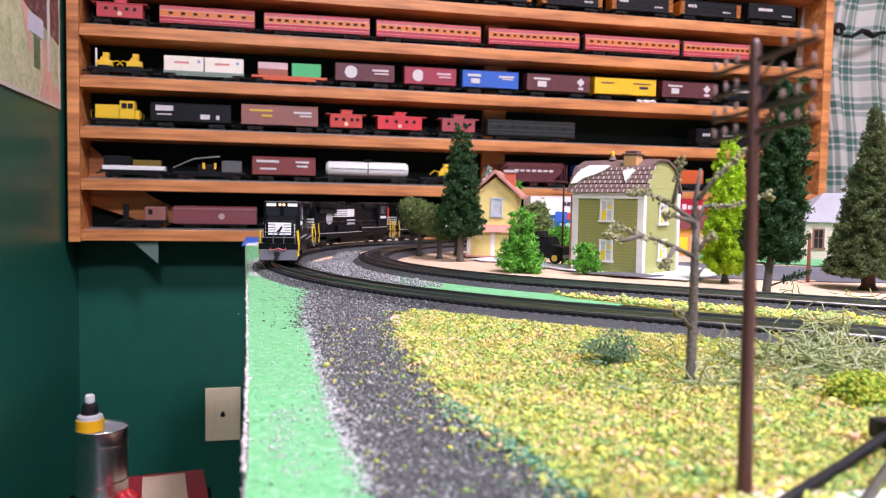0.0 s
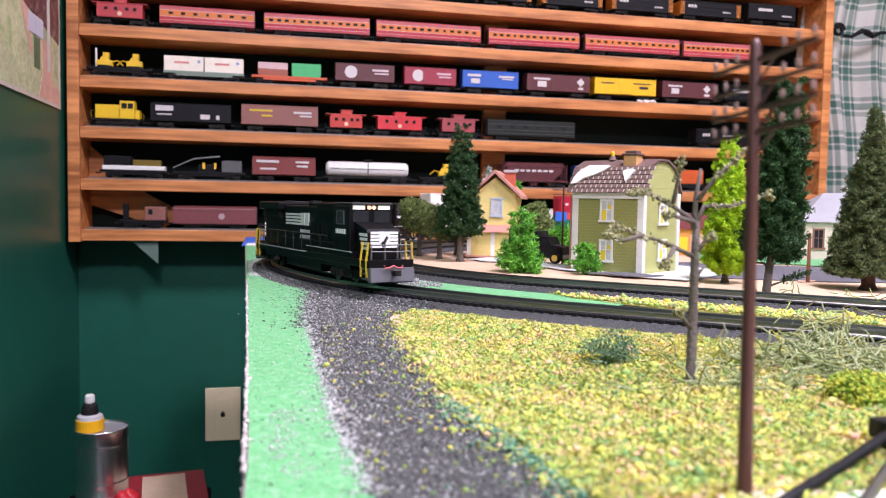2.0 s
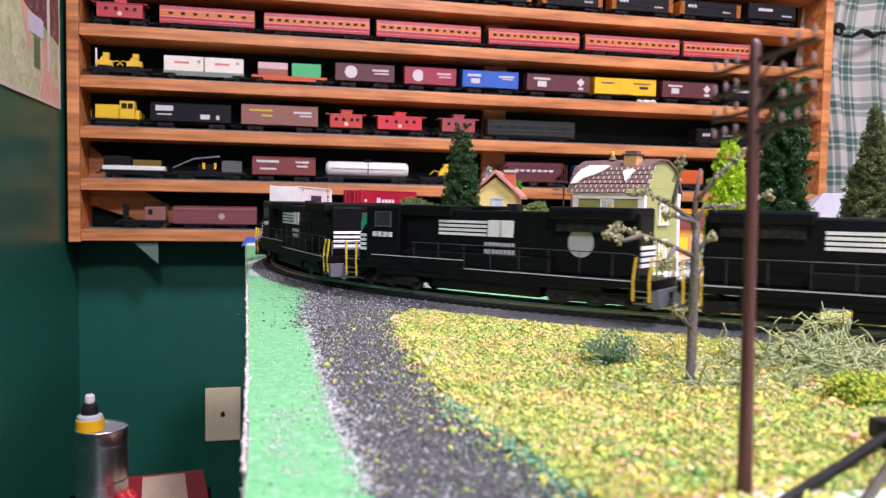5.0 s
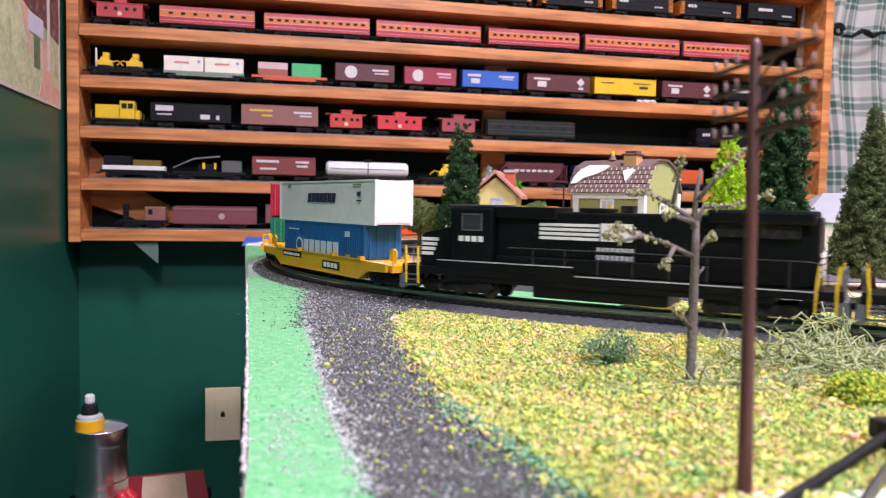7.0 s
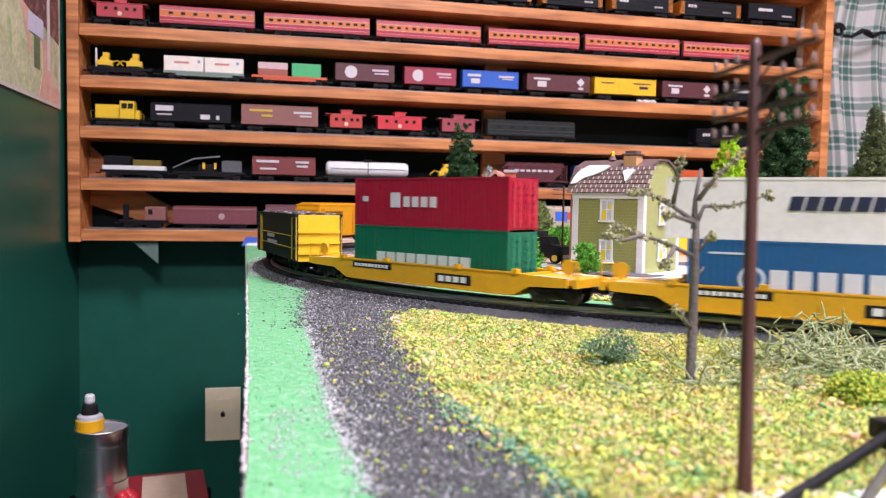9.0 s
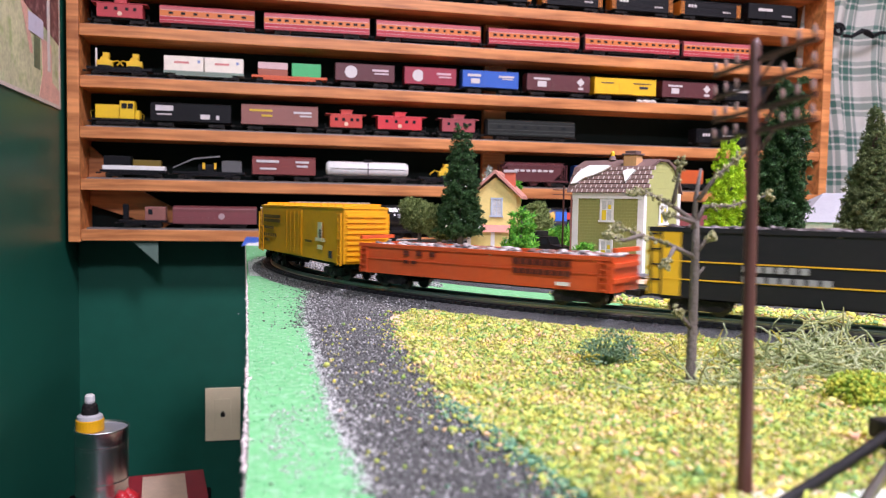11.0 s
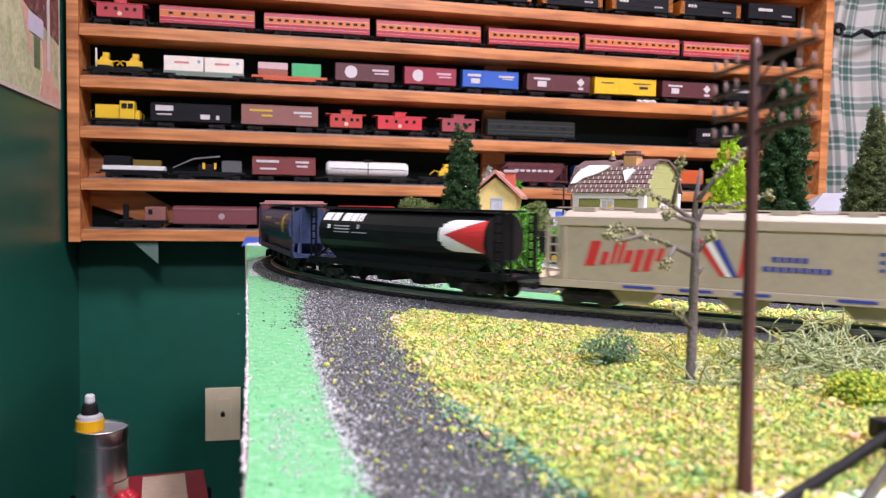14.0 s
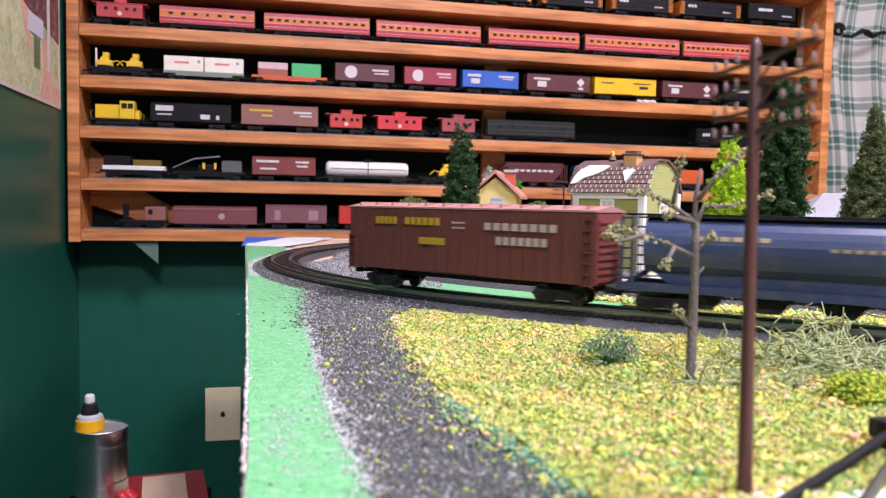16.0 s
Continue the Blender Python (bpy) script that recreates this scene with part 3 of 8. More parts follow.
Z1, Z2, Z3, Z4 = TABLE + 0.0010, TABLE + 0.0020, TABLE + 0.0030, TABLE + 0.0042
sheet("ground_sand", [(0.03, -0.4), (0.03, 1.30), (2.5, 1.34), (2.5, -0.6), (0.4, -0.6)], Z1, PEACH, "sand coloured painted ground of the layout", "ground")
sheet("ground_blue", [(-0.040, 1.10), (-0.042, 1.36), (0.03, 1.37), (0.02, 1.30), (0.0, 1.20)], Z1 + 0.0015, BLUEPAINT, "blue painted strip at the board edge", "ground", 0.001)
GREEN_STRIP = [(-0.0033, -0.3), (-0.0053, 0.18), (-0.0083, 0.31), (-0.0133, 0.47), (-0.0183, 0.63), (-0.0340, 1.09), (0.00, 1.12), (0.02, 1.05), (0.012, 0.95), (0.018, 0.72), (0.032, 0.60), (0.020, 0.46), (0.018, 0.38), (0.017, 0.30), (0.018, 0.245), (0.018, 0.21), (0.021, 0.18), (0.03, -0.3)]
sheet("ground_green", GREEN_STRIP, Z3, MINT, "mint green painted ground along the board edge", "ground", 0.0005, 2)
sheet("ground_plaster", [(-0.034, 1.09), (-0.030, 1.14), (0.03, 1.34), (0.10, 1.33), (0.06, 1.18), (0.012, 1.06)], Z3 + 0.0008, SNOW, "white plaster patch beside the track", "ground", 0.004, 3)
BALLAST = [(0.017, 0.16), (0.018, 0.245), (0.017, 0.37), (0.020, 0.45), (0.034, 0.58), (0.015, 0.70), (0.008, 0.85), (0.05, 0.80), (0.07, 0.60), (0.12, 0.47), (0.16, 0.43), (0.13, 0.40), (0.066, 0.44), (0.056, 0.35), (0.055, 0.30), (0.056, 0.24), (0.062, 0.195), (0.070, 0.155), (0.10, 0.02), (0.03, 0.02)]
sheet("ground_ballast", BALLAST, Z2 + 0.0005, GRAVEL_BASE, "dark grey ballast bed in front of the curve", "ground", 0.004, 4)
MID = [(0.070, 0.86), (0.080, 1.0), (0.12, 1.10), (0.14, 1.13), (0.105, 0.95), (0.09, 0.84), (0.10, 0.74), (0.135, 0.64), (0.125, 0.56), (0.085, 0.57), (0.05, 0.68), (0.035, 0.78)]
sheet("ground_ballast_middle", MID, Z2 + 0.0005, GRAVEL_BASE, "grey ballast between the two curves", "ground", 0.004, 6)
sheet("ground_green_middle", [(0.105, 0.74), (0.125, 0.70), (0.165, 0.660), (0.23, 0.605), (0.27, 0.555), (0.24, 0.47), (0.19, 0.43), (0.15, 0.465), (0.105, 0.54), (0.095, 0.62)], Z2 + 0.0008, MINT, "mint green painted ground between the tracks", "ground", 0.003, 7)
FIELD = [(0.078, 0.437), (0.098, 0.448), (0.15, 0.39), (0.20, 0.348), (0.30, 0.262), (0.60, 0.0), (0.60, -0.1), (0.14, 0.05), (0.08, 0.10), (0.066, 0.150), (0.062, 0.195), (0.055, 0.24), (0.0575, 0.30), (0.0610, 0.36)]
sheet("ground_turf", FIELD, Z3, TURF_BASE, "mat of yellow green foam turf", "ground", 0.004, 8)
STRIP = [(0.185, 0.535), (0.215, 0.555), (0.25, 0.535), (0.30, 0.475), (0.42, 0.375), (0.62, 0.19), (0.57, 0.13), (0.40, 0.285), (0.30, 0.375), (0.235, 0.44), (0.20, 0.485)]
sheet("ground_turf_middle", STRIP, Z3, TURF_BASE, "strip of turf between the two tracks", "ground", 0.003, 9)
sheet("road", [(0.33, 0.66), (0.47, 0.60), (0.55, 0.58), (0.90, 0.40), (0.98, 0.52), (0.66, 0.70), (0.48, 0.82), (0.42, 0.80)], Z2, ASPHALT, "grey model street", "road", 0.002, 10)
sheet("ground_green_back", [(0.50, 0.84), (0.66, 0.72), (0.95, 0.60), (1.05, 0.70), (0.75, 0.85), (0.55, 0.94)], Z2 + 0.0008, MINT, "mint green painted ground by the white house", "ground", 0.004, 11)
sheet("ground_snow", [(0.22, 0.85), (0.27, 0.74), (0.30, 0.655), (0.35, 0.605), (0.45, 0.68), (0.43, 0.76), (0.36, 0.72), (0.30, 0.78), (0.29, 0.90)], Z2 + 0.0012, SNOW, "white plaster snow round the houses", "ground", 0.006, 12)
sheet("road_patch", [(0.285, 0.665), (0.315, 0.63), (0.345, 0.635), (0.325, 0.665)], Z4, ASPHALT, "grey patch of model street", "road", 0.004, 13)


def scatter(poly, n, seed):
    rs = np.random.RandomState(seed)
    p = np.array(poly)
    lo, hi = p.min(0), p.max(0)
    out = np.zeros((0, 2))
    while len(out) < n:
        q = rs.uniform(lo, hi, (n * 2, 2))
        out = np.concatenate([out, q[inside(q[:, 0], q[:, 1], poly)]])
    return out[:n]


def off_track(q, gap):
    """Those points of q that lie clear of both tracks."""
    keep = np.ones(len(q), bool)
    for lp in (OUTER, INNER):
        for k in range(int(lp.length / 0.008)):
            p, h = lp.at(k * 0.008)
            keep &= (q[:, 0] - p.x) ** 2 + (q[:, 1] - p.y) ** 2 > gap ** 2
    return q[keep]


def swell(q):
    """Gentle uneven rise and fall of loose cover."""
    x, y = q[:, 0] * 1000, q[:, 1] * 1000
    return 0.5 + 0.25 * np.sin(x / 5.1 + 2 * np.sin(y / 7.3)) + 0.25 * np.sin(y / 3.7 + 1.5 * np.sin(x / 4.3))


def lay(name, q, size, base, material, label, category, proto, flat, seed, mound=0.0, soft=False):
    rs = np.random.RandomState(seed)
    s = size * rs.lognormal(0, 0.35, len(q))
    z = base + s * 0.35 + mound * swell(q) * rs.uniform(0.4, 1.0, len(q))
    me = clumps(name, np.c_[q, z], s, material, proto, 0.6, flat, seed)
    if soft:
        me.polygons.foreach_set("use_smooth", [True] * len(me.polygons))
    return tagged(new(name, me), label, category, "", "stuff")


def grains(name, poly, n, size, base, material, label, category, proto, flat, seed, gap, mound=0.0, soft=False):
    return lay(name, off_track(scatter(poly, n, seed), gap), size, base, material, label, category, proto, flat, seed, mound, soft)


def fringe(name, line, n, reach, size, base, material, label, category, proto, seed, flat=0.8, soft=False):
    """Crumbs strewn along a border, thinning out to either side by the two reaches."""
    rs = np.random.RandomState(seed)
    p = np.array(line)
    k = rs.randint(0, len(p) - 1, n)
    q = p[k] + (p[k + 1] - p[k]) * rs.uniform(0, 1, (n, 1))
    patchy = 0.35 + 1.3 * (0.5 + 0.5 * np.sin(q[:, 1] * 130 + 2 * np.sin(q[:, 1] * 310)))
    d = np.where(rs.uniform(size=n) < 0.5, -reach[0], reach[1]) * rs.exponential(1.0, n) * patchy
    return lay(name, off_track(np.c_[q[:, 0] + d, q[:, 1]], 0.0235), size, base, material, label, category, proto, flat, seed, 0.0, soft)


near_field = [(0.078, 0.437), (0.098, 0.448), (0.15, 0.39), (0.20, 0.348), (0.30, 0.262), (0.42, 0.155), (0.22, 0.11), (0.14, 0.10), (0.08, 0.12), (0.066, 0.150), (0.062, 0.195), (0.055, 0.24), (0.0575, 0.30), (0.0610, 0.36)]
grains("turf_clumps", near_field, 104000, 0.00048, Z3, TURF, "yellow, green and pinkish foam turf clumps", "turf", OCT, 0.9, 21, 0.0330, 0.0016)
grains("turf_tufts", near_field, 42000, 0.00064, Z3 + 0.0002, TURF, "frayed yellow and green foam turf flakes", "turf", TUFT, 0.9, 31, 0.0335, 0.0020)
grains("turf_lumps", near_field, 4200, 0.00068, Z3 + 0.0006, TURF, "larger yellow and pinkish lumps of foam turf", "turf", ICO, 0.8, 33, 0.0345, 0.0016, True)
grains("turf_clumps", STRIP, 18000, 0.0010, Z3, TURF, "yellow green turf clumps between the tracks", "turf", OCT, 0.8, 22, 0.024, 0.0015, True)
loose = [(0.022, 0.16), (0.019, 0.245), (0.022, 0.40), (0.055, 0.42), (0.056, 0.30), (0.070, 0.155)]
grains("turf_crumbs", loose, 170, 0.00042, Z2 + 0.001, TURF, "scattered turf crumbs on the ballast", "turf", ICO, 0.8, 23, 0.024, 0.0, True)
FIELD_EDGE = [(0.077, 0.437), (0.0645, 0.39), (0.0612, 0.36), (0.0592, 0.33), (0.0578, 0.30), (0.0565, 0.27), (0.0555, 0.24), (0.059, 0.215), (0.062, 0.195), (0.064, 0.17), (0.066, 0.150)]
fringe("turf_crumbs", FIELD_EDGE, 2600, (0.0036, 0.002), 0.00050, Z2 + 0.001, TURF, "turf crumbs strewn over the ballast at the field's edge", "turf", OCT, 24, soft=True)
fringe("turf_crumbs", FIELD_EDGE[6:], 3000, (0.0028, 0.0032), 0.00042, Z2 + 0.0012, TEAL_CRUMB, "dull bluish green crumbs at the field's edge", "turf", TETRA, 34)
grains("ballast_gravel", BALLAST, 82000, 0.00036, Z2 + 0.0005, GRAVEL, "fine dark grey ballast gravel", "gravel", TETRA, 0.9, 25, 0.0225)
grains("ballast_gravel", MID, 9000, 0.0008, Z2 + 0.0005, PALE_GRAVEL, "fine pale grey ballast gravel between the curves", "gravel", TETRA, 0.9, 26, 0.0225)
PAINT_EDGE = [(0.021, 0.16), (0.0185, 0.21), (0.018, 0.245), (0.0175, 0.30), (0.0178, 0.38), (0.020, 0.46), (0.030, 0.58), (0.018, 0.72), (0.013, 0.85)]
DUST = mat("white_crumbs", (0.56, 0.57, 0.54), 0.9)
fringe("plaster_crumbs", PAINT_EDGE, 4600, (0.0016, 0.0030), 0.00034, Z3, DUST, "white plaster dust along the paint edge", "crumbs", TETRA, 27, 0.7)
fringe("ballast_gravel", PAINT_EDGE, 1300, (0.0016, 0.0010), 0.00036, Z3, GRAVEL, "stray grey gravel on the green paint", "gravel", TETRA, 28, 0.7)
fringe("ballast_gravel", PAINT_EDGE[4:], 2600, (0.0050, 0.0012), 0.00050, Z3, GRAVEL, "grey gravel strewn over the paint before the curve", "gravel", TETRA, 38, 0.7)
grains("paint_flecks", GREEN_STRIP[:12] + [(0.02, 0.16)], 9000, 0.00032, Z3, mat("green_flecks", (0.2, 0.6, 0.3), 0.9, island=[(0.15, 0.50, 0.22), (0.44, 0.62, 0.48), (0.12, 0.44, 0.19), (0.11, 0.43, 0.18), (0.58, 0.64, 0.55), (0.13, 0.46, 0.20)]), "rough flecks of the mint green ground", "flecks", TETRA, 0.15, 29, 0.022)
grains("plaster_crumbs", [(-0.003, 0.20), (0.0, 0.232), (0.016, 0.238), (0.016, 0.228), (0.006, 0.215), (0.012, 0.18), (0.004, 0.17)], 420, 0.00034, Z3, DUST, "white worn patch on the green paint", "crumbs", TETRA, 0.5, 35, 0.02)
fringe("plaster_crumbs", EDGE[:5], 2600, (0.0001, 0.0009), 0.00042, Z3 - 0.0006, FOAM, "torn foam crumbs along the board edge", "crumbs", TETRA, 36, 0.8)


# ---- track ----
def sweep(lp, profile, step, name, material, parent, label=""):
    """A closed profile (offset outwards, height) drawn along a loop."""
    n = int(lp.length / step)
    k = len(profile)
    verts, faces = [], []
    for i in range(n):
        p, h = lp.at(lp.length * i / n)
        for o, z in profile:
            verts.append((p.x + o * math.sin(h), p.y - o * math.cos(h), z))
    for i in range(n):
        j = (i + 1) % n
        for a in range(k):
            b = (a + 1) % k
            faces.append((i * k + a, i * k + b, j * k + b, j * k + a))
    me = bpy.data.meshes.new(name)
    me.from_pydata(verts, [], faces)
    me.materials.append(material)
    return part(name, me, None, parent, label)


TIE_MESH = finish(B((-0.0014, 0.0014, -0.0158, 0.0158, -0.0020, 0.0)), "tie", TIE)
for lp, near_s, what in ((OUTER, -0.62, "outer"), (INNER, -0.45, "inner")):
    track = thing("track_loop", "loop of model track with steel rails on grey plastic roadbed", "model track", pose(0, 0, 0), "track loops")
    sweep(lp, [(-0.0235, TABLE + 0.001), (-0.0168, TABLE + 0.0064), (0.0168, TABLE + 0.0064), (0.0285 if lp is OUTER else 0.0235, TABLE + 0.001)], 0.012, "roadbed", ROADBED, track, "textured dark grey plastic roadbed")
    sweep(lp, [(-0.0134, RAIL - 0.0046), (-0.0134, RAIL - 0.0031), (0.0134, RAIL - 0.0031), (0.0134, RAIL - 0.0046)], 0.012, "tie_web", TIE, track, "black plastic web between the ties")
    for o in (-0.00825, 0.00825):
        sweep(lp, [(o - 0.0012, RAIL - 0.0027), (o - 0.0004, RAIL - 0.0020), (o - 0.0004, RAIL - 0.0009), (o - 0.0007, RAIL - 0.0006), (o - 0.0006, RAIL), (o + 0.0006, RAIL), (o + 0.0007, RAIL - 0.0006), (o + 0.0004, RAIL - 0.0009), (o + 0.0004, RAIL - 0.0020), (o + 0.0012, RAIL - 0.0027)], 0.012, "rail", RAILMETAL, track, "bright steel rail")
    rest = []
    for i in range(int(lp.length / 0.0057)):
        s = i * 0.0057
        p, h = lp.at(s)
        near = (s - lp.length if s > lp.length / 2 else s)
        m = Matrix.Translation((p.x, p.y, RAIL - 0.0027)) @ Matrix.Rotation(h, 4, "Z")
        if near_s * 1.6 < near < 0.45:
            part("tie", TIE_MESH, None, track, at=m)
        else:
            rest.append(m)
    bm = bmesh.new()
    for m in rest:
        v0 = len(bm.verts)
        vs = [bm.verts.new(m @ v.co) for v in TIE_MESH.vertices]
        for f in TIE_MESH.polygons:
            bm.faces.new([vs[i] for i in f.vertices])
    tagged(part("ties", bm, TIE, track), kind="stuff")


# gravel that has run up the shoulder of the outer roadbed, before the turf begins
rs = np.random.RandomState(39)
s_tip = min((k * 0.004 for k in range(-200, 60)), key=lambda v: (OUTER.at(v)[0] - Vector((0.105, 0.50))).length)
run, rise = [], []
for k in range(11000):
    p, h = OUTER.at(s_tip + 0.03 - rs.uniform(0, 0.62) + rs.exponential(0.012))
    u = rs.uniform(0.0, 1.0) ** 0.6
    o = 0.0172 + 0.0125 * u
    run.append((p.x + o * math.sin(h), p.y - o * math.cos(h)))
    rise.append(TABLE + 0.0066 - 0.0052 * u)
run, rise = np.array(run), np.array(rise)
on_board = inside(run[:, 0] - 0.001, run[:, 1], BOARD)
run, rise = run[on_board], rise[on_board]
shoulder = clumps("ballast_gravel", np.c_[run, rise], 0.00050 * rs.lognormal(0, 0.35, len(run)), GRAVEL, TETRA, 0.6, 0.9, 39)
strewn = []
for k in range(3000):
    p, h = OUTER.at(s_tip - rs.uniform(0.18, 0.80))
    o = 0.0262 + abs(rs.normal(0, 0.0045))
    strewn.append((p.x + o * math.sin(h), p.y - o * math.cos(h)))
strewn = np.array(strewn)
strewn = strewn[inside(strewn[:, 0] - 0.002, strewn[:, 1], BOARD)]
lay("plaster_crumbs", strewn, 0.0006, Z3 + 0.0003, DUST, "white plaster dust beside the curved roadbed", "crumbs", TETRA, 0.6, 40)
tagged(new("ballast_gravel", shoulder), "grey gravel on the shoulder of the curved roadbed", "gravel", "", "stuff")


# ---- trees ----
def crown_points(h0, h1, r0, n, seed, bulge=1.0, droop=0.0, top=0.03):
    rs = np.random.RandomState(seed)
    u = rs.uniform(0, 1, n) ** 1.0
    t = 1 - np.sqrt(1 - u * 0.995)
    r = r0 * ((1 - t) ** bulge) * (0.86 + 0.06 * np.sin(t * 60)) + r0 * top
    rad = r * np.sqrt(rs.uniform(0.35, 1.0, n))
    a = rs.uniform(0, math.tau, n)
    wav = 1 + 0.07 * np.sin(a * 3 + t * 17) + 0.06 * np.sin(a * 7 - t * 31) + 0.05 * rs.normal(size=n)
    return np.stack([rad * wav * np.cos(a), rad * wav * np.sin(a), h0 + (h1 - h0) * t - droop * rad], -1)



def ball_points(blobs, n, seed):
    rs = np.random.RandomState(seed)
    out = []
    for x, y, z, r in blobs:
        k = int(n * r * r / sum(b[3] ** 2 for b in blobs))
        d = rs.normal(size=(k, 3))
        d /= np.linalg.norm(d, axis=1)[:, None]
        out.append(np.array([x, y, z]) + d * r * rs.uniform(0.55, 1.08, (k, 1)) * np.array([1, 1, 0.85]))
    return np.concatenate(out)


def tree(name, label, x, y, h, trunk_r, trunk_h, points, size, leaf, seed, lean=0.0, bark=BARK, limbs=8, proto=ICO, group="model trees"):
    t = thing(name, label, "model tree", pose(x, y, TABLE + 0.001, lean, 0, seed * 37), group)
    bm = bmesh.new()
    lathe(bm, [(trunk_r * 1.6, 0), (trunk_r * 1.1, 0.004), (trunk_r, trunk_h), (trunk_r * 0.35, h * 0.85)], 9)
    part("trunk", bm, bark, t, smooth=True)
    rs = random.Random(seed)
    r = float(np.percentile(np.hypot(points[:, 0], points[:, 1]), 80))
    for k in range(limbs):
        a = rs.uniform(0, math.tau)
        z0 = trunk_h + (h * 0.8 - trunk_h) * k / limbs
        f = r * (1 - 0.8 * k / limbs)
        bm = bmesh.new()
        tube(bm, [(0, 0, z0), (0.5 * f * math.cos(a), 0.5 * f * math.sin(a), z0 + 0.004), (f * math.cos(a + 0.2), f * math.sin(a + 0.2), z0 + 0.003)], [trunk_r * 0.5, trunk_r * 0.35, trunk_r * 0.15], 5)
        part("limb", bm, bark, t)
    rs2 = np.random.RandomState(seed)
    part("crown", clumps("crown", points, size * rs2.lognormal(0, 0.3, len(points)), leaf, proto, 0.45, 1.0, seed), None, t)
    return t


def tufted(h0, h1, r0, boughs, each, seed, shape=0.7, tuft=0.0016, lift=0.35, inner=0.35):
    """Leaf places in small dense tufts along rising boughs, with gaps between the boughs."""
    rs = np.random.RandomState(seed)
    out = []
    for k in range(boughs):
        t = 1 - math.sqrt(1 - 0.985 * (k + rs.rand()) / boughs)
        r = r0 * ((1 - t) ** shape) * rs.uniform(0.74, 1.12) + 0.0012
        a = k * 2.39996 + rs.normal(0, 0.25)
        z = h0 + (h1 - h0) * t
        n = max(2, int(r / (tuft * 1.7)))
        for j in range(n):
            u = inner + (1 - inner) * (j + rs.uniform(0.3, 1.0)) / n
            c = np.array([r * u * math.cos(a), r * u * math.sin(a), z + r * lift * (u - 0.5)]) + rs.normal(0, tuft * 0.45, 3)
            out.append(c + rs.normal(0, 1, (each, 3)) * tuft * rs.uniform(0.5, 0.85))
    return np.concatenate(out)


tree("fir_tree", "tall dark green model fir with white flecks beside the inner track", 0.205, 0.835, 0.150, 0.0035, 0.028, tufted(0.030, 0.165, 0.0250, 210, 24, 1, 0.75, 0.0019), 0.0011, LEAF_DARK, 1, proto=LEAVES)
tree("fir_tree", "lime green model conifer by the inner track", 0.382, 0.597, 0.125, 0.0025, 0.012, tufted(0.010, 0.139, 0.0200, 220, 22, 2, 0.55, 0.0018, 0.7), 0.0010, LEAF_LIME, 2, proto=LEAVES)
dark_fir = tree("fir_tree", "tall dark bluish green model fir between the two tracks", 0.338, 0.478, 0.157, 0.0027, 0.022, np.concatenate([tufted(0.030, 0.170, 0.0195, 260, 20, 3, 0.45, 0.0016, 0.6), np.array([(0.0185 * u, -0.0131 * u, 0.011 + 0.011 * u) for u in np.linspace(0.45, 1.15, 110)]) + np.random.RandomState(9).normal(0, 0.0010, (110, 3))]), 0.0010, LEAF_DARK, 3, proto=LEAVES)
dark_fir.matrix_world = Matrix.Translation((0.338, 0.478, TABLE + 0.001)) @ Matrix.Rotation(radians(4.5), 4, Vector((0.578, 0.816, 0)))
bm = bmesh.new()
tube(bm, [(0, 0, 0.010), (0.010, -0.007, 0.0165), (0.021, -0.015, 0.0235)], [0.0009, 0.0006, 0.0003], 6)
part("low_branch", bm, BARK, dark_fir, "thin low side branch")
tree("fir_tree", "dense grey green cone-shaped model fir on a brown stem", 0.4745, 0.538, 0.148, 0.005, 0.012, tufted(0.012, 0.164, 0.0315, 640, 13, 4, 1.08, 0.0017, 0.1, 0.55), 0.0010, LEAF_GREY, 4, proto=LEAVES, bark=mat("red_brown_bark", (0.10, 0.045, 0.03), 0.7, 0, 0.3, 200))
tree("broadleaf_tree", "olive round model tree on a thin trunk", 0.175, 0.921, 0.075, 0.0025, 0.025, ball_points([(0, 0, 0.048, 0.022), (0.012, 0.004, 0.058, 0.014), (-0.012, 0, 0.04, 0.015)], 4200, 5), 0.0017, LEAF_OLIVE, 5, proto=LEAVES)
tree("broadleaf_tree", "olive round model tree beside a taller fir", 0.190, 0.875, 0.068, 0.0028, 0.022, ball_points([(0, 0, 0.042, 0.020), (0.010, 0.004, 0.05, 0.014), (-0.010, 0, 0.036, 0.014)], 4200, 6), 0.0017, LEAF_OLIVE, 6, proto=LEAVES)
tree("broadleaf_tree", "small olive model tree behind the fir", 0.228, 0.95, 0.050, 0.0025, 0.018, ball_points([(0, 0, 0.033, 0.016)], 1500, 7), 0.0018, LEAF_OLIVE, 7, proto=LEAVES)
tree("broadleaf_tree", "bright green model tree in front of the yellow house", 0.231, 0.70, 0.066, 0.0022, 0.008, tufted(0.004, 0.068, 0.0215, 62, 11, 8, 0.75, 0.0030, -0.1, 0.2), 0.0019, LEAF_BRIGHT, 8, proto=LEAVES)
tree("broadleaf_tree", "small bright green model shrub in front of the olive house", 0.288, 0.676, 0.032, 0.0014, 0.006, tufted(0.004, 0.033, 0.0125, 34, 10, 9, 0.6, 0.0024, 0.2, 0.2), 0.0016, LEAF_BRIGHT, 9, proto=LEAVES)
tree("broadleaf_tree", "tall narrow bright green model tree behind the yellow house", 0.315, 0.99, 0.095, 0.002, 0.02, ball_points([(0, 0, 0.04, 0.010), (0, 0, 0.058, 0.010), (0, 0, 0.075, 0.010), (0.002, 0, 0.088, 0.008)], 1500, 10), 0.0020, LEAF_BRIGHT, 10, proto=LEAVES)
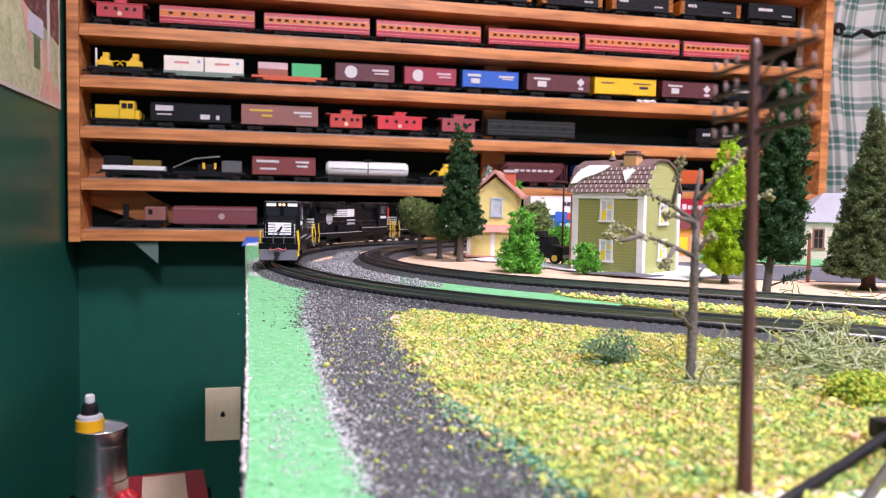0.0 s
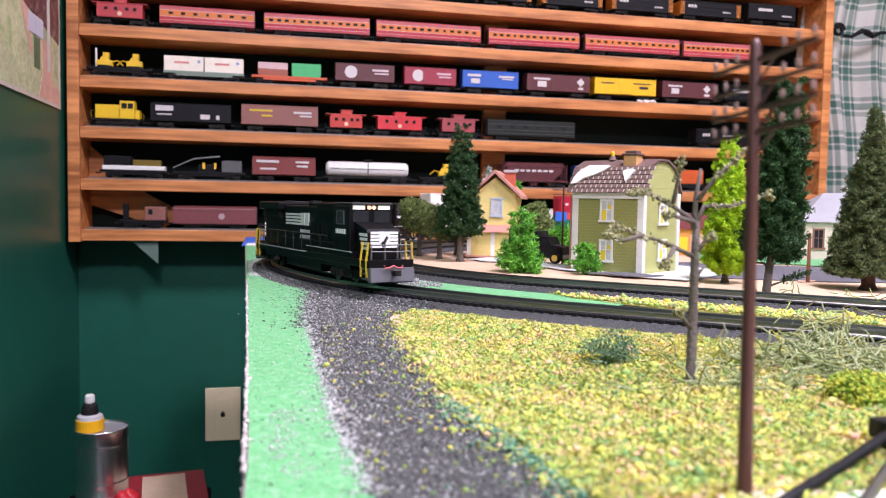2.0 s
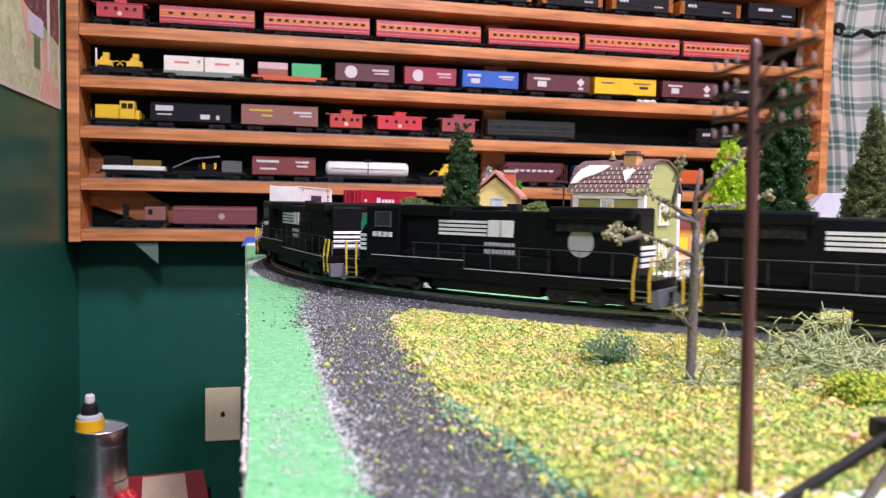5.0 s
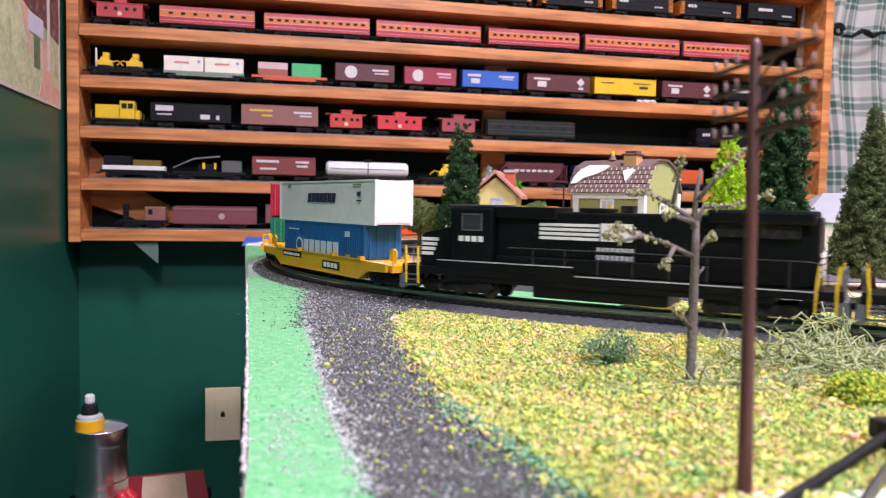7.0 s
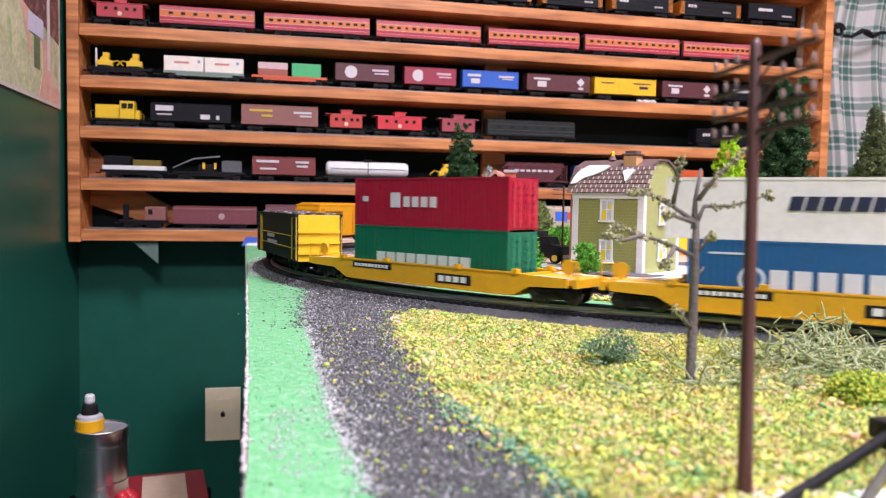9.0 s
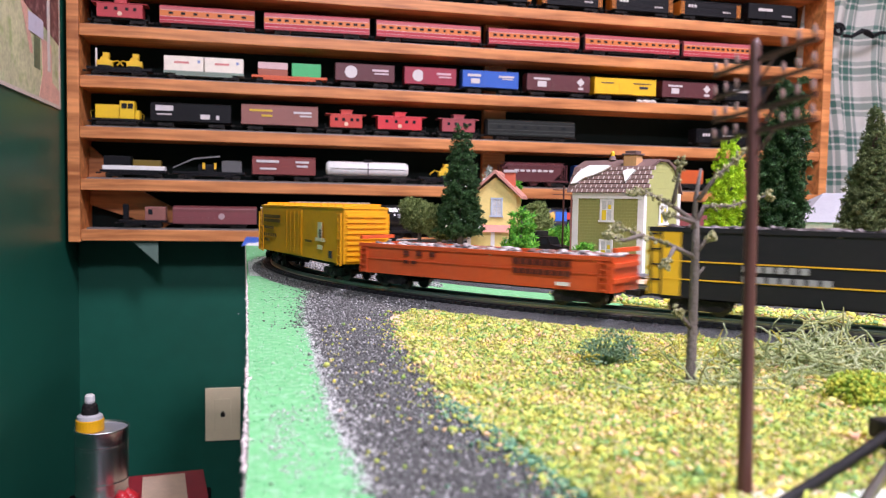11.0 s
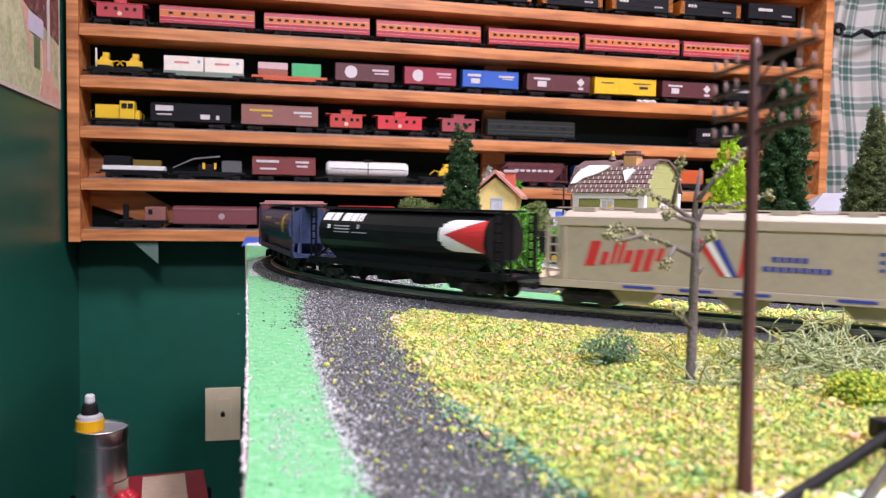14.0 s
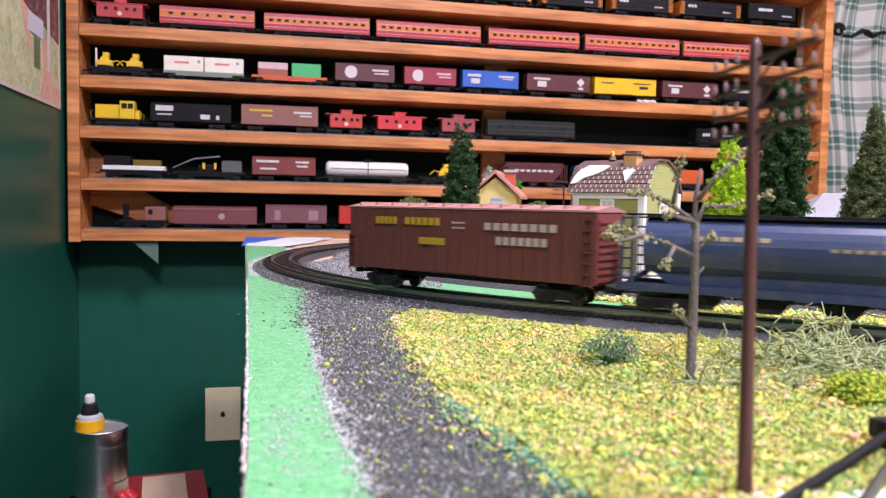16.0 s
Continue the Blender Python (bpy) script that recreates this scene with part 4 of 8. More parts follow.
tree("broadleaf_tree", "olive model tree behind the black truck", 0.325, 0.93, 0.072, 0.002, 0.02, ball_points([(0, 0, 0.04, 0.022), (0.006, 0, 0.056, 0.014)], 2400, 11), 0.0019, LEAF_OLIVE, 11, proto=LEAVES)
tree("broadleaf_tree", "low bright green model shrub behind the truck", 0.340, 0.88, 0.04, 0.0015, 0.008, ball_points([(0, 0, 0.022, 0.018)], 800, 12), 0.0029, LEAF_BRIGHT, 12, proto=LEAVES)

LEAF_SNOW = mat("snowy_foliage", (0.5, 0.52, 0.48), 0.8, 0, 0.2, 300, island=[(0.60, 0.62, 0.58), (0.42, 0.47, 0.40), (0.16, 0.24, 0.15), (0.66, 0.66, 0.63)])
tree("snowy_fir_tree", "slim white-flocked model fir behind the yellow house", 0.292, 1.03, 0.121, 0.002, 0.02, crown_points(0.02, 0.121, 0.012, 1100, 14, 0.6), 0.0026, LEAF_SNOW, 14, proto=LEAVES)
flecked = bpy.data.objects["fir_tree"]
fleck_pts = crown_points(0.035, 0.150, 0.0235, 120, 15, 0.75)
part("snow_fleck", clumps("snow_fleck", fleck_pts * np.array([1.06, 1.06, 1.0]), 0.0011, LEAF_SNOW, OCT, 0.4, 1.0, 15), None, flecked, "white flecks of snow")

# bare tree with mossy branches
bare = thing("bare_tree", "bare grey model tree with mossy twigs in the turf", "model tree", pose(0.1447, 0.2448, TABLE + 0.002), "model trees")
bm = bmesh.new()
lathe(bm, [(0.0030, 0.0), (0.0018, 0.003), (0.0016, 0.033), (0.0014, 0.0494), (0.0011, 0.0585)], 9)
tube(bm, [(-0.0008, 0, 0.0558), (0.0, 0.001, 0.0658), (0.001, 0, 0.0767)], [0.0012, 0.0009, 0.0005])
part("trunk", bm, BARK, bare, smooth=True)
TWIGS = [
    [(0, 0, 0.044), (-0.012, -0.002, 0.049), (-0.024, -0.003, 0.0525), (-0.034, -0.002, 0.0555)],
    [(-0.024, -0.003, 0.0525), (-0.033, -0.006, 0.0505), (-0.039, -0.006, 0.0528)],
    [(-0.010, -0.002, 0.048), (-0.0135, -0.004, 0.0435), (-0.0150, -0.004, 0.0412)],
    [(-0.001, 0, 0.058), (-0.009, 0.002, 0.0635), (-0.020, 0.002, 0.0685), (-0.0265, 0.001, 0.0685)],
    [(-0.009, 0.002, 0.0635), (-0.008, 0.001, 0.072), (-0.007, 0.0, 0.0805)],
    [(-0.001, 0, 0.0575), (-0.012, -0.004, 0.060), (-0.0145, -0.004, 0.0602)],
    [(0, 0, 0.057), (0.0042, 0.002, 0.0637), (0.0165, 0.003, 0.064), (0.0325, 0.002, 0.0687)],
    [(0.0005, 0, 0.066), (0.006, -0.002, 0.0745), (0.012, -0.003, 0.080), (0.018, -0.003, 0.0847)],
    [(0.0, 0, 0.045), (0.004, -0.001, 0.051), (0.0062, -0.001, 0.0525)],
    [(0, 0, 0.036), (0.0035, -0.001, 0.0405)], [(0, 0, 0.016), (-0.006, -0.002, 0.0215), (-0.0075, -0.002, 0.0235)]]
mossy = []
for pts in TWIGS:
    pts = [(0.91 * x, 0.91 * y, 0.91 * z + 0.0057) for x, y, z in pts]
    bm = bmesh.new()
    n = len(pts)
    tube(bm, pts, [0.00095 - 0.0006 * i / (n - 1) for i in range(n)], 7)
    part("branch", bm, BARK, bare, smooth=True)
    if n > 2 or pts[0][2] > 0.04:
        rs = np.random.RandomState(int(pts[-1][2] * 1e5))
        P = np.array(pts)
        for a, b, w in zip(P[1:-1], P[2:], range(1, 9)):
            for t in rs.uniform(0, 1, 26):
                mossy.append(a + (b - a) * t + rs.normal(0, 0.0006, 3))
        for t in range(22):
            mossy.append(P[-1] + rs.normal(0, 0.0009, 3))
part("moss", clumps("moss", mossy, 0.00062, MOSS, ICO, 0.4, 1.0, 4), None, bare, "olive moss on the twigs")

# telegraph pole
pole = thing("telegraph_pole", "brown plastic model telegraph pole with four crossarms", "telegraph pole", pose(0.0995, 0.145, TABLE + 0.001, 0, -1.0, 0))
bm = bmesh.new()
lathe(bm, [(0.0018, 0), (0.0016, 0.001), (0.0013, 0.05), (0.00115, 0.0978), (0.0007, 0.0991)], 12)
part("pole", bm, BROWN_PLASTIC, pole, smooth=True)
INSUL = bmesh.new()
lathe(INSUL, [(0.0002, 0), (0.0005, 0.0004), (0.0005, 0.0014), (0.0003, 0.0019)], 10)
INSUL = finish(INSUL, "insulator", mat("brown_clear_plastic", (0.30, 0.19, 0.17), 0.25))
for k, z in enumerate((0.0948, 0.0897, 0.0846, 0.0800)):
    arm = part("crossarm", B((-0.0150, 0.0165, -0.0003, 0.0003, -0.00045, 0.00045)), BROWN_PLASTIC, pole, at=pose(0.0, -0.0012, z, 0, 0, -86) @ pose(0, 0, 0, 0, -4.0, 0))
    for ix in (-0.0142, -0.0105, -0.0068, 0.0075, 0.0115, 0.0156):
        part("insulator", INSUL, None, arm, at=pose(ix, 0, 0.0008))
    bm = bmesh.new()
    tube(bm, [(0.005, 0, -0.0005), (0, 0, -0.0045)], 0.0003, 5)
    part("brace", bm, BROWN_PLASTIC, arm)

# undergrowth in the field
bush = thing("undergrowth_bush", "dark bluish green model shrub in the turf", "shrub", pose(0.128, 0.278, TABLE + 0.003))
rs = np.random.RandomState(41)
bm = bmesh.new()
for k in range(60):
    a, e = rs.uniform(0, math.tau), rs.uniform(0.2, 1.4)
    l = rs.uniform(0.006, 0.012)
    tube(bm, [(0, 0, 0.0), (0.5 * l * math.cos(a), 0.5 * l * math.sin(a), 0.4 * l * math.sin(e) + 0.001), (l * math.cos(a) * math.cos(e), l * math.sin(a) * math.cos(e), l * math.sin(e) * 0.9)], [0.0006, 0.0005, 0.0003], 4)
part("twigs", bm, mat("blue_green_twigs", (0.15, 0.24, 0.13), 0.9, 0, 0.3, 200), bush)
part("leaves", clumps("leaves", ball_points([(0.002, 0, 0.0085, 0.0075), (-0.006, 0.002, 0.0055, 0.0055), (0.006, -0.002, 0.0065, 0.006)], 620, 42), 0.0006, mat("blue_green_leaves", (0.08, 0.17, 0.11), 0.9, 0, 0.3, 200, island=[(0.12, 0.22, 0.12), (0.19, 0.30, 0.16), (0.08, 0.16, 0.08)]), TETRA, 0.4, 1, 5), None, bush)


def heap(name, label, x, y, spread, n, height, seed, material, thick=0.0007):
    rs = np.random.RandomState(seed)
    t = thing(name, label, "lichen", pose(x, y, TABLE + 0.003), "lichen heaps")
    bm = bmesh.new()
    for k in range(n):
        p = np.array([rs.normal(0, spread[0]), rs.normal(0, spread[1]), rs.uniform(0, height)])
        a = rs.uniform(-0.5, 0.9) + (math.pi if rs.rand() < 0.5 else 0)
        pts, d = [], np.array([math.cos(a), math.sin(a), rs.uniform(-0.2, 0.2)])
        l = rs.uniform(0.002, 0.0045)
        for j in range(6):
            pts.append(tuple((p[0], p[1], max(p[2], 0.0004))))
            p = p + d * l
            d = d + rs.normal(0, 0.55, 3)
            d /= np.linalg.norm(d)
        tube(bm, pts, [0.62 * thick * w for w in (0.7, 1, 1.1, 1, 0.9, 0.5)], 5)
    tagged(part("tangle", bm, material, t, smooth=True), kind="stuff")
    return t


heap("lichen_heap", "tangled grey green lichen strands lying on the turf", 0.215, 0.262, (0.022, 0.012), 460, 0.007, 51, LICHEN, 0.0006)
heap("lichen_heap", "thin grey green lichen branch lying on the turf", 0.165, 0.235, (0.020, 0.006), 130, 0.003, 52, LICHEN, 0.0005)
heap("lichen_heap", "grey green lichen tuft standing by the track", 0.236, 0.292, (0.003, 0.003), 60, 0.014, 53, LICHEN)
heap("lichen_heap", "twiggy olive lichen round the bare tree", 0.165, 0.283, (0.022, 0.007), 110, 0.003, 54, mat("olive_lichen", (0.24, 0.26, 0.06), 0.9, 0, 0.3, 200, island=[(0.28, 0.28, 0.05), (0.20, 0.22, 0.07), (0.34, 0.30, 0.03)]), 0.0005)
heap("lichen_heap", "dry brown and green twigs between the tracks", 0.36, 0.405, (0.05, 0.05), 90, 0.005, 55, mat("dry_lichen", (0.2, 0.25, 0.08), 0.9, 0, 0.3, 200, island=[(0.16, 0.22, 0.05), (0.34, 0.40, 0.12), (0.12, 0.10, 0.05)]), 0.0006)
moss2 = thing("moss_tuft", "bright green foam tuft on the turf", "moss", pose(0.182, 0.212, TABLE + 0.003))
part("foam", clumps("foam", ball_points([(0, 0, 0.003, 0.008), (0.012, 0.004, 0.003, 0.007), (0.02, 0, 0.002, 0.006), (0.006, -0.006, 0.001, 0.005), (0.027, 0.005, 0.001, 0.005)], 2600, 61), 0.0007, mat("foam_green", (0.2, 0.36, 0.03), 0.9, island=[(0.24, 0.36, 0.03), (0.40, 0.44, 0.04), (0.15, 0.26, 0.02), (0.48, 0.46, 0.05), (0.30, 0.40, 0.04)]), OCT, 0.6, 1, 6), None, moss2)

# cable and bare plaster at the front
cable = thing("black_cable", "black flexible cable with a plug lying on the layout", "cable", pose(0, 0, TABLE + 0.0022))
bm = bmesh.new()
tube(bm, [(0.089, 0.128, 0.0030), (0.110, 0.1405, 0.0034), (0.131, 0.1525, 0.0042), (0.152, 0.164, 0.006), (0.185, 0.178, 0.007), (0.23, 0.17, 0.005), (0.28, 0.10, 0.003)], 0.0013, 10)
part("cord", bm, mat("black_rubber", (0.01, 0.01, 0.011), 0.5), cable, smooth=True)
part("plug", B((0.1535, 0.170, 0.163, 0.172, 0.0035, 0.0090), bevel=0.0012), DULL_BLACK, cable)
sheet("ground_plaster_front", [(0.085, 0.09), (0.093, 0.144), (0.14, 0.143), (0.20, 0.135), (0.26, 0.10), (0.20, 0.03)], Z3 + 0.0012, SNOW, "bare white plaster at the front of the layout", "ground", 0.003, 14)
rod = thing("grey_rod", "grey metal rod lying beside the cable", "rod", pose(0, 0, TABLE + 0.0055))
bm = bmesh.new()
tube(bm, [(0.118, 0.132, 0), (0.15, 0.158, 0), (0.19, 0.19, 0)], 0.0012, 8)
part("rod", bm, STEEL, rod)


# ---- houses ----
def window(parent, x, z, w, h, y, glass, frame_mat, lit=None):
    """A framed window on the face y = const that looks towards -y."""
    t = w * 0.14
    fr = part("window", B((x - w / 2, x - w / 2 + t, y - 0.0011, y, z, z + h), (x + w / 2 - t, x + w / 2, y - 0.0011, y, z, z + h), (x - w / 2, x + w / 2, y - 0.0012, y, z + h - t, z + h), (x - w / 2 - t * 0.6, x + w / 2 + t * 0.6, y - 0.0016, y, z - t * 0.4, z + t * 0.6)), frame_mat, parent, "white framed window")
    part("pane", B((x - w / 2 + t, x + w / 2 - t, y - 0.0005, y - 0.0001, z + t * 0.6, z + h - t)), glass, fr)
    part("glazing_bar", B((x - 0.0003, x + 0.0003, y - 0.0009, y - 0.0005, z + t * 0.6, z + h - t), (x - w / 2 + t, x + w / 2 - t, y - 0.00085, y - 0.0005, z + h * 0.52, z + h * 0.52 + 0.0006)), frame_mat, fr)
    if lit:
        part("curtain", B((x - w / 2 + t, x - w * 0.02, y - 0.0007, y - 0.0005, z + t * 0.6, z + h * 0.5), (x + w * 0.1, x + w / 2 - t * 1.4, y - 0.0007, y - 0.0005, z + h * 0.55, z + h * 0.75)), lit, fr, "yellow curtain")
    return fr


OLIVE = paint(0.30, 0.30, 0.095, 0.6)
LIGHT_OLIVE = paint(0.40, 0.42, 0.155, 0.65)
TRIMW = paint(0.74, 0.73, 0.70, 0.5)
SHINGLE = mat("brown_roof_tile", (0.14, 0.085, 0.075), 0.55, 0, 0.2, 100)
PANE = mat("pale_pane", (0.55, 0.56, 0.55), 0.2, 0, 0.3, 300)
YCURT = paint(0.75, 0.55, 0.02, 0.6)


def olive_house():
    """Two-storey house with a gambrel roof; local x along the clapboard front, y to the back."""
    a = math.atan2(0.654 - 0.713, 0.331 - 0.289)
    W, D, H = 0.0725, 0.072, 0.076
    t = thing("olive_house", "olive two-storey model house with brown tiled gambrel roof and snow", "model house", Matrix.Translation((0.289, 0.713, TABLE + 0.003)) @ Matrix.Rotation(a, 4, "Z"))
    wall = part("wall", B((0, W, 0, D, 0, H)), paint(0.38, 0.38, 0.14, 0.6), t, "olive clapboard walls")
    brick = finish(B((0, 0.0057, -0.0004, 0, 0, 0.0026)), "clapboard", OLIVE)
    for row in range(24):
        for c in range(13):
            x = c * 0.0060 + (0.003 if row % 2 else 0) + 0.001
            if x + 0.0058 < W:
                part("clapboard", brick, None, wall, at=pose(x, 0, 0.002 + row * 0.0029))
    side = part("gable_wall", B((W - 0.0005, W + 0.001, 0.0, D, 0, H)), LIGHT_OLIVE, t, "pale olive gable wall")
    bm = bmesh.new()
    prism(bm, [(0, H), (D, H), (D * 0.86, H + 0.022), (D * 0.62, H + 0.029), (D * 0.38, H + 0.029), (D * 0.14, H + 0.022)], W - 0.004, W + 0.001)
    part("gable", bm, LIGHT_OLIVE, t, "pale olive gable")
    for row in range(34):
        z = 0.002 + row * 0.0030
        inset = 0.0025 if z < H else 0.0025 + (z - H) * 0.55
        if z < H + 0.024:
            part("clapboard", B((W + 0.001, W + 0.0014, inset, D - inset, z, z + 0.0026)), LIGHT_OLIVE, side)
    for x0, y0 in ((-0.001, -0.001), (W - 0.0035, -0.001), (W - 0.0035, D - 0.0035), (-0.001, D - 0.0035)):
        part("corner_board", B((x0, x0 + 0.0062, y0 - 0.0004, y0 + 0.0052, 0, H - 0.0005)), TRIMW, t, "white corner board")
    part("frieze", B((-0.001, W + 0.001, -0.0022, 0.004, H - 0.0065, H)), TRIMW, t, "white frieze board")
    over = 0.005
    bm = bmesh.new()
    prof = [(-over, H - 0.001), (D * 0.14 - 0.002, H + 0.024), (D * 0.38, H + 0.0315), (D * 0.62, H + 0.0315), (D * 0.86 + 0.002, H + 0.024), (D + over, H - 0.001), (D + over - 0.002, H - 0.001), (D * 0.85, H + 0.022), (D * 0.62, H + 0.0293), (D * 0.38, H + 0.0293), (D * 0.15, H + 0.022), (-over + 0.002, H - 0.001)]
    prism(bm, prof, -0.006, W + 0.0035)
    roof = part("roof", bm, SHINGLE, t, "brown tiled gambrel roof")
    tile = finish(B((0, 0.0046, -0.0003, 0.0004, 0, 0.0040), bevel=0.0), "roof_tile", mat("roof_tile_brown", (0.17, 0.105, 0.09), 0.5, 0, 0.25, 150))
    gap = finish(B((0, 0.0010, -0.0006, 0.0005, 0, 0.0030)), "tile_gap", mat("tile_pale_joint", (0.50, 0.44, 0.40), 0.6))
    y0, z0, y1, z1 = -over, H - 0.001, D * 0.14 - 0.002, H + 0.024
    ln = math.hypot(y1 - y0, z1 - z0)
    tilt = math.degrees(math.atan2(y1 - y0, z1 - z0))
    for r in range(6):
        for c in range(15):
            f = (r + 0.1) * 0.0047 / ln
            m = pose(-0.005 + c * 0.0056 + (0.0028 if r % 2 else 0), y0 + (y1 - y0) * f - 0.0006, z0 + (z1 - z0) * f, -tilt, 0, 0)
            part("roof_tile", tile, None, roof, at=m)
            part("tile_joint", gap, None, roof, at=m @ pose(0.0046, 0, 0.0002))
    part("rake_board", B((W + 0.0036, W + 0.0046, -over, -over + 0.002, H - 0.002, H)), TRIMW, t)
    for pts in ([(-0.003, 0.30), (0.004, 0.34), (0.009, 0.52), (0.020, 0.64), (0.029, 0.80), (0.036, 0.98), (0.030, 1.02), (0.012, 1.02), (0.004, 0.85), (-0.001, 0.60)], [(0.0500, 0.78), (0.0525, 0.60), (0.0555, 0.38), (0.0575, 0.46), (0.0600, 0.66), (0.0635, 0.80), (0.0600, 0.86), (0.0545, 0.84)]):
        bm = bmesh.new()
        prism(bm, [(x, v * ln) for x, v in pts], -0.0026, -0.0009, axis=1)
        bmesh.ops.triangulate(bm, faces=[f for f in bm.faces if len(f.verts) > 4])
        part("snow_patch", bm, TRIMW, roof, "white snow patch", at=pose(0, y0, z0, -tilt, 0, 0))
    ch = part("chimney", B((0.047, 0.0605, D * 0.13, D * 0.13 + 0.012, H + 0.015, H + 0.0345), bevel=0.0005), paint(0.60, 0.33, 0.14, 0.6), t, "tan chimney")
    part("cap", B((0.0455, 0.0620, D * 0.13 - 0.0015, D * 0.13 + 0.0135, H + 0.0346, H + 0.0362), (0.048, 0.0595, D * 0.13 + 0.001, D * 0.13 + 0.011, H + 0.0363, H + 0.0388), bevel=0.0006), SHINGLE, ch, "dark brown chimney cap")
    bm = bmesh.new()
    lathe(bm, [(0.0040, 0), (0.0026, 0.0035), (0.0024, 0.004)], 14, (0.026, D * 0.36, H + 0.0312))
    vent = part("roof_vent", bm, SHINGLE, t)
    bm = bmesh.new()
    lathe(bm, [(0.0020, 0.004), (0.0020, 0.0075), (0.0010, 0.0088)], 14, (0.026, D * 0.36, H + 0.0312))
    part("lamp_top", bm, YELLOW, vent, "yellow top")
    window(t, 0.037, 0.048, 0.0145, 0.021, -0.0008, PANE, TRIMW, YCURT)
    window(t, 0.037, 0.010, 0.0145, 0.021, -0.0008, PANE, TRIMW, YCURT)
    face = pose(W + 0.0020, 0, 0, 0, 0, 90)
    for z in (0.012, 0.046):
        w = window(t, 0.038, z, 0.017, 0.020, 0, PANE, TRIMW, YCURT)
        w.matrix_local = face
    gp = paint(0.25, 0.10, 0.08, 0.6)
    bm = bmesh.new()
    tube(bm, [(-0.0022, -0.0015, 0), (-0.0022, -0.0015, H - 0.004)], 0.0009, 8)
    part("drainpipe", bm, gp, t, "brown drainpipe")


def yellow_house():
    a = math.atan2(0.845 - 0.872, 0.300 - 0.240)
    W, D, H = 0.066, 0.062, 0.030
    YW, PINK = paint(0.76, 0.62, 0.22, 0.6), paint(0.50, 0.23, 0.18, 0.65)
    t = thing("yellow_house", "yellow model house with pink roofs and red chimney", "model house", Matrix.Translation((0.226, 0.885, TABLE + 0.003)) @ Matrix.Rotation(a, 4, "Z"))
    part("wall", B((0, W, 0, D, 0, H)), YW, t, "yellow boarded lower storey")
    for r in range(9):
        part("board", B((0.004, W - 0.004, -0.0005, 0, 0.002 + r * 0.0031, 0.0044 + r * 0.0031)), YW, t)
    for x in (-0.0005, W * 0.42, W - 0.004):
        part("corner_board", B((x, x + 0.0045, -0.0010, 0.003, 0, H)), TRIMW, t, "white corner board")
    bm = bmesh.new()
    prism(bm, [(-0.006, H), (D + 0.006, H), (D * 0.85, H + 0.009), (D * 0.12, H + 0.009)], -0.006, W + 0.006)
    part("lower_roof", bm, PINK, t, "pink lower roof")
    part("upper_wall", B((0.006, W - 0.010, 0.006, D - 0.004, H + 0.008, H + 0.045)), YW, t, "yellow upper storey")
    xm = (0.006 + W - 0.010) / 2
    bm = bmesh.new()
    prism(bm, [(0.006, H + 0.0445), (W - 0.010, H + 0.0445), (xm, H + 0.064)], 0.0062, D - 0.004, axis=1)
    part("gable", bm, YW, t, "yellow gable")
    bm = bmesh.new()
    prism(bm, [(-0.001, H + 0.039), (xm, H + 0.0685), (W - 0.003, H + 0.039), (W - 0.003, H + 0.0425), (xm, H + 0.0725), (-0.001, H + 0.0425)], -0.001, D + 0.002, axis=1)
    part("upper_roof", bm, PINK, t, "pink gabled roof")
    ch = part("chimney", B((W - 0.026, W - 0.014, 0.022, 0.032, H + 0.048, H + 0.070), bevel=0.0005), paint(0.45, 0.10, 0.05, 0.7), t, "red brick chimney")
    part("cap", B((W - 0.0275, W - 0.0125, 0.0205, 0.0335, H + 0.0702, H + 0.0735), bevel=0.0005), paint(0.45, 0.42, 0.42, 0.6), ch, "grey cap")
    window(t, xm + 0.002, H + 0.018, 0.014, 0.022, 0.0058, PANE, paint(0.42, 0.50, 0.60, 0.5))
    window(t, W * 0.75, 0.006, 0.012, 0.016, -0.0008, PANE, TRIMW)
    part("foundation", B((-0.002, W + 0.002, -0.0022, D + 0.002, 0, 0.002)), PINK, t, "pink base course")


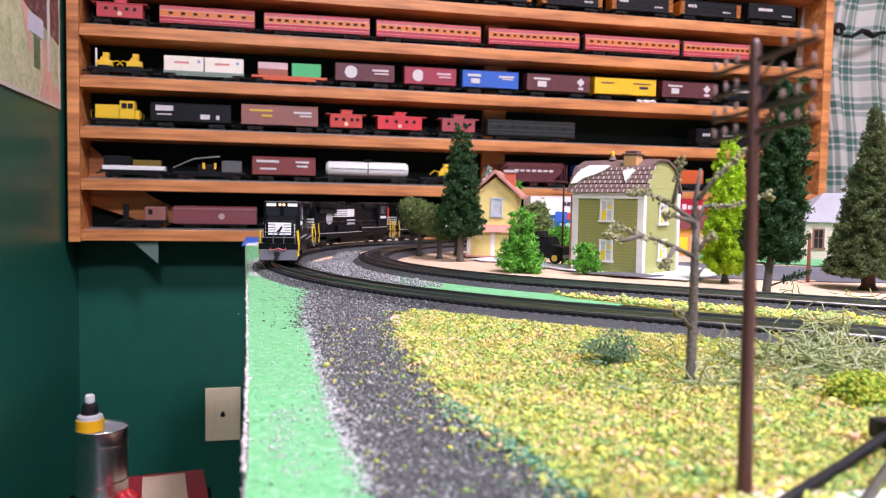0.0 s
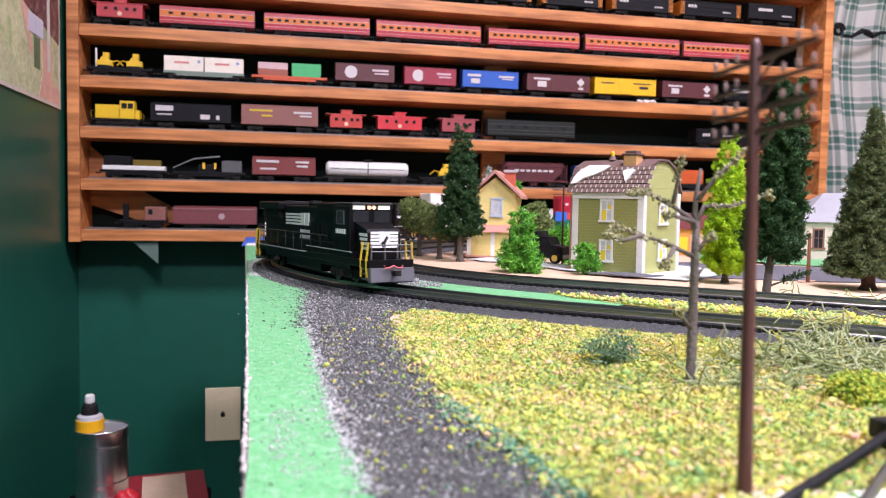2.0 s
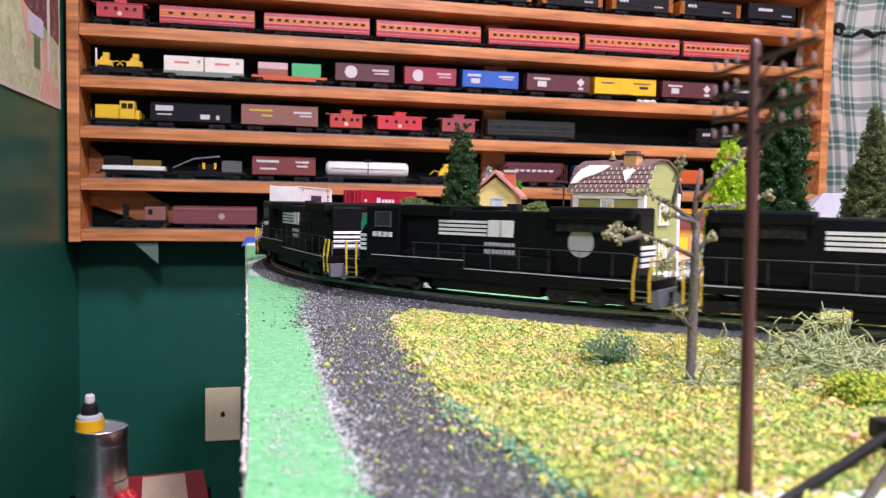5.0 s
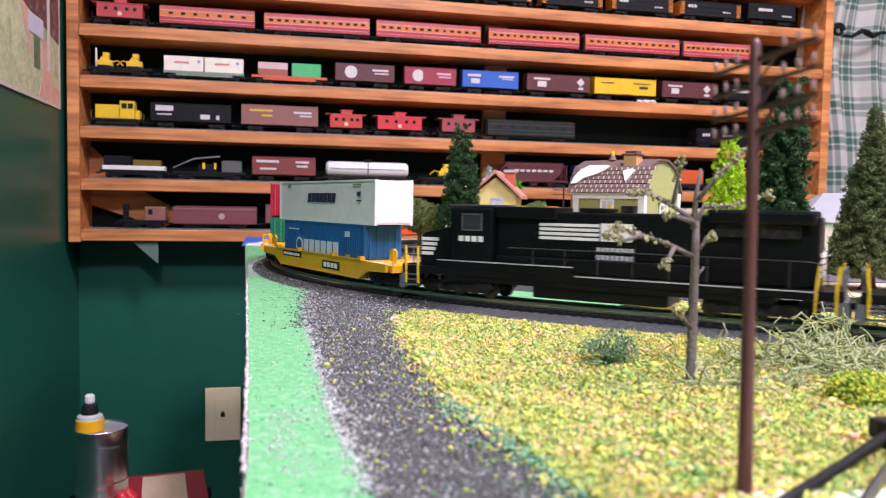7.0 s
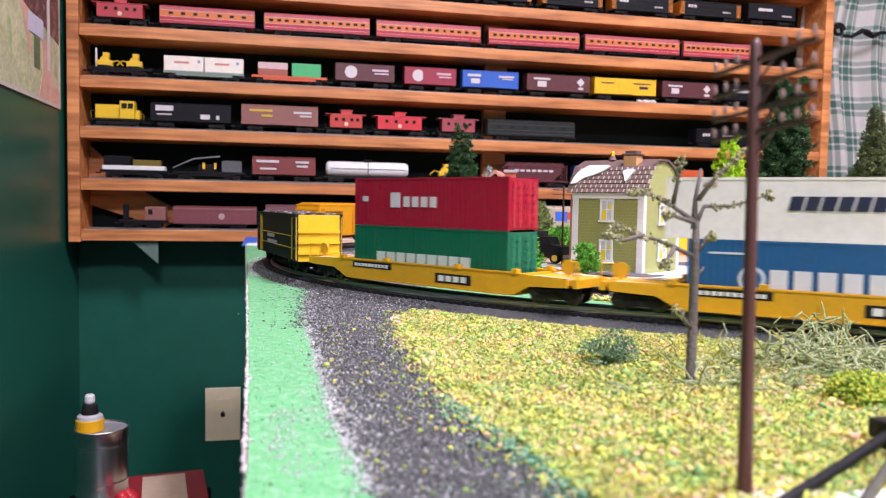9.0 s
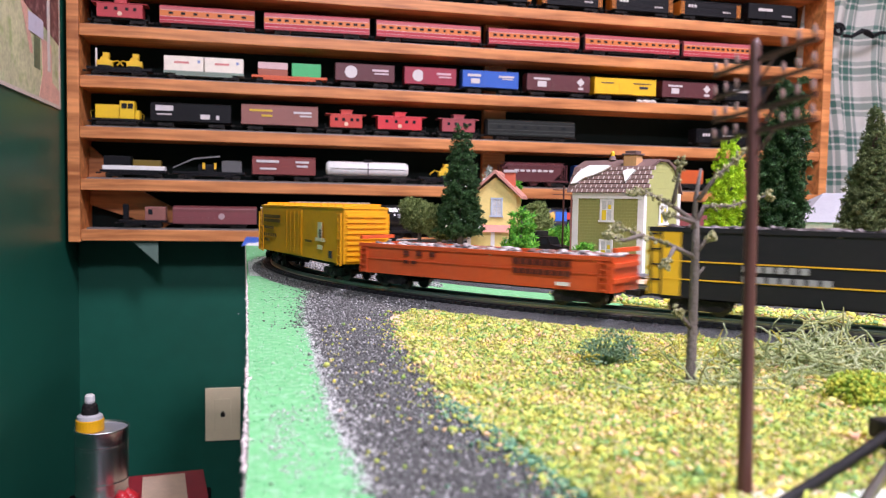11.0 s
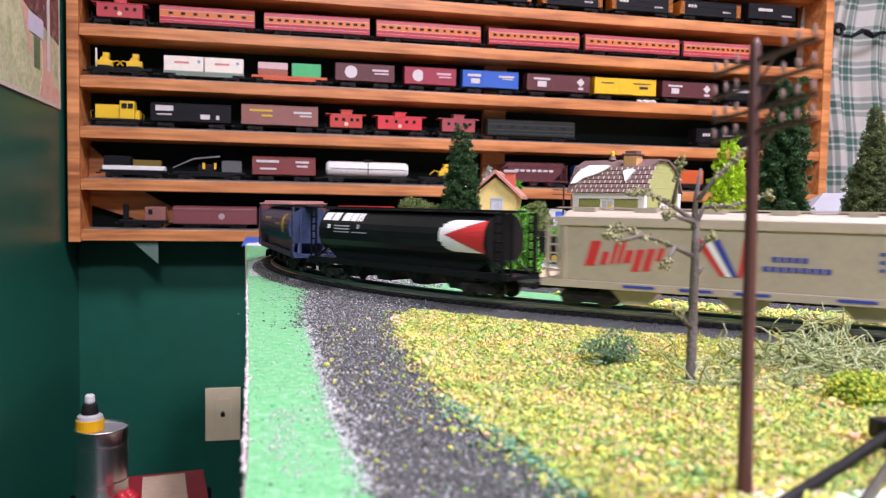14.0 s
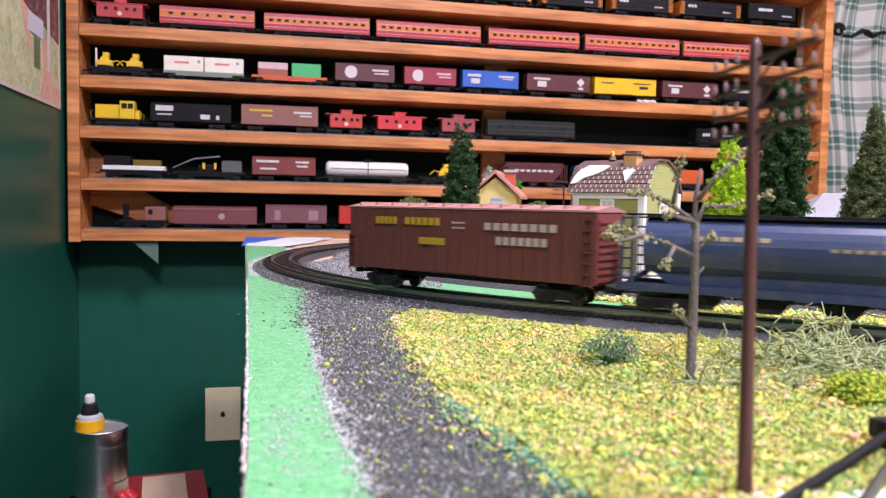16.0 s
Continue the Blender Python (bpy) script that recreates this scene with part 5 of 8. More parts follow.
def white_house():
    CREAM = paint(0.66, 0.58, 0.46, 0.6)
    W, D, H = 0.13, 0.10, 0.048
    t = thing("white_house", "cream model house with pale grey hipped roof", "model house", pose(0.655, 0.86, TABLE + 0.002, 0, 0, -14))
    part("wall", B((0, W, 0, D, 0, H)), CREAM, t, "cream stone walls")
    part("base_course", B((-0.001, W + 0.001, -0.001, D + 0.001, 0.0005, 0.011)), paint(0.55, 0.47, 0.38, 0.6), t)
    for r in range(8):
        for c in range(9):
            part("stone", STONE, None, t, at=pose(0.002 + c * 0.0138 + (0.006 if r % 2 else 0), 0, 0.012 + r * 0.0045))
    bm = bmesh.new()
    o = 0.005
    for q in (((-o, -o, H), (W + o, -o, H), (W * 0.62, D / 2, H + 0.038), (W * 0.38, D / 2, H + 0.038)), ((W + o, -o, H), (W + o, D + o, H), (W * 0.62, D / 2, H + 0.038)), ((W + o, D + o, H), (-o, D + o, H), (W * 0.38, D / 2, H + 0.038), (W * 0.62, D / 2, H + 0.038)), ((-o, D + o, H), (-o, -o, H), (W * 0.38, D / 2, H + 0.038)), ((-o, -o, H), (-o, D + o, H), (W + o, D + o, H), (W + o, -o, H))):
        bm.faces.new([bm.verts.new(p) for p in q])
    bmesh.ops.remove_doubles(bm, verts=bm.verts[:], dist=1e-5)
    bmesh.ops.recalc_face_normals(bm, faces=bm.faces[:])
    part("roof", bm, paint(0.30, 0.30, 0.32, 0.6), t, "pale grey hipped roof")
    window(t, 0.022, 0.014, 0.015, 0.026, -0.0006, GLASS_DARK, paint(0.22, 0.10, 0.06, 0.6))
    window(t, 0.080, 0.014, 0.015, 0.026, -0.0006, GLASS_DARK, paint(0.22, 0.10, 0.06, 0.6))


STONE = finish(B((0, 0.0130, -0.0007, 0, 0, 0.0041)), "stone", paint(0.68, 0.60, 0.48, 0.65))
olive_house()
yellow_house()
white_house()
shed = thing("orange_shop", "small orange model shop with dark red roof", "model house", pose(0.520, 0.95, TABLE + 0.002, 0, 0, -20))
part("wall", B((0, 0.06, 0, 0.05, 0, 0.035)), paint(0.72, 0.30, 0.06, 0.6), shed, "orange walls")
bm = bmesh.new()
prism(bm, [(-0.004, 0.0352), (0.064, 0.0352), (0.052, 0.055), (0.008, 0.055)], -0.004, 0.054, axis=1)
part("roof", bm, paint(0.20, 0.035, 0.04, 0.6), shed, "dark red roof")
part("shop_window", B((0.004, 0.026, -0.001, 0, 0.006, 0.024)), YCURT, shed, "yellow shop window")
part("door", B((0.030, 0.046, -0.001, 0, 0.0, 0.028)), paint(0.65, 0.45, 0.40, 0.6), shed, "pinkish door")


def truck():
    t = thing("black_truck", "black model box truck with gold wheels", "model truck", pose(0.287, 0.795, TABLE + 0.0035, 0, 0, -50))
    bodym = BLACK
    part("box_body", B((-0.036, 0.0, -0.012, 0.012, 0.010, 0.034), bevel=0.0008), bodym, t, "black box body")
    part("chassis", B((-0.036, 0.030, -0.008, 0.008, 0.0052, 0.0098)), DULL_BLACK, t)
    bm = bmesh.new()
    prism(bm, [(0.002, 0.010), (0.002, 0.028), (0.012, 0.028), (0.016, 0.020), (0.030, 0.018), (0.031, 0.008), (0.006, 0.008)], -0.0105, 0.0105, axis=1)
    cab = part("cab", bm, bodym, t, "black cab")
    part("side_window", B((0.005, 0.0115, -0.0109, -0.0106, 0.020, 0.026)), GLASS_DARK, cab)
    part("bumper", B((0.0312, 0.033, -0.011, 0.011, 0.006, 0.0098)), STEEL, t, "chrome bumper")
    for x in (-0.026, 0.022):
        for y in (-0.0115, 0.0095):
            bm = bmesh.new()
            tube(bm, [(x, y - 0.001, 0.006), (x, y + 0.003, 0.006)], 0.006, 18)
            w = part("wheel", bm, DULL_BLACK, t, "black tyre")
            bm = bmesh.new()
            tube(bm, [(x, y - 0.0014, 0.006), (x, y + 0.0034, 0.006)], 0.0035, 12)
            part("rim", bm, paint(0.70, 0.45, 0.05, 0.3), w, "gold rim")


truck()
post = thing("sign_post", "thin brown wooden model post", "post", pose(0.464, 0.597, TABLE + 0.001))
bm = bmesh.new()
lathe(bm, [(0.0016, 0), (0.0014, 0.043), (0.0008, 0.044)], 10)
part("post", bm, paint(0.26, 0.10, 0.05, 0.7), post)
part("foot", clumps("foot", [(0.004 * k - 0.008, 0.001 * k, 0.0008) for k in range(5)], 0.0028, PEACH, ICO, 0.2, 0.4, 8), None, post)
mini = thing("telegraph_pole", "dark model telegraph pole behind the olive house", "telegraph pole", pose(0.300, 0.77, TABLE + 0.002))
bm = bmesh.new()
lathe(bm, [(0.0012, 0), (0.0010, 0.083), (0.0006, 0.084)], 8)
part("pole", bm, BROWN_PLASTIC, mini)
for z in (0.074, 0.079):
    part("crossarm", B((-0.012, 0.012, -0.0005, 0.0005, z, z + 0.001)), BROWN_PLASTIC, mini)
sign = thing("street_sign", "small blue and red model street sign on a thin pole", "sign", pose(0.335, 0.86, TABLE + 0.002))
bm = bmesh.new()
lathe(bm, [(0.0008, 0), (0.0008, 0.052)], 8)
part("pole", bm, STEEL, sign)
part("blue_board", B((-0.010, 0.004, -0.002, -0.001, 0.045, 0.056)), paint(0.03, 0.12, 0.50), sign, "blue board")
part("red_board", B((0.0042, 0.010, -0.002, -0.001, 0.047, 0.055)), paint(0.50, 0.06, 0.05), sign, "red board")


# ---- rolling stock, HO scale; x forward, z = 0 on the rail ----
WHEELSET = bmesh.new()
tube(WHEELSET, [(0, -0.0088, 0), (0, -0.0067, 0)], 0.0054, 18)
tube(WHEELSET, [(0, 0.0067, 0), (0, 0.0088, 0)], 0.0054, 18)
tube(WHEELSET, [(0, -0.0115, 0), (0, 0.0115, 0)], 0.0012, 8)
WHEELSET = finish(WHEELSET, "wheelset", mat("blackened_wheel", (0.05, 0.045, 0.04), 0.4, 0.6, 0.2, 200))


def bogie_mesh(axles, pitch):
    bm = bmesh.new()
    half = pitch * (axles - 1) / 2
    for s in (-1, 1):
        y0, y1 = (0.0105, 0.0128) if s > 0 else (-0.0128, -0.0105)
        prism(bm, [(-half - 0.005, 0.0058), (-half - 0.003, 0.0085), (half + 0.003, 0.0085), (half + 0.005, 0.0058), (half + 0.002, 0.0036), (half - 0.004, 0.0030), (-half + 0.004, 0.0030), (-half - 0.002, 0.0036)], y0, y1, axis=1)
        for k in range(axles):
            x = -half + k * pitch
            yb = y1 if s > 0 else y0
            tube(bm, [(x, yb - s * 0.001, 0.0052), (x, yb + s * 0.0008, 0.0052)], 0.0022, 10)
        for k in range(axles - 1):
            x = -half + (k + 0.5) * pitch
            yb = y1 if s > 0 else y0
            for dx in (-0.0018, 0.0, 0.0018):
                tube(bm, [(x + dx, yb, 0.0035), (x + dx, yb, 0.0070)], 0.0008, 6)
    box(bm, -0.004, 0.004, -0.0104, 0.0104, 0.0052, 0.0098)
    return finish(bm, "bogie", DULL_BLACK)


BOGIE2, BOGIE3 = bogie_mesh(2, 0.0195), bogie_mesh(3, 0.0215)


def bogies(t, reach, axles=2, name="bogie"):
    out = []
    for x in (-reach, reach):
        b = part(name, BOGIE3 if axles == 3 else BOGIE2, None, t, at=pose(x, 0, 0))
        p = 0.0215 if axles == 3 else 0.0195
        for k in range(axles):
            part("wheelset", WHEELSET, None, b, at=pose((k - (axles - 1) / 2) * p, 0, 0.0054))
        out.append(b)
    return out


def couplers(t, half):
    for s in (-1, 1):
        part("coupler", B((min(s * half, s * (half + 0.007)), max(s * half, s * (half + 0.007)), -0.0012, 0.0012, 0.0078, 0.0102), (min(s * (half + 0.006), s * (half + 0.009)), max(s * (half + 0.006), s * (half + 0.009)), -0.0024, 0.0020, 0.0074, 0.0106)), DULL_BLACK, t)


def marks(t, rects, y, material, name="lettering", label=""):
    """Plain bars (x0, x1, z0, z1) on both sides of a body y from the middle; they read from either side."""
    for s in (-1, 1):
        a, b = (-y - 0.0004, -y - 0.0001) if s < 0 else (y + 0.0001, y + 0.0004)
        for x0, x1, z0, z1 in rects:
            part(name, B(((x0, x1) if s < 0 else (-x1, -x0)) + (a, b, z0, z1)), material, t, label)


def discs(t, spots, y, material, sides=18, name="emblem"):
    """Round (or, with four sides, diamond) emblems (x, z, radius) on both sides of a body."""
    for s in (-1, 1):
        for x, z, r in spots:
            bm = bmesh.new()
            tube(bm, [(-s * x, s * (y + 0.0001), z), (-s * x, s * (y + 0.0005), z)], r, sides)
            part(name, bm, material, t)


def slants(t, outlines, y, material, name="emblem"):
    """Flat slanted shapes (x, z) on both sides of a body; they read the same from either side."""
    for s in (-1, 1):
        for pts in outlines:
            bm = bmesh.new()
            a, b = sorted((s * (y + 0.0001), s * (y + 0.0004)))
            prism(bm, [(-s * x, z) for x, z in pts], a, b, axis=1)
            part(name, bm, material, t)


def word(x, z, w, h, n, gap=0.28):
    """n plain blocks in a row, as long as a word."""
    p = w / n
    return [(x + i * p, x + i * p + p * (1 - gap), z, z + h) for i in range(n)]


def ladder(t, x, y, z0, z1, material, rungs=6, w=0.0055, thin=0.00035, end=None):
    bs = []
    for k in range(rungs):
        z = z0 + (z1 - z0) * k / (rungs - 1)
        bs.append((x, x + w, y - 0.0006, y + 0.0006, z - thin, z + thin))
    bs += [(x - thin, x + thin, y - 0.0005, y + 0.0005, z0 - 0.001, z1 + 0.001), (x + w - thin, x + w + thin, y - 0.0005, y + 0.0005, z0 - 0.001, z1 + 0.001)]
    part("ladder", B(*bs), material, t)


def start_car(name, label, m, group, category="model railway car"):
    return thing(name, label, category, m, group)


def boxcar(name, label, m, L, col, H=0.050, W=0.0325, end=None, roof=None, door=None, ribs=0, bars=(), lad=None, group="shelf trains", fine=False, louvres=False, cats="model boxcar"):
    t = start_car(name, label, m, group, cats)
    h = L / 2
    z0 = 0.0125
    body = part("body", B((-h, h, -W / 2, W / 2, z0, H - 0.002), bevel=0.0005), col, t)
    bm = bmesh.new()
    prism(bm, [(-W / 2 - 0.0006, H - 0.0022), (-W / 2 - 0.0006, H - 0.0012), (0, H + 0.0012), (W / 2 + 0.0006, H - 0.0012), (W / 2 + 0.0006, H - 0.0022)], -h - 0.0006, h + 0.0006)
    rf = part("roof", bm, roof or col, t)
    if fine:
        part("roof_ribs", B(*[(-h + L * (k + 0.5) / 13 - 0.0006, -h + L * (k + 0.5) / 13 + 0.0006, -W * 0.42, W * 0.42, H - 0.0012, H + 0.0013) for k in range(13)]), roof or col, rf)
    for s in (-1, 1):
        bs = [(s * h - 0.0009 if s > 0 else -h - 0.0014, s * h + 0.0014 if s > 0 else -h + 0.0009, -W * 0.44, W * 0.44, z0 + 0.002 + k * (H - z0 - 0.006) / (9 if fine else 5), z0 + 0.0038 + k * (H - z0 - 0.006) / (9 if fine else 5)) for k in range(9 if fine else 5)]
        ep = part("end_panel", B((s * h - 0.0001 if s > 0 else -h - 0.0004, s * h + 0.0004 if s > 0 else -h + 0.0001, -W * 0.47, W * 0.47, z0 + 0.001, H - 0.003)), end or col, t, "corrugated end")
        for rib in bs:
            part("end_rib", B(rib), end or col, ep)
        y = s * W / 2
        d0, d1 = (door or (-0.016, 0.016))
        yy = (min(y, y + s * 0.0009), max(y, y + s * 0.0009))
        dr = part("door", B((d0, d1, *yy, z0 + 0.001, H - 0.004)), col, t)
        if fine:
            part("door_rods", B(*[(d0 + (d1 - d0) * f - 0.0004, d0 + (d1 - d0) * f + 0.0004, min(y, y + s * 0.0015), max(y, y + s * 0.0015), z0 + 0.002, H - 0.005) for f in (0.12, 0.38, 0.62, 0.88)]), col, dr)
        if louvres:
            part("louvre_panel", B(*[(d0, d1, min(y, y + s * 0.0014), max(y, y + s * 0.0014), z0 + 0.003 + k * 0.0019, z0 + 0.0040 + k * 0.0019) for k in range(16)]), col, dr)
        n = ribs
        if n:
            rib = finish(B((-0.0004, 0.0004, min(y, y + s * 0.0007), max(y, y + s * 0.0007), z0 + 0.0005, H - 0.003)), "side_rib", col)
            for x in [-h + L * (k + 0.5) / n for k in range(n)]:
                if not d0 - 0.001 < x < d1 + 0.001:
                    part("side_rib", rib, None, t, at=pose(x, 0, 0))
        if fine:
            ladder(t, -h + 0.001, s * (W / 2 + 0.0012), z0, z0 + (H - z0) * (0.5 if lad is None else 0.85), lad or col, 5)
            ladder(t, h - 0.007, s * (W / 2 + 0.0012), z0, H - 0.006, lad or col, 7)
    part("underframe", B((-h + 0.004, h - 0.004, -0.006, 0.006, 0.0088, z0 - 0.0001)), DULL_BLACK, t)
    couplers(t, h - 0.001)
    for rects, mm, nm in bars:
        marks(t, rects, W / 2 + (0.0012 if fine else 0.0009), mm, nm)
    return t, bogies(t, h - 0.026)


def caboose(name, label, m, L, col, roofc=None):
    t = start_car(name, label, m, "shelf trains", "model caboose")
    h, W = L / 2, 0.031
    part("body", B((-h + 0.009, h - 0.009, -W / 2, W / 2, 0.013, 0.0385), bevel=0.0005), col, t)
    part("roof", B((-h, h, -W / 2 - 0.001, W / 2 + 0.001, 0.0386, 0.0402), bevel=0.0005), roofc or col, t)
    cu = part("cupola", B((-0.010, 0.012, -0.011, 0.011, 0.0403, 0.0475), bevel=0.0005), col, t)
    part("cupola_roof", B((-0.012, 0.014, -0.012, 0.012, 0.0476, 0.0488)), roofc or col, cu)
    part("platform", B((-h, h, -0.012, 0.012, 0.0105, 0.0128)), DULL_BLACK, t)
    for s in (-1, 1):
        part("railing", B((s * h - 0.0004, s * h + 0.0004, -0.011, 0.011, 0.021, 0.022), (s * h - 0.0004, s * h + 0.0004, -0.011, -0.010, 0.0129, 0.021), (s * h - 0.0004, s * h + 0.0004, 0.010, 0.011, 0.0129, 0.021)), DULL_BLACK, t)
        y = s * W / 2
        part("window", B(*[(x, x + 0.006, min(y, y + s * 0.0004), max(y, y + s * 0.0004), 0.026, 0.032) for x in (-h * 0.55, -h * 0.2, h * 0.2, h * 0.48)]), GLASS_DARK, t)
    discs(t, [(0.0, 0.020, 0.0042)], W / 2, paint(0.70, 0.5, 0.36))
    couplers(t, h)
    bogies(t, h - 0.018)


def coach(name, label, m, L, low, band, roofc, windows, line=None):
    t = start_car(name, label, m, "shelf trains", "model passenger car")
    h, W = L / 2, 0.0335
    bm = bmesh.new()
    pr = [(-W / 2, 0.009), (-W / 2, 0.0375)] + [(W / 2 * math.cos(math.pi - a), 0.0375 + 0.0065 * math.sin(a)) for a in [k * math.pi / 8 for k in range(1, 8)]] + [(W / 2, 0.0375), (W / 2, 0.009)]
    prism(bm, pr, -h, h)
    part("body", bm, roofc, t, "roof and body")
    for s in (-1, 1):
        y = s * W / 2
        bnd = part("stripe", B((-h, h, min(y, y + s * 0.0004), max(y, y + s * 0.0004), 0.0215, 0.0325)), band, t, "window band")
        part("lower_stripe", B((-h, h, min(y, y + s * 0.0005), max(y, y + s * 0.0005), 0.0100, 0.0205)), low, t, "lower band")
        for k in range(windows):
            x = -h + L * (k + 0.9) / (windows + 0.8)
            w = 0.0024 if k % 5 == 3 else 0.0040
            part("window", B((x - w, x + w, min(y, y + s * 0.0007), max(y, y + s * 0.0007), 0.0250, 0.0296)), GLASS_DARK, bnd)
        for z in (0.0206, 0.0327, 0.0138):
            part("trim_line", B((-h, h, min(y, y + s * 0.0006), max(y, y + s * 0.0006), z, z + 0.0007)), line or roofc, t)
    part("underbody", B((-h * 0.5, h * 0.5, -0.012, 0.012, 0.0045, 0.0088)), DULL_BLACK, t)
    for xa, xb in ((-h - 0.0016, -h - 0.0001), (h + 0.0001, h + 0.0016)):
        part("vestibule", B((xa, xb, -0.009, 0.009, 0.011, 0.038)), DULL_BLACK, t, "black end diaphragm")
    couplers(t, h)
    bogies(t, h - 0.034)
    return t


def tankcar(name, label, m, L, col):
    t = start_car(name, label, m, "shelf trains", "model tank car")
    h = L / 2
    bm = bmesh.new()
    n = 16
    pts = [(-h + 0.004, 0.004), (-h + 0.005, 0.011), (-h + 0.010, 0.0148), (h - 0.010, 0.0148), (h - 0.005, 0.011), (h - 0.004, 0.004)]
    rings = [[bm.verts.new((x, r * math.cos(k * math.tau / n), 0.0285 + r * math.sin(k * math.tau / n))) for k in range(n)] for x, r in pts]
    for a, b in zip(rings, rings[1:]):
        for k in range(n):
            bm.faces.new((a[k], a[(k + 1) % n], b[(k + 1) % n], b[k]))
    bm.faces.new(rings[0][::-1])
    bm.faces.new(rings[-1])
    bmesh.ops.recalc_face_normals(bm, faces=bm.faces[:])
    part("tank", bm, col, t, smooth=True)
    part("dome", B((-0.008, 0.008, -0.007, 0.007, 0.042, 0.0475), bevel=0.001), DULL_BLACK, t)
    part("band", B((-0.0008, 0.0008, -0.0152, 0.0152, 0.018, 0.0395)), DULL_BLACK, t)
    part("sill", B((-h, h, -0.007, 0.007, 0.0095, 0.0135)), DULL_BLACK, t)
    for s in (-1, 1):
        part("handrail", B((-h + 0.012, h - 0.012, s * 0.0158 - 0.0003, s * 0.0158 + 0.0003, 0.0280, 0.0287)), DULL_BLACK, t)
    couplers(t, h)
    bogies(t, h - 0.024)


def flatcar(name, label, m, L, deck, loads):
    """loads: (x0, x1, height, width, material, name, label)"""
    t = start_car(name, label, m, "shelf trains", "model flatcar")
    h = L / 2
    part("deck", B((-h, h, -0.0155, 0.0155, 0.0105, 0.0150), bevel=0.0004), deck, t)
    part("sill", B((-h * 0.7, h * 0.7, -0.0145, 0.0145, 0.0065, 0.0104)), deck, t)
    for x0, x1, hh, w, mm, nm, lb in loads:
        part(nm, B((x0, x1, -w / 2, w / 2, 0.0152, 0.0152 + hh), bevel=0.0006), mm, t, lb)
    couplers(t, h)
    bogies(t, h - 0.024)
    return t


def digger(t, x, s):
    Y = paint(0.78, 0.50, 0.02)
    part("machine_body", B((x - 0.014, x + 0.014, -0.008, 0.008, 0.018, 0.029), bevel=0.001), Y, t, "yellow machine body")
    bm = bmesh.new()
    tube(bm, [(x, -0.006, 0.029), (x, 0.006, 0.029)], 0.0085, 14)
    part("machine_drum", bm, Y, t, "yellow drum")
    part("machine_cab", B((x - 0.003, x + 0.008, -0.0065, 0.0065, 0.0345, 0.0435), bevel=0.0008), Y, t, "yellow machine cab")
    part("machine_track", B((x - 0.012, x + 0.012, -0.010, 0.010, 0.0153, 0.0195), bevel=0.001), DULL_BLACK, t)
    bm = bmesh.new()
    tube(bm, [(x - s * 0.010, 0, 0.026), (x - s * 0.022, 0, 0.030), (x - s * 0.032, 0, 0.021)], 0.0012, 6)
    part("machine_arm", bm, Y, t)


def switcher(name, label, m, L, col):
    t = start_car(name, label, m, "shelf trains", "model locomotive")
    h = L / 2
    part("frame", B((-h, h, -0.015, 0.015, 0.010, 0.0140), bevel=0.0005), DULL_BLACK, t)
    part("hood", B((-h + 0.006, h * 0.12, -0.010, 0.010, 0.0141, 0.040), bevel=0.0012), col, t)
    part("cab", B((h * 0.12 + 0.0003, h * 0.72, -0.014, 0.014, 0.0141, 0.0475), bevel=0.0008), col, t)
    part("nose", B((h * 0.72 + 0.0003, h - 0.004, -0.009, 0.009, 0.0141, 0.031), bevel=0.001), col, t)
    for s in (-1, 1):
        part("window", B((h * 0.2, h * 0.42, s * 0.0142 - 0.0003, s * 0.0142 + 0.0003, 0.033, 0.043), (h * 0.46, h * 0.66, s * 0.0142 - 0.0003, s * 0.0142 + 0.0003, 0.033, 0.043)), GLASS_DARK, t)
        bm = bmesh.new()
        tube(bm, [(-h, s * 0.0145, 0.0145), (-h, s * 0.0145, 0.026), (-h + 0.004, s * 0.0145, 0.027)], 0.0005, 5)
        tube(bm, [(h, s * 0.0145, 0.0145), (h, s * 0.0145, 0.026), (h - 0.004, s * 0.0145, 0.027)], 0.0005, 5)
        part("handrail", bm, col, t)
    part("fuel_tank", B((-0.014, 0.014, -0.012, 0.012, 0.003, 0.0098)), DULL_BLACK, t)
    couplers(t, h)
    bogies(t, h - 0.022)


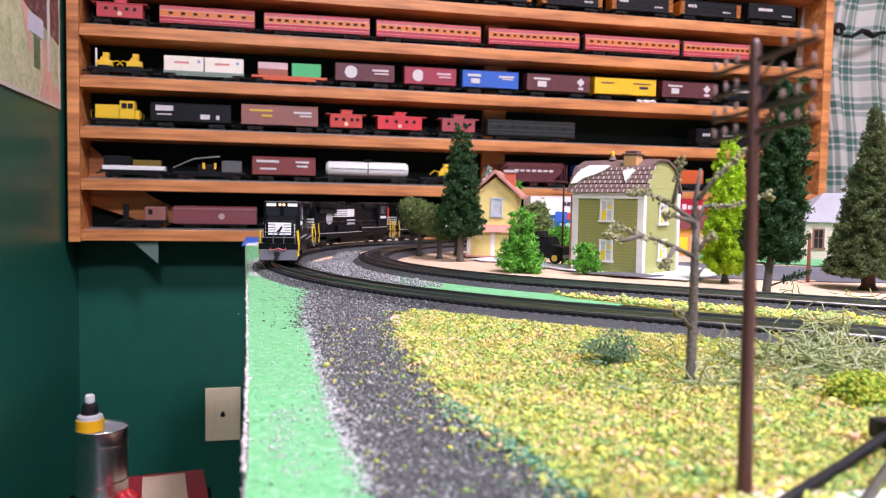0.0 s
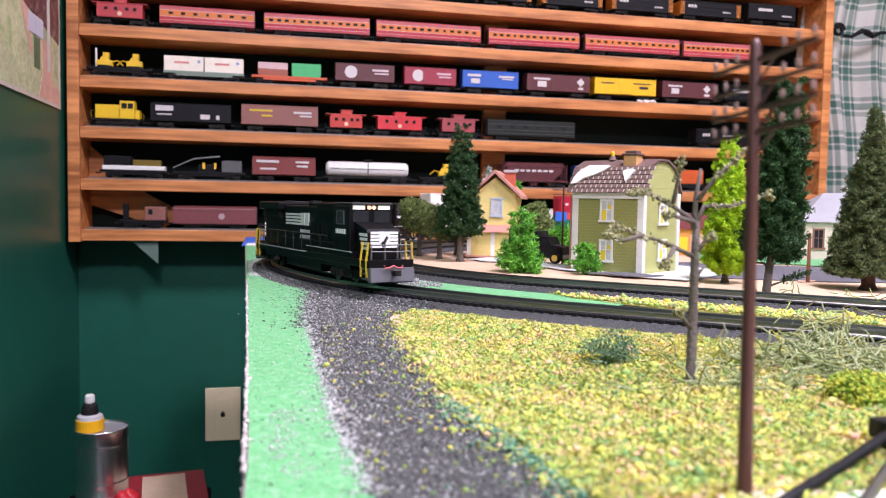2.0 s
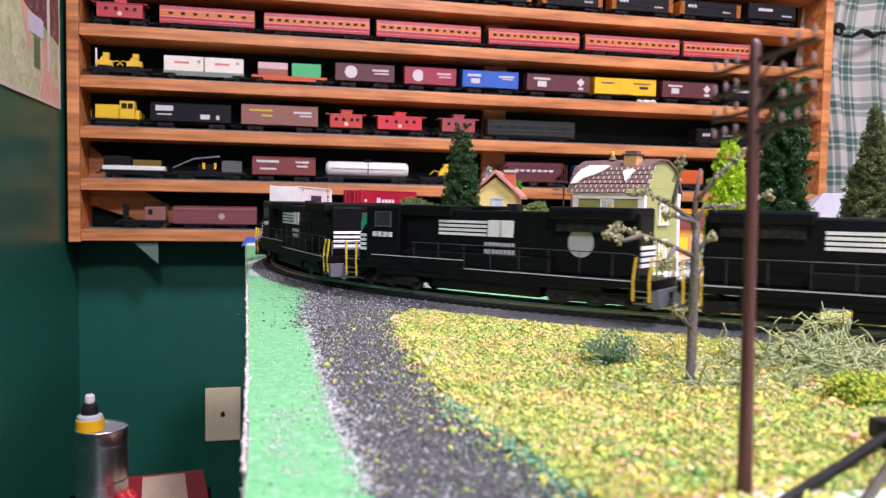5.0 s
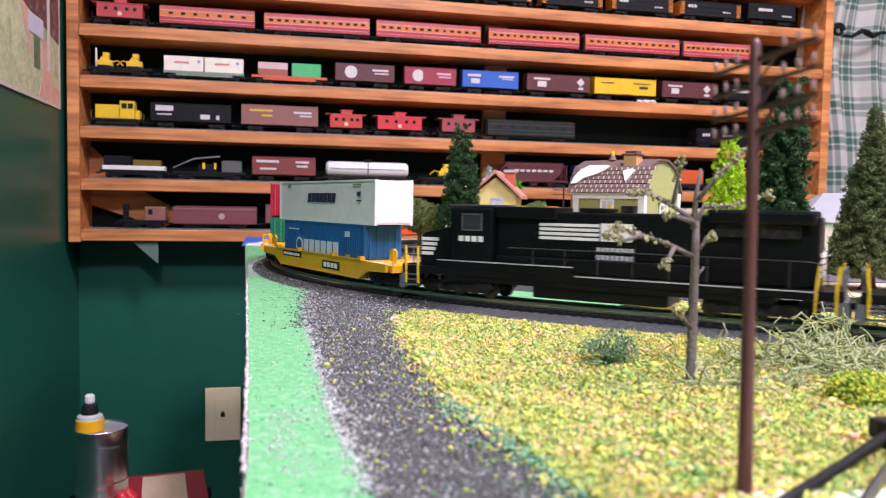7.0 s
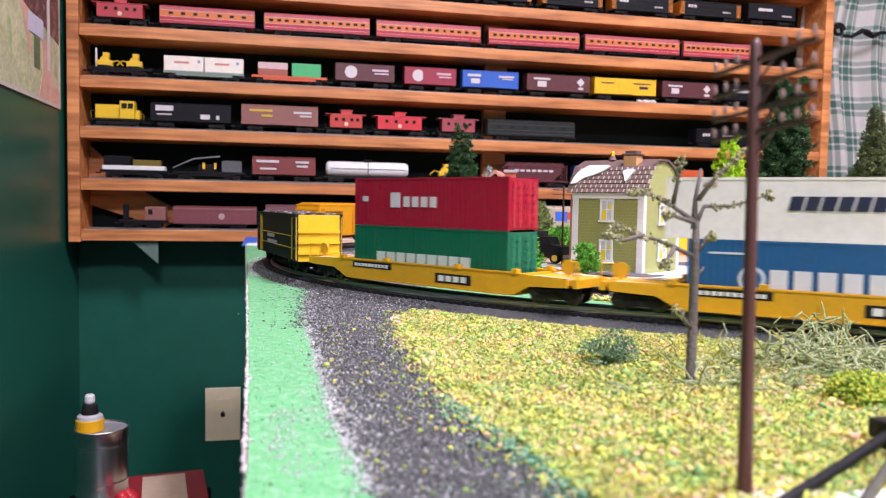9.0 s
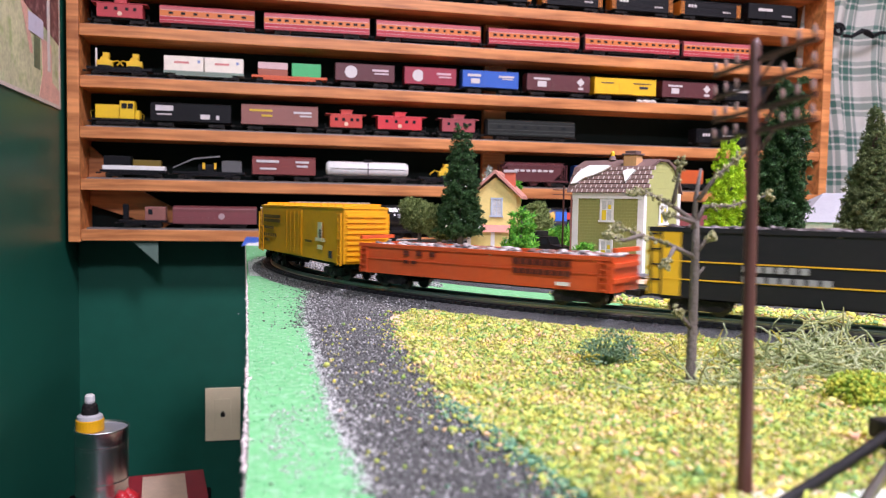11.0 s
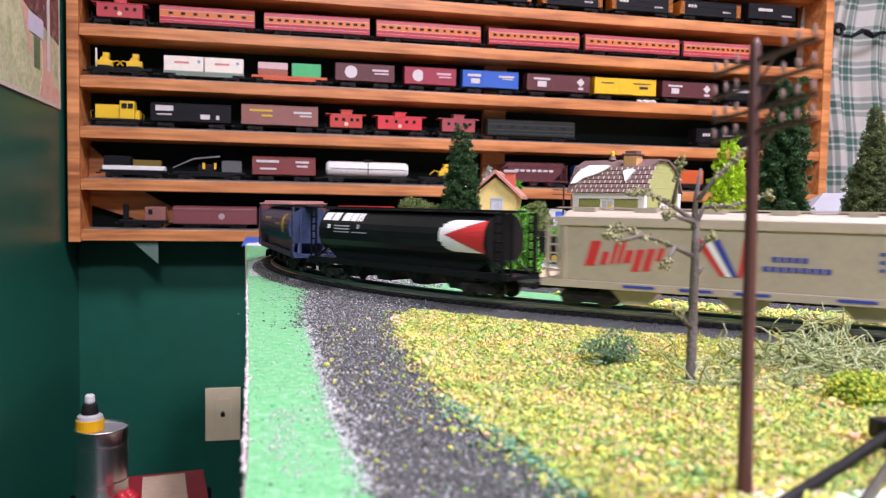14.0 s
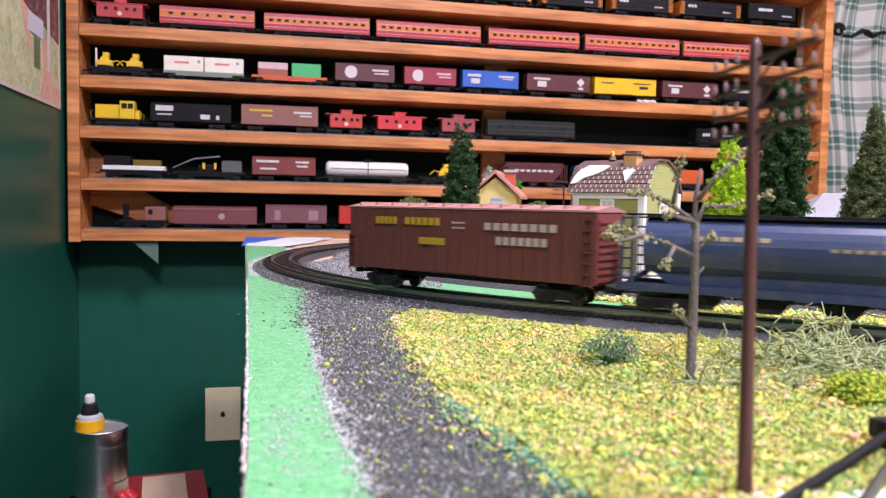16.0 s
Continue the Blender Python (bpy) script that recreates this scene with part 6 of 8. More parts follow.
def hopper(name, label, m, L, col, group="shelf trains", bars=(), fine=False, W=0.034, trimc=None):
    """A ribbed covered hopper with sloping ends and bottom chutes."""
    t = start_car(name, label, m, group, "model hopper car")
    h = L / 2
    bm = bmesh.new()
    if fine:
        prism(bm, [(-h + 0.012, 0.046), (h - 0.013, 0.046), (h - 0.015, 0.034), (h - 0.034, 0.0135), (-h + 0.034, 0.0135), (-h + 0.014, 0.034)], -W / 2 + 0.0024, W / 2 - 0.0024, axis=1)
        for s in (-1, 1):
            ya, yb = sorted((s * (W / 2 - 0.0012), s * (W / 2 - 0.0022)))
            part("side_sheet", B((-h + 0.010, h - 0.013, ya, yb, 0.0146, 0.0424)), col, t)
    else:
        prism(bm, [(-h + 0.014, 0.046), (h - 0.014, 0.046), (h - 0.016, 0.030), (h - 0.034, 0.0135), (-h + 0.034, 0.0135), (-h + 0.016, 0.030)], -W / 2 + 0.0012, W / 2 - 0.0012, axis=1)
    part("body", bm, col, t)
    part("side_plate", B((-h + 0.008, h - 0.008, -W / 2, W / 2, 0.0425, 0.0472), bevel=0.0005), trimc or col, t)
    part("side_sill", B((-h, h, -W / 2, W / 2, 0.0108, 0.0145), bevel=0.0003), trimc or col, t)
    bm = bmesh.new()
    prism(bm, [(-W / 2 + 0.001, 0.0473), (-W / 2 + 0.004, 0.0495), (0, 0.0508), (W / 2 - 0.004, 0.0495), (W / 2 - 0.001, 0.0473)], -h + 0.012, h - 0.012)
    rf = part("roof", bm, trimc or col, t)
    part("roof_walk", B((-h + 0.004, h - 0.004, -0.0038, 0.0038, 0.0512, 0.0520)), trimc or col, rf)
    for x in [(-h + 0.022) + (L - 0.044) * k / 5 for k in range(6)]:
        for sy in (-1, 1):
            part("hatch", B((x - 0.006, x + 0.006, sy * 0.0095 - 0.0035, sy * 0.0095 + 0.0035, 0.0490, 0.0520)), trimc or col, rf)
    for k in (-0.5, 0.0, 0.5):
        x = k * L * 0.52
        bm = bmesh.new()
        prism(bm, [(x - 0.016, 0.0135), (x + 0.016, 0.0135), (x + 0.006, 0.0035), (x - 0.006, 0.0035)], -0.011, 0.011, axis=1)
        part("chute", bm, col, t)
    for s in (-1, 1):
        y = s * (W / 2 - 0.0006)
        if not bars:
            part("side_ribs", B(*[(x - 0.0005, x + 0.0005, y - 0.0006, y + 0.0006, 0.0145, 0.0425) for x in [-h + 0.03 + (L - 0.06) * k / 11 for k in range(12)]]), col, t)
        for e in (-1, 1):
            ladder(t, e * (h - 0.006) - 0.003, y, 0.0145, 0.046, trimc or col, 8, 0.006, 0.00045)
            part("end_post", B((e * (h - 0.004) - 0.0008, e * (h - 0.004) + 0.0008, y - 0.0006, y + 0.0006, 0.0145, 0.0425), (e * (h - 0.013) - 0.0006, e * (h - 0.013) + 0.0006, y - 0.0006, y + 0.0006, 0.0145, 0.0425)), trimc or col, t)
    part("underframe", B((-h + 0.002, h - 0.002, -0.005, 0.005, 0.0088, 0.0107)), DULL_BLACK, t)
    couplers(t, h)
    for rects, mm, nm in bars:
        marks(t, rects, W / 2 - 0.0012, mm, nm)
    return t, bogies(t, h - 0.024)


def round_hopper(name, label, m, L, col, logos, W=0.0345):
    """A covered hopper with rounded, tubular sides."""
    t = start_car(name, label, m, "passing train", "model hopper car")
    h = L / 2
    n = 20
    prof = []
    for k in range(n + 1):
        a = -0.25 * math.pi + 1.5 * math.pi * k / n
        prof.append((W / 2 * math.cos(a), 0.0335 + 0.0165 * math.sin(a)))
    prof = [(y, min(z, 0.0488)) for y, z in prof]
    bm = bmesh.new()
    prism(bm, prof, -h + 0.014, h - 0.014)
    body = part("body", bm, col, t, smooth=False)
    bm = bmesh.new()
    prism(bm, [(-h + 0.0145, 0.024), (h - 0.0145, 0.024), (h - 0.03, 0.0125), (-h + 0.03, 0.0125)], -0.011, 0.011, axis=1)
    part("belly", bm, col, t)
    part("roof_walk", B((-h + 0.002, h - 0.002, -0.0045, 0.0045, 0.0497, 0.0508), (-h + 0.014, h - 0.014, -0.011, 0.011, 0.0489, 0.0496)), DULL_BLACK, t, "dark running board")
    part("side_sill", B((-h, h, -W / 2 + 0.002, -W / 2 + 0.0045, 0.0115, 0.0155), (-h, h, W / 2 - 0.0045, W / 2 - 0.002, 0.0115, 0.0155)), col, t)
    for xa in (-h, h - 0.016):
        part("end_deck", B((xa, xa + 0.016, -W / 2 + 0.0046, W / 2 - 0.0046, 0.0118, 0.0138)), col, t)
    for k in (-0.75, -0.25, 0.25, 0.75):
        x = k * (h - 0.026)
        bm = bmesh.new()
        prism(bm, [(x - 0.013, 0.0125), (x + 0.013, 0.0125), (x + 0.0055, 0.0038), (x - 0.0055, 0.0038)], -0.010, 0.010, axis=1)
        part("chute", bm, DULL_BLACK, t)
    for e in (-1, 1):
        for s in (-1, 1):
            ladder(t, e * (h - 0.006) - 0.0028, s * (W / 2 - 0.002), 0.0125, 0.0485, col, 8, 0.0056, 0.0005)
            ladder(t, e * (h - 0.0015) - 0.0028 + 0.0028, s * (W / 2 - 0.007), 0.0138, 0.0485, col, 8, 0.0006, 0.0005)
        bm = bmesh.new()
        for s in (-1, 1):
            tube(bm, [(e * (h - 0.014), s * 0.009, 0.022), (e * (h - 0.001), s * 0.012, 0.0125)], 0.0008, 6)
        part("end_brace", bm, col, t)
    for s in (-1, 1):
        for x0, x1, a0, a1, mm, nm in logos:
            bm = bmesh.new()
            k = 6
            pts = []
            for i in range(k + 1):
                a = radians(a0 + (a1 - a0) * i / k)
                pts.append((-s * 0, s * (W / 2 + 0.00025) * math.cos(a), 0.0335 + 0.01675 * math.sin(a)))
            xa, xb = (x0, x1) if s < 0 else (-x1, -x0)
            for (q0, q1) in zip(pts, pts[1:]):
                bm.faces.new([bm.verts.new(p) for p in ((xa, q0[1], q0[2]), (xb, q0[1], q0[2]), (xb, q1[1], q1[2]), (xa, q1[1], q1[2]))])
            bmesh.ops.remove_doubles(bm, verts=bm.verts[:], dist=1e-6)
            bmesh.ops.solidify(bm, geom=bm.faces[:], thickness=0.0002)
            part(nm, bm, mm, t)
    couplers(t, h)
    return t, bogies(t, h - 0.024)


def gondola(name, label, m, L, col, load_mat, bars=(), H=0.037, W=0.0335, endc=None, cornerc=None, group="passing train"):
    t = start_car(name, label, m, group, "model gondola")
    h = L / 2
    z0 = 0.0105
    part("floor", B((-h + 0.001, h - 0.001, -W / 2 + 0.001, W / 2 - 0.001, z0, z0 + 0.002)), col, t)
    for s in (-1, 1):
        y0, y1 = (W / 2 - 0.0012, W / 2) if s > 0 else (-W / 2, -W / 2 + 0.0012)
        sd = part("side", B((-h, h, y0, y1, z0 - 0.001, H)), col, t)
        yy = s * W / 2
        part("top_rail", B((-h, h, yy - 0.0010, yy + 0.0010, H - 0.0018, H + 0.0004)), col, sd)
        if cornerc:
            for e in (-1, 1):
                part("corner_panel", B((min(e * h, e * (h - (0.009 if group == "shelf trains" else 0.016))), max(e * h, e * (h - (0.009 if group == "shelf trains" else 0.016))), min(yy, yy + s * 0.0005), max(yy, yy + s * 0.0005), z0, H - 0.0018)), cornerc, sd, "yellow corner panel")
        for z in (z0 + 0.008, z0 + 0.017):
            part("side_line", B((-h + 0.001, h - 0.001, min(yy, yy + s * 0.0008), max(yy, yy + s * 0.0008), z, z + 0.0006)), col if group == "shelf trains" else (cornerc or col), sd)
    for e in (-1, 1):
        xa, xb = min(e * h, e * (h - 0.0012)), max(e * h, e * (h - 0.0012))
        en = part("end", B((xa, xb, -W / 2 + 0.0012, W / 2 - 0.0012, z0 - 0.001, H)), endc or col, t)
        part("end_ribs", B(*[(e * h - 0.0012, e * h + 0.0012, -W / 2 + 0.001, W / 2 - 0.001, z, z + 0.0022) for z in (z0 + 0.004, z0 + 0.012, z0 + 0.020)]), endc or col, en)
        for s in (-1, 1):
            ladder(t, e * (h - 0.0045) - 0.0028, s * (W / 2 + 0.0010), z0, H - 0.003, col, 5, 0.005)
    rs = np.random.RandomState(77)
    pts = np.stack([rs.uniform(-h + 0.006, h - 0.006, 420), rs.uniform(-W / 2 + 0.003, W / 2 - 0.003, 420), rs.uniform(H - 0.005, H + 0.0005, 420)], -1)
    ld = part("load", clumps("load", pts, 0.0026, load_mat, ICO, 0.5, 0.6, 9), None, t, "heaped scrap load")
    part("load_bed", B((-h + 0.002, h - 0.002, -W / 2 + 0.0014, W / 2 - 0.0014, z0 + 0.0021, H - 0.005)), load_mat, t)
    part("underframe", B((-h + 0.004, h - 0.004, -0.006, 0.006, 0.0075, z0 - 0.0001)), DULL_BLACK, t)
    couplers(t, h)
    for rects, mm, nm in bars:
        marks(t, rects, W / 2 + 0.0009, mm, nm)
    return t, bogies(t, h - 0.024)


def wellcar(m, L, col, marksm):
    t = start_car("well_car", "yellow double-stack well car with black lettering panels", m, "passing train", "model well car")
    h = L / 2
    w = 0.074
    for s in (-1, 1):
        y0, y1 = (0.0155, 0.0172) if s > 0 else (-0.0172, -0.0155)
        bm = bmesh.new()
        prism(bm, [(-h + 0.006, 0.0155), (-h + 0.006, 0.0105), (-h + 0.030, 0.0095), (-h + 0.042, 0.0035), (h - 0.042, 0.0035), (h - 0.030, 0.0095), (h - 0.006, 0.0105), (h - 0.006, 0.0155), (h - 0.030, 0.0158), (h - 0.036, 0.0164), (-h + 0.036, 0.0164), (-h + 0.030, 0.0158)], y0, y1, axis=1)
        sd = part("side_sill", bm, col, t, "yellow side sill")
        yy = s * 0.0172
        part("flange", B((-h + 0.036, h - 0.036, yy - 0.0007, yy + 0.0012, 0.0157, 0.0167), (-h + 0.044, h - 0.044, yy - 0.0007, yy + 0.0012, 0.0035, 0.0044)), col, sd)
        part("lettering_panel", B((-0.014 - s * 0.026, 0.014 - s * 0.026, min(yy, yy + s * 0.0003), max(yy, yy + s * 0.0003), 0.0064, 0.0122)), DULL_BLACK, sd, "black panel")
        part("lettering", B(*[(x0, x1, min(yy, yy + s * 0.0005), max(yy, yy + s * 0.0005), z0, z1) for x0, x1, z0, z1 in word(-0.011 - s * 0.026, 0.0076, 0.023, 0.0034, 4)]), marksm, sd)
        e0 = -0.062 if s < 0 else 0.030
        part("lettering_panel", B((e0, e0 + 0.036, min(yy, yy + s * 0.0003), max(yy, yy + s * 0.0003), 0.0110, 0.0150)), DULL_BLACK, sd, "black panel")
        part("lettering", B(*[(x0, x1, min(yy, yy + s * 0.0005), max(yy, yy + s * 0.0005), z0, z1) for x0, x1, z0, z1 in word(e0 + 0.002, 0.0119, 0.032, 0.0020, 10)]), marksm, sd)
        for x in (-w + 0.002, -0.03, 0.03, w - 0.002):
            part("bracket", B((x - 0.002, x + 0.002, yy - 0.0016, yy + 0.0016, 0.0160, 0.0186)), col, sd)
    part("well_floor", B((-h + 0.040, h - 0.040, -0.0154, 0.0154, 0.0036, 0.0048)), col, t)
    for e in (-1, 1):
        xa, xb = sorted((e * (h - 0.036), e * (h - 0.004)))
        dk = part("end_deck", B((xa, xb, -0.0150, 0.0150, 0.0118, 0.0148), bevel=0.0006), col, t, "yellow end deck")
        for ya in (-0.0168, 0.0100):
            part("walkway", B((xa + 0.004, xb - 0.002, ya, ya + 0.0068, 0.0147, 0.0154)), paint(0.66, 0.58, 0.48, 0.7), dk, "pale walkway")
        part("bulkhead", B((e * (h - 0.038) - 0.0012, e * (h - 0.038) + 0.0012, -0.0150, 0.0150, 0.0049, 0.0158)), col, t)
        part("end_beam", B((e * (h - 0.002) - 0.0015, e * (h - 0.002) + 0.0015, -0.0155, 0.0155, 0.0105, 0.0150)), col, t)
        bm = bmesh.new()
        tube(bm, [(e * (h - 0.001), -0.0145, 0.0150), (e * (h - 0.001), -0.0145, 0.0245), (e * (h - 0.006), -0.0100, 0.0245), (e * (h - 0.006), -0.0100, 0.0160)], 0.0006, 6)
        part("grab_rail", bm, col, t)
        bm = bmesh.new()
        tube(bm, [(e * (h - 0.010), -0.010, 0.021), (e * (h - 0.010), -0.0085, 0.021)], 0.0042, 14)
        tube(bm, [(e * (h - 0.010), -0.0092, 0.016), (e * (h - 0.010), -0.0092, 0.021)], 0.0008, 6)
        part("brake_wheel", bm, col, t)
    couplers(t, h)
    return t, bogies(t, h - 0.020)


def container(name, label, L, H, col, bars, doors, smooth_side=False):
    t = thing(name, label, "model container", pose(0, 0, 0), "containers on the train")
    h, W = L / 2, 0.0285
    part("body", B((-h + 0.0005, h - 0.0005, -W / 2 + 0.0006, W / 2 - 0.0006, 0.0006, H - 0.0006)), col, t)
    fr = []
    for sx in (-1, 1):
        for sy in (-1, 1):
            fr.append((sx * (h - 0.0009) - 0.0009, sx * (h - 0.0009) + 0.0009, sy * (W / 2 - 0.0009) - 0.0009, sy * (W / 2 - 0.0009) + 0.0009, 0, H))
    for sy in (-1, 1):
        y = sy * (W / 2 - 0.0006)
        fr += [(-h + 0.0018, h - 0.0018, y - 0.0006, y + 0.0006, 0, 0.0016), (-h + 0.0018, h - 0.0018, y - 0.0006, y + 0.0006, H - 0.0013, H)]
    part("frame", B(*fr), col, t, "corner posts and rails")
    if not smooth_side:
        for sy in (-1, 1):
            y = sy * (W / 2 - 0.0005)
            part("side_corrugation", B(*[(x, x + 0.0016, y - 0.0003, y + 0.0003, 0.0018, H - 0.0015) for x in [-h + 0.004 + k * 0.0034 for k in range(int((L - 0.008) / 0.0034))]]), col, t)
    for sx in (-1, 1):
        x = sx * h
        if doors:
            dr = part("door", B((min(x, x - sx * 0.0006), max(x, x - sx * 0.0006), -W / 2 + 0.002, -0.0003, 0.0018, H - 0.0018), (min(x, x - sx * 0.0006), max(x, x - sx * 0.0006), 0.0003, W / 2 - 0.002, 0.0018, H - 0.0018)), col, t)
            part("door_ribs", B(*[(min(x, x + sx * 0.0005), max(x, x + sx * 0.0005), y0, y0 + 0.0100, 0.004 + k * 0.0042, 0.0058 + k * 0.0042) for k in range(6) for y0 in (-W / 2 + 0.003, 0.0013)]), col, dr)
            for y in (-0.010, -0.0045, 0.0045, 0.010):
                part("door_bar", B((min(x, x + sx * 0.0010), max(x, x + sx * 0.0010), y - 0.0004, y + 0.0004, 0.002, H - 0.002)), doors, dr, "locking bar")
        else:
            part("end_panel", B((min(x, x - sx * 0.0004), max(x, x - sx * 0.0004), -W / 2 + 0.002, W / 2 - 0.002, 0.0018, H - 0.0018)), col, t)
    for rects, mm, nm in bars:
        marks(t, rects, W / 2 - 0.0001, mm, nm)
    return t


def locomotive(label, m, nose, L=0.225, emblem=False):
    """A six-axle diesel. nose = +1: the cab leads; -1: the long hood leads."""
    t = start_car("diesel_locomotive", label, m, "passing train", "model locomotive")
    h = L / 2
    n = nose

    def bx(x0, x1, y0, y1, z0, z1):
        a, b = sorted((n * x0, n * x1))
        return (a, b, y0, y1, z0, z1)
    SIDE = paint(0.005, 0.005, 0.006, 0.36, 0.2, 0.04)
    part("frame", B(bx(-h + 0.002, h - 0.002, -0.0165, 0.0165, 0.0118, 0.0160), bevel=0.0004), SIDE, t)
    part("sill_panel", B(bx(0.010, h - 0.026, -0.0166, 0.0166, 0.0161, 0.0200), bevel=0.0003), SIDE, t, "raised side panel below the cab")
    part("walkway_edge", B(*[bx(x0, x1, y, y + 0.0006, z, z + 0.0006) for y in (-0.0172, 0.0166) for x0, x1, z in ((-h + 0.012, 0.009, 0.0152), (0.010, h - 0.026, 0.0197))]), paint(0.42, 0.42, 0.42), t, "pale sill line")
    part("lower_sill", B(bx(-h + 0.030, h - 0.030, -0.0160, 0.0160, 0.0090, 0.0117)), SIDE, t)
    hood = part("long_hood", B(bx(-h + 0.012, 0.0590, -0.0105, 0.0105, 0.0161, 0.0478), bevel=0.0012), SIDE, t)
    part("radiator", B(bx(-h + 0.014, -h + 0.062, -0.0165, 0.0165, 0.0440, 0.0505), bevel=0.0016), SIDE, hood, "overhanging radiator")
    part("radiator_slope", B(bx(-h + 0.020, -h + 0.058, -0.0135, 0.0135, 0.0380, 0.0439)), DULL_BLACK, hood)
    part("roof_box", B(bx(-0.006, 0.010, -0.0095, 0.0095, 0.0479, 0.0500), bx(0.022, 0.058, -0.0140, 0.0140, 0.0440, 0.0500), bevel=0.0008), SIDE, hood)
    part("exhaust", B(bx(-0.018, -0.011, -0.004, 0.004, 0.0479, 0.0515), bevel=0.0006), DULL_BLACK, hood)
    part("equipment_box", B(bx(-h + 0.060, 0.057, -0.0145, 0.0145, 0.0161, 0.0240), bevel=0.0008), SIDE, t)
    for x in [-h + 0.064 + k * 0.0085 for k in range(11)]:
        for s in (-1, 1):
            part("hood_door", B(bx(x, x + 0.0075, s * 0.0106 - 0.0003, s * 0.0106 + 0.0003, 0.0245, 0.0360)), SIDE, hood)
    cab = part("cab", B(bx(0.0593, 0.0860, -0.0160, 0.0160, 0.0161, 0.0492), bevel=0.0012), SIDE, t)
    part("cab_roof", B(bx(0.0585, 0.0880, -0.0150, 0.0150, 0.0493, 0.0508), bevel=0.0006), paint(0.03, 0.03, 0.033, 0.4), cab)
    for s in (-1, 1):
        part("cab_window", B(bx(0.0660, 0.0775, s * 0.0161 - 0.0003, s * 0.0161 + 0.0003, 0.0375, 0.0452)), paint(0.035, 0.035, 0.04, 0.2), cab)
        part("window_frame", B(*[bx(a, b, s * 0.0162 - 0.0005, s * 0.0162 + 0.0005, c, d) for a, b, c, d in ((0.0652, 0.0783, 0.0366, 0.0374), (0.0652, 0.0783, 0.0453, 0.0459), (0.0652, 0.0659, 0.0375, 0.0452), (0.0776, 0.0783, 0.0375, 0.0452))]), paint(0.09, 0.09, 0.095), cab, "grey window frame")
    part("windscreen", B(bx(0.0860, 0.0865, -0.0135, -0.0020, 0.0385, 0.0455), bx(0.0860, 0.0865, 0.0020, 0.0135, 0.0385, 0.0455)), GLASS_DARK, cab)
    part("number_board", B(bx(0.0860, 0.0868, -0.0135, -0.0050, 0.0464, 0.0490), bx(0.0860, 0.0868, 0.0050, 0.0135, 0.0464, 0.0490)), glow("number_board_glow", (0.85, 0.85, 0.80), 0.35), cab, "pale lit number board")
    bm = bmesh.new()
    for y in (-0.0017, 0.0017):
        tube(bm, [(n * 0.0860, y, 0.0477), (n * 0.0871, y, 0.0477)], 0.0013, 12)
    part("headlight", bm, glow("headlight_glow", (1.0, 0.55, 0.35), 0.9) if label.startswith("leading") else WHITE, cab, "small twin headlight")
    bm = bmesh.new()
    x0, x1 = n * 0.0863, n * (h - 0.012)
    prism(bm, [(x0, 0.0161), (x0, 0.0385), (x0 + n * 0.004, 0.0375), (x1 - n * 0.002, 0.0345), (x1, 0.0325), (x1, 0.0161)], -0.0120, 0.0120, axis=1)
    ns = part("nose", bm, SIDE, t)
    xe = n * (h - 0.012)
    ga = sorted((xe + n * 0.0001, xe + n * 0.0004))
    stripes = [(ga[0], ga[1], -0.0098, 0.0098, 0.0232 + k * 0.0021, 0.0248 + k * 0.0021) for k in range(5)]
    part("nose_stripes", B(*stripes), WHITE, ns, "white nose stripes")
    gb = sorted((xe + n * 0.0004, xe + n * 0.0007))
    bm = B((gb[0], gb[1], -0.0038, 0.0038, 0.0232, 0.0330))
    part("nose_panel", bm, WHITE, ns)
    gc = sorted((xe + n * 0.0007, xe + n * 0.0010))
    bm = bmesh.new()
    prism(bm, [(-0.0010, 0.0225), (0.0004, 0.0255), (0.0026, 0.0295), (0.0012, 0.0305), (-0.0004, 0.0280), (-0.0026, 0.0262)], gc[0], gc[1])
    part("nose_emblem", bm, DULL_BLACK, ns, "black emblem")
    for s in (-1, 1):
        part("side_stripes", B(*[bx(h - 0.024 + k * 0.0012, h - 0.0125, s * 0.0121 - 0.0003, s * 0.0121 + 0.0003, 0.0302 - k * 0.0027, 0.0320 - k * 0.0027) for k in range(4)]), WHITE, ns, "white side stripes")
        y = s * 0.0109
        lo = -0.052
        part("hood_stripes", B(*[bx(lo if s * n < 0 else -0.002, lo + 0.034 if s * n < 0 else 0.032, y - 0.0003, y + 0.0003, 0.0335 + k * 0.0023, 0.0350 + k * 0.0023) for k in range(4)]), WHITE, hood, "white hood stripes")
        xa = -0.0175 if s * n < 0 else -0.020
        part("lettering", B(*[bx(xa + k * 0.0090, xa + k * 0.0090 + 0.0080, y - 0.0004, y + 0.0004, 0.0335, 0.0425) for k in range(2)]), WHITE, hood, "two pale letter blocks")
        part("lettering", B(*[bx(xa - 0.001 + k * 0.0026, xa - 0.001 + k * 0.0026 + 0.0019, y - 0.0004, y + 0.0004, z, z + 0.0024) for k in range(8) for z in (0.0280, 0.0242)]), paint(0.5, 0.5, 0.5), hood)
        part("cab_number", B(*[bx(0.0645 + k * 0.0042, 0.0675 + k * 0.0042, s * 0.0163 - 0.0003, s * 0.0163 + 0.0003, 0.0308, 0.0338) for k in range(4)]), WHITE, cab)
        bm = bmesh.new()
        tube(bm, [(n * (-h + 0.010), s * 0.0162, 0.0160), (n * (-h + 0.010), s * 0.0162, 0.0275), (n * (-h + 0.016), s * 0.0162, 0.0285), (n * 0.049, s * 0.0162, 0.0285)], 0.0003, 5)
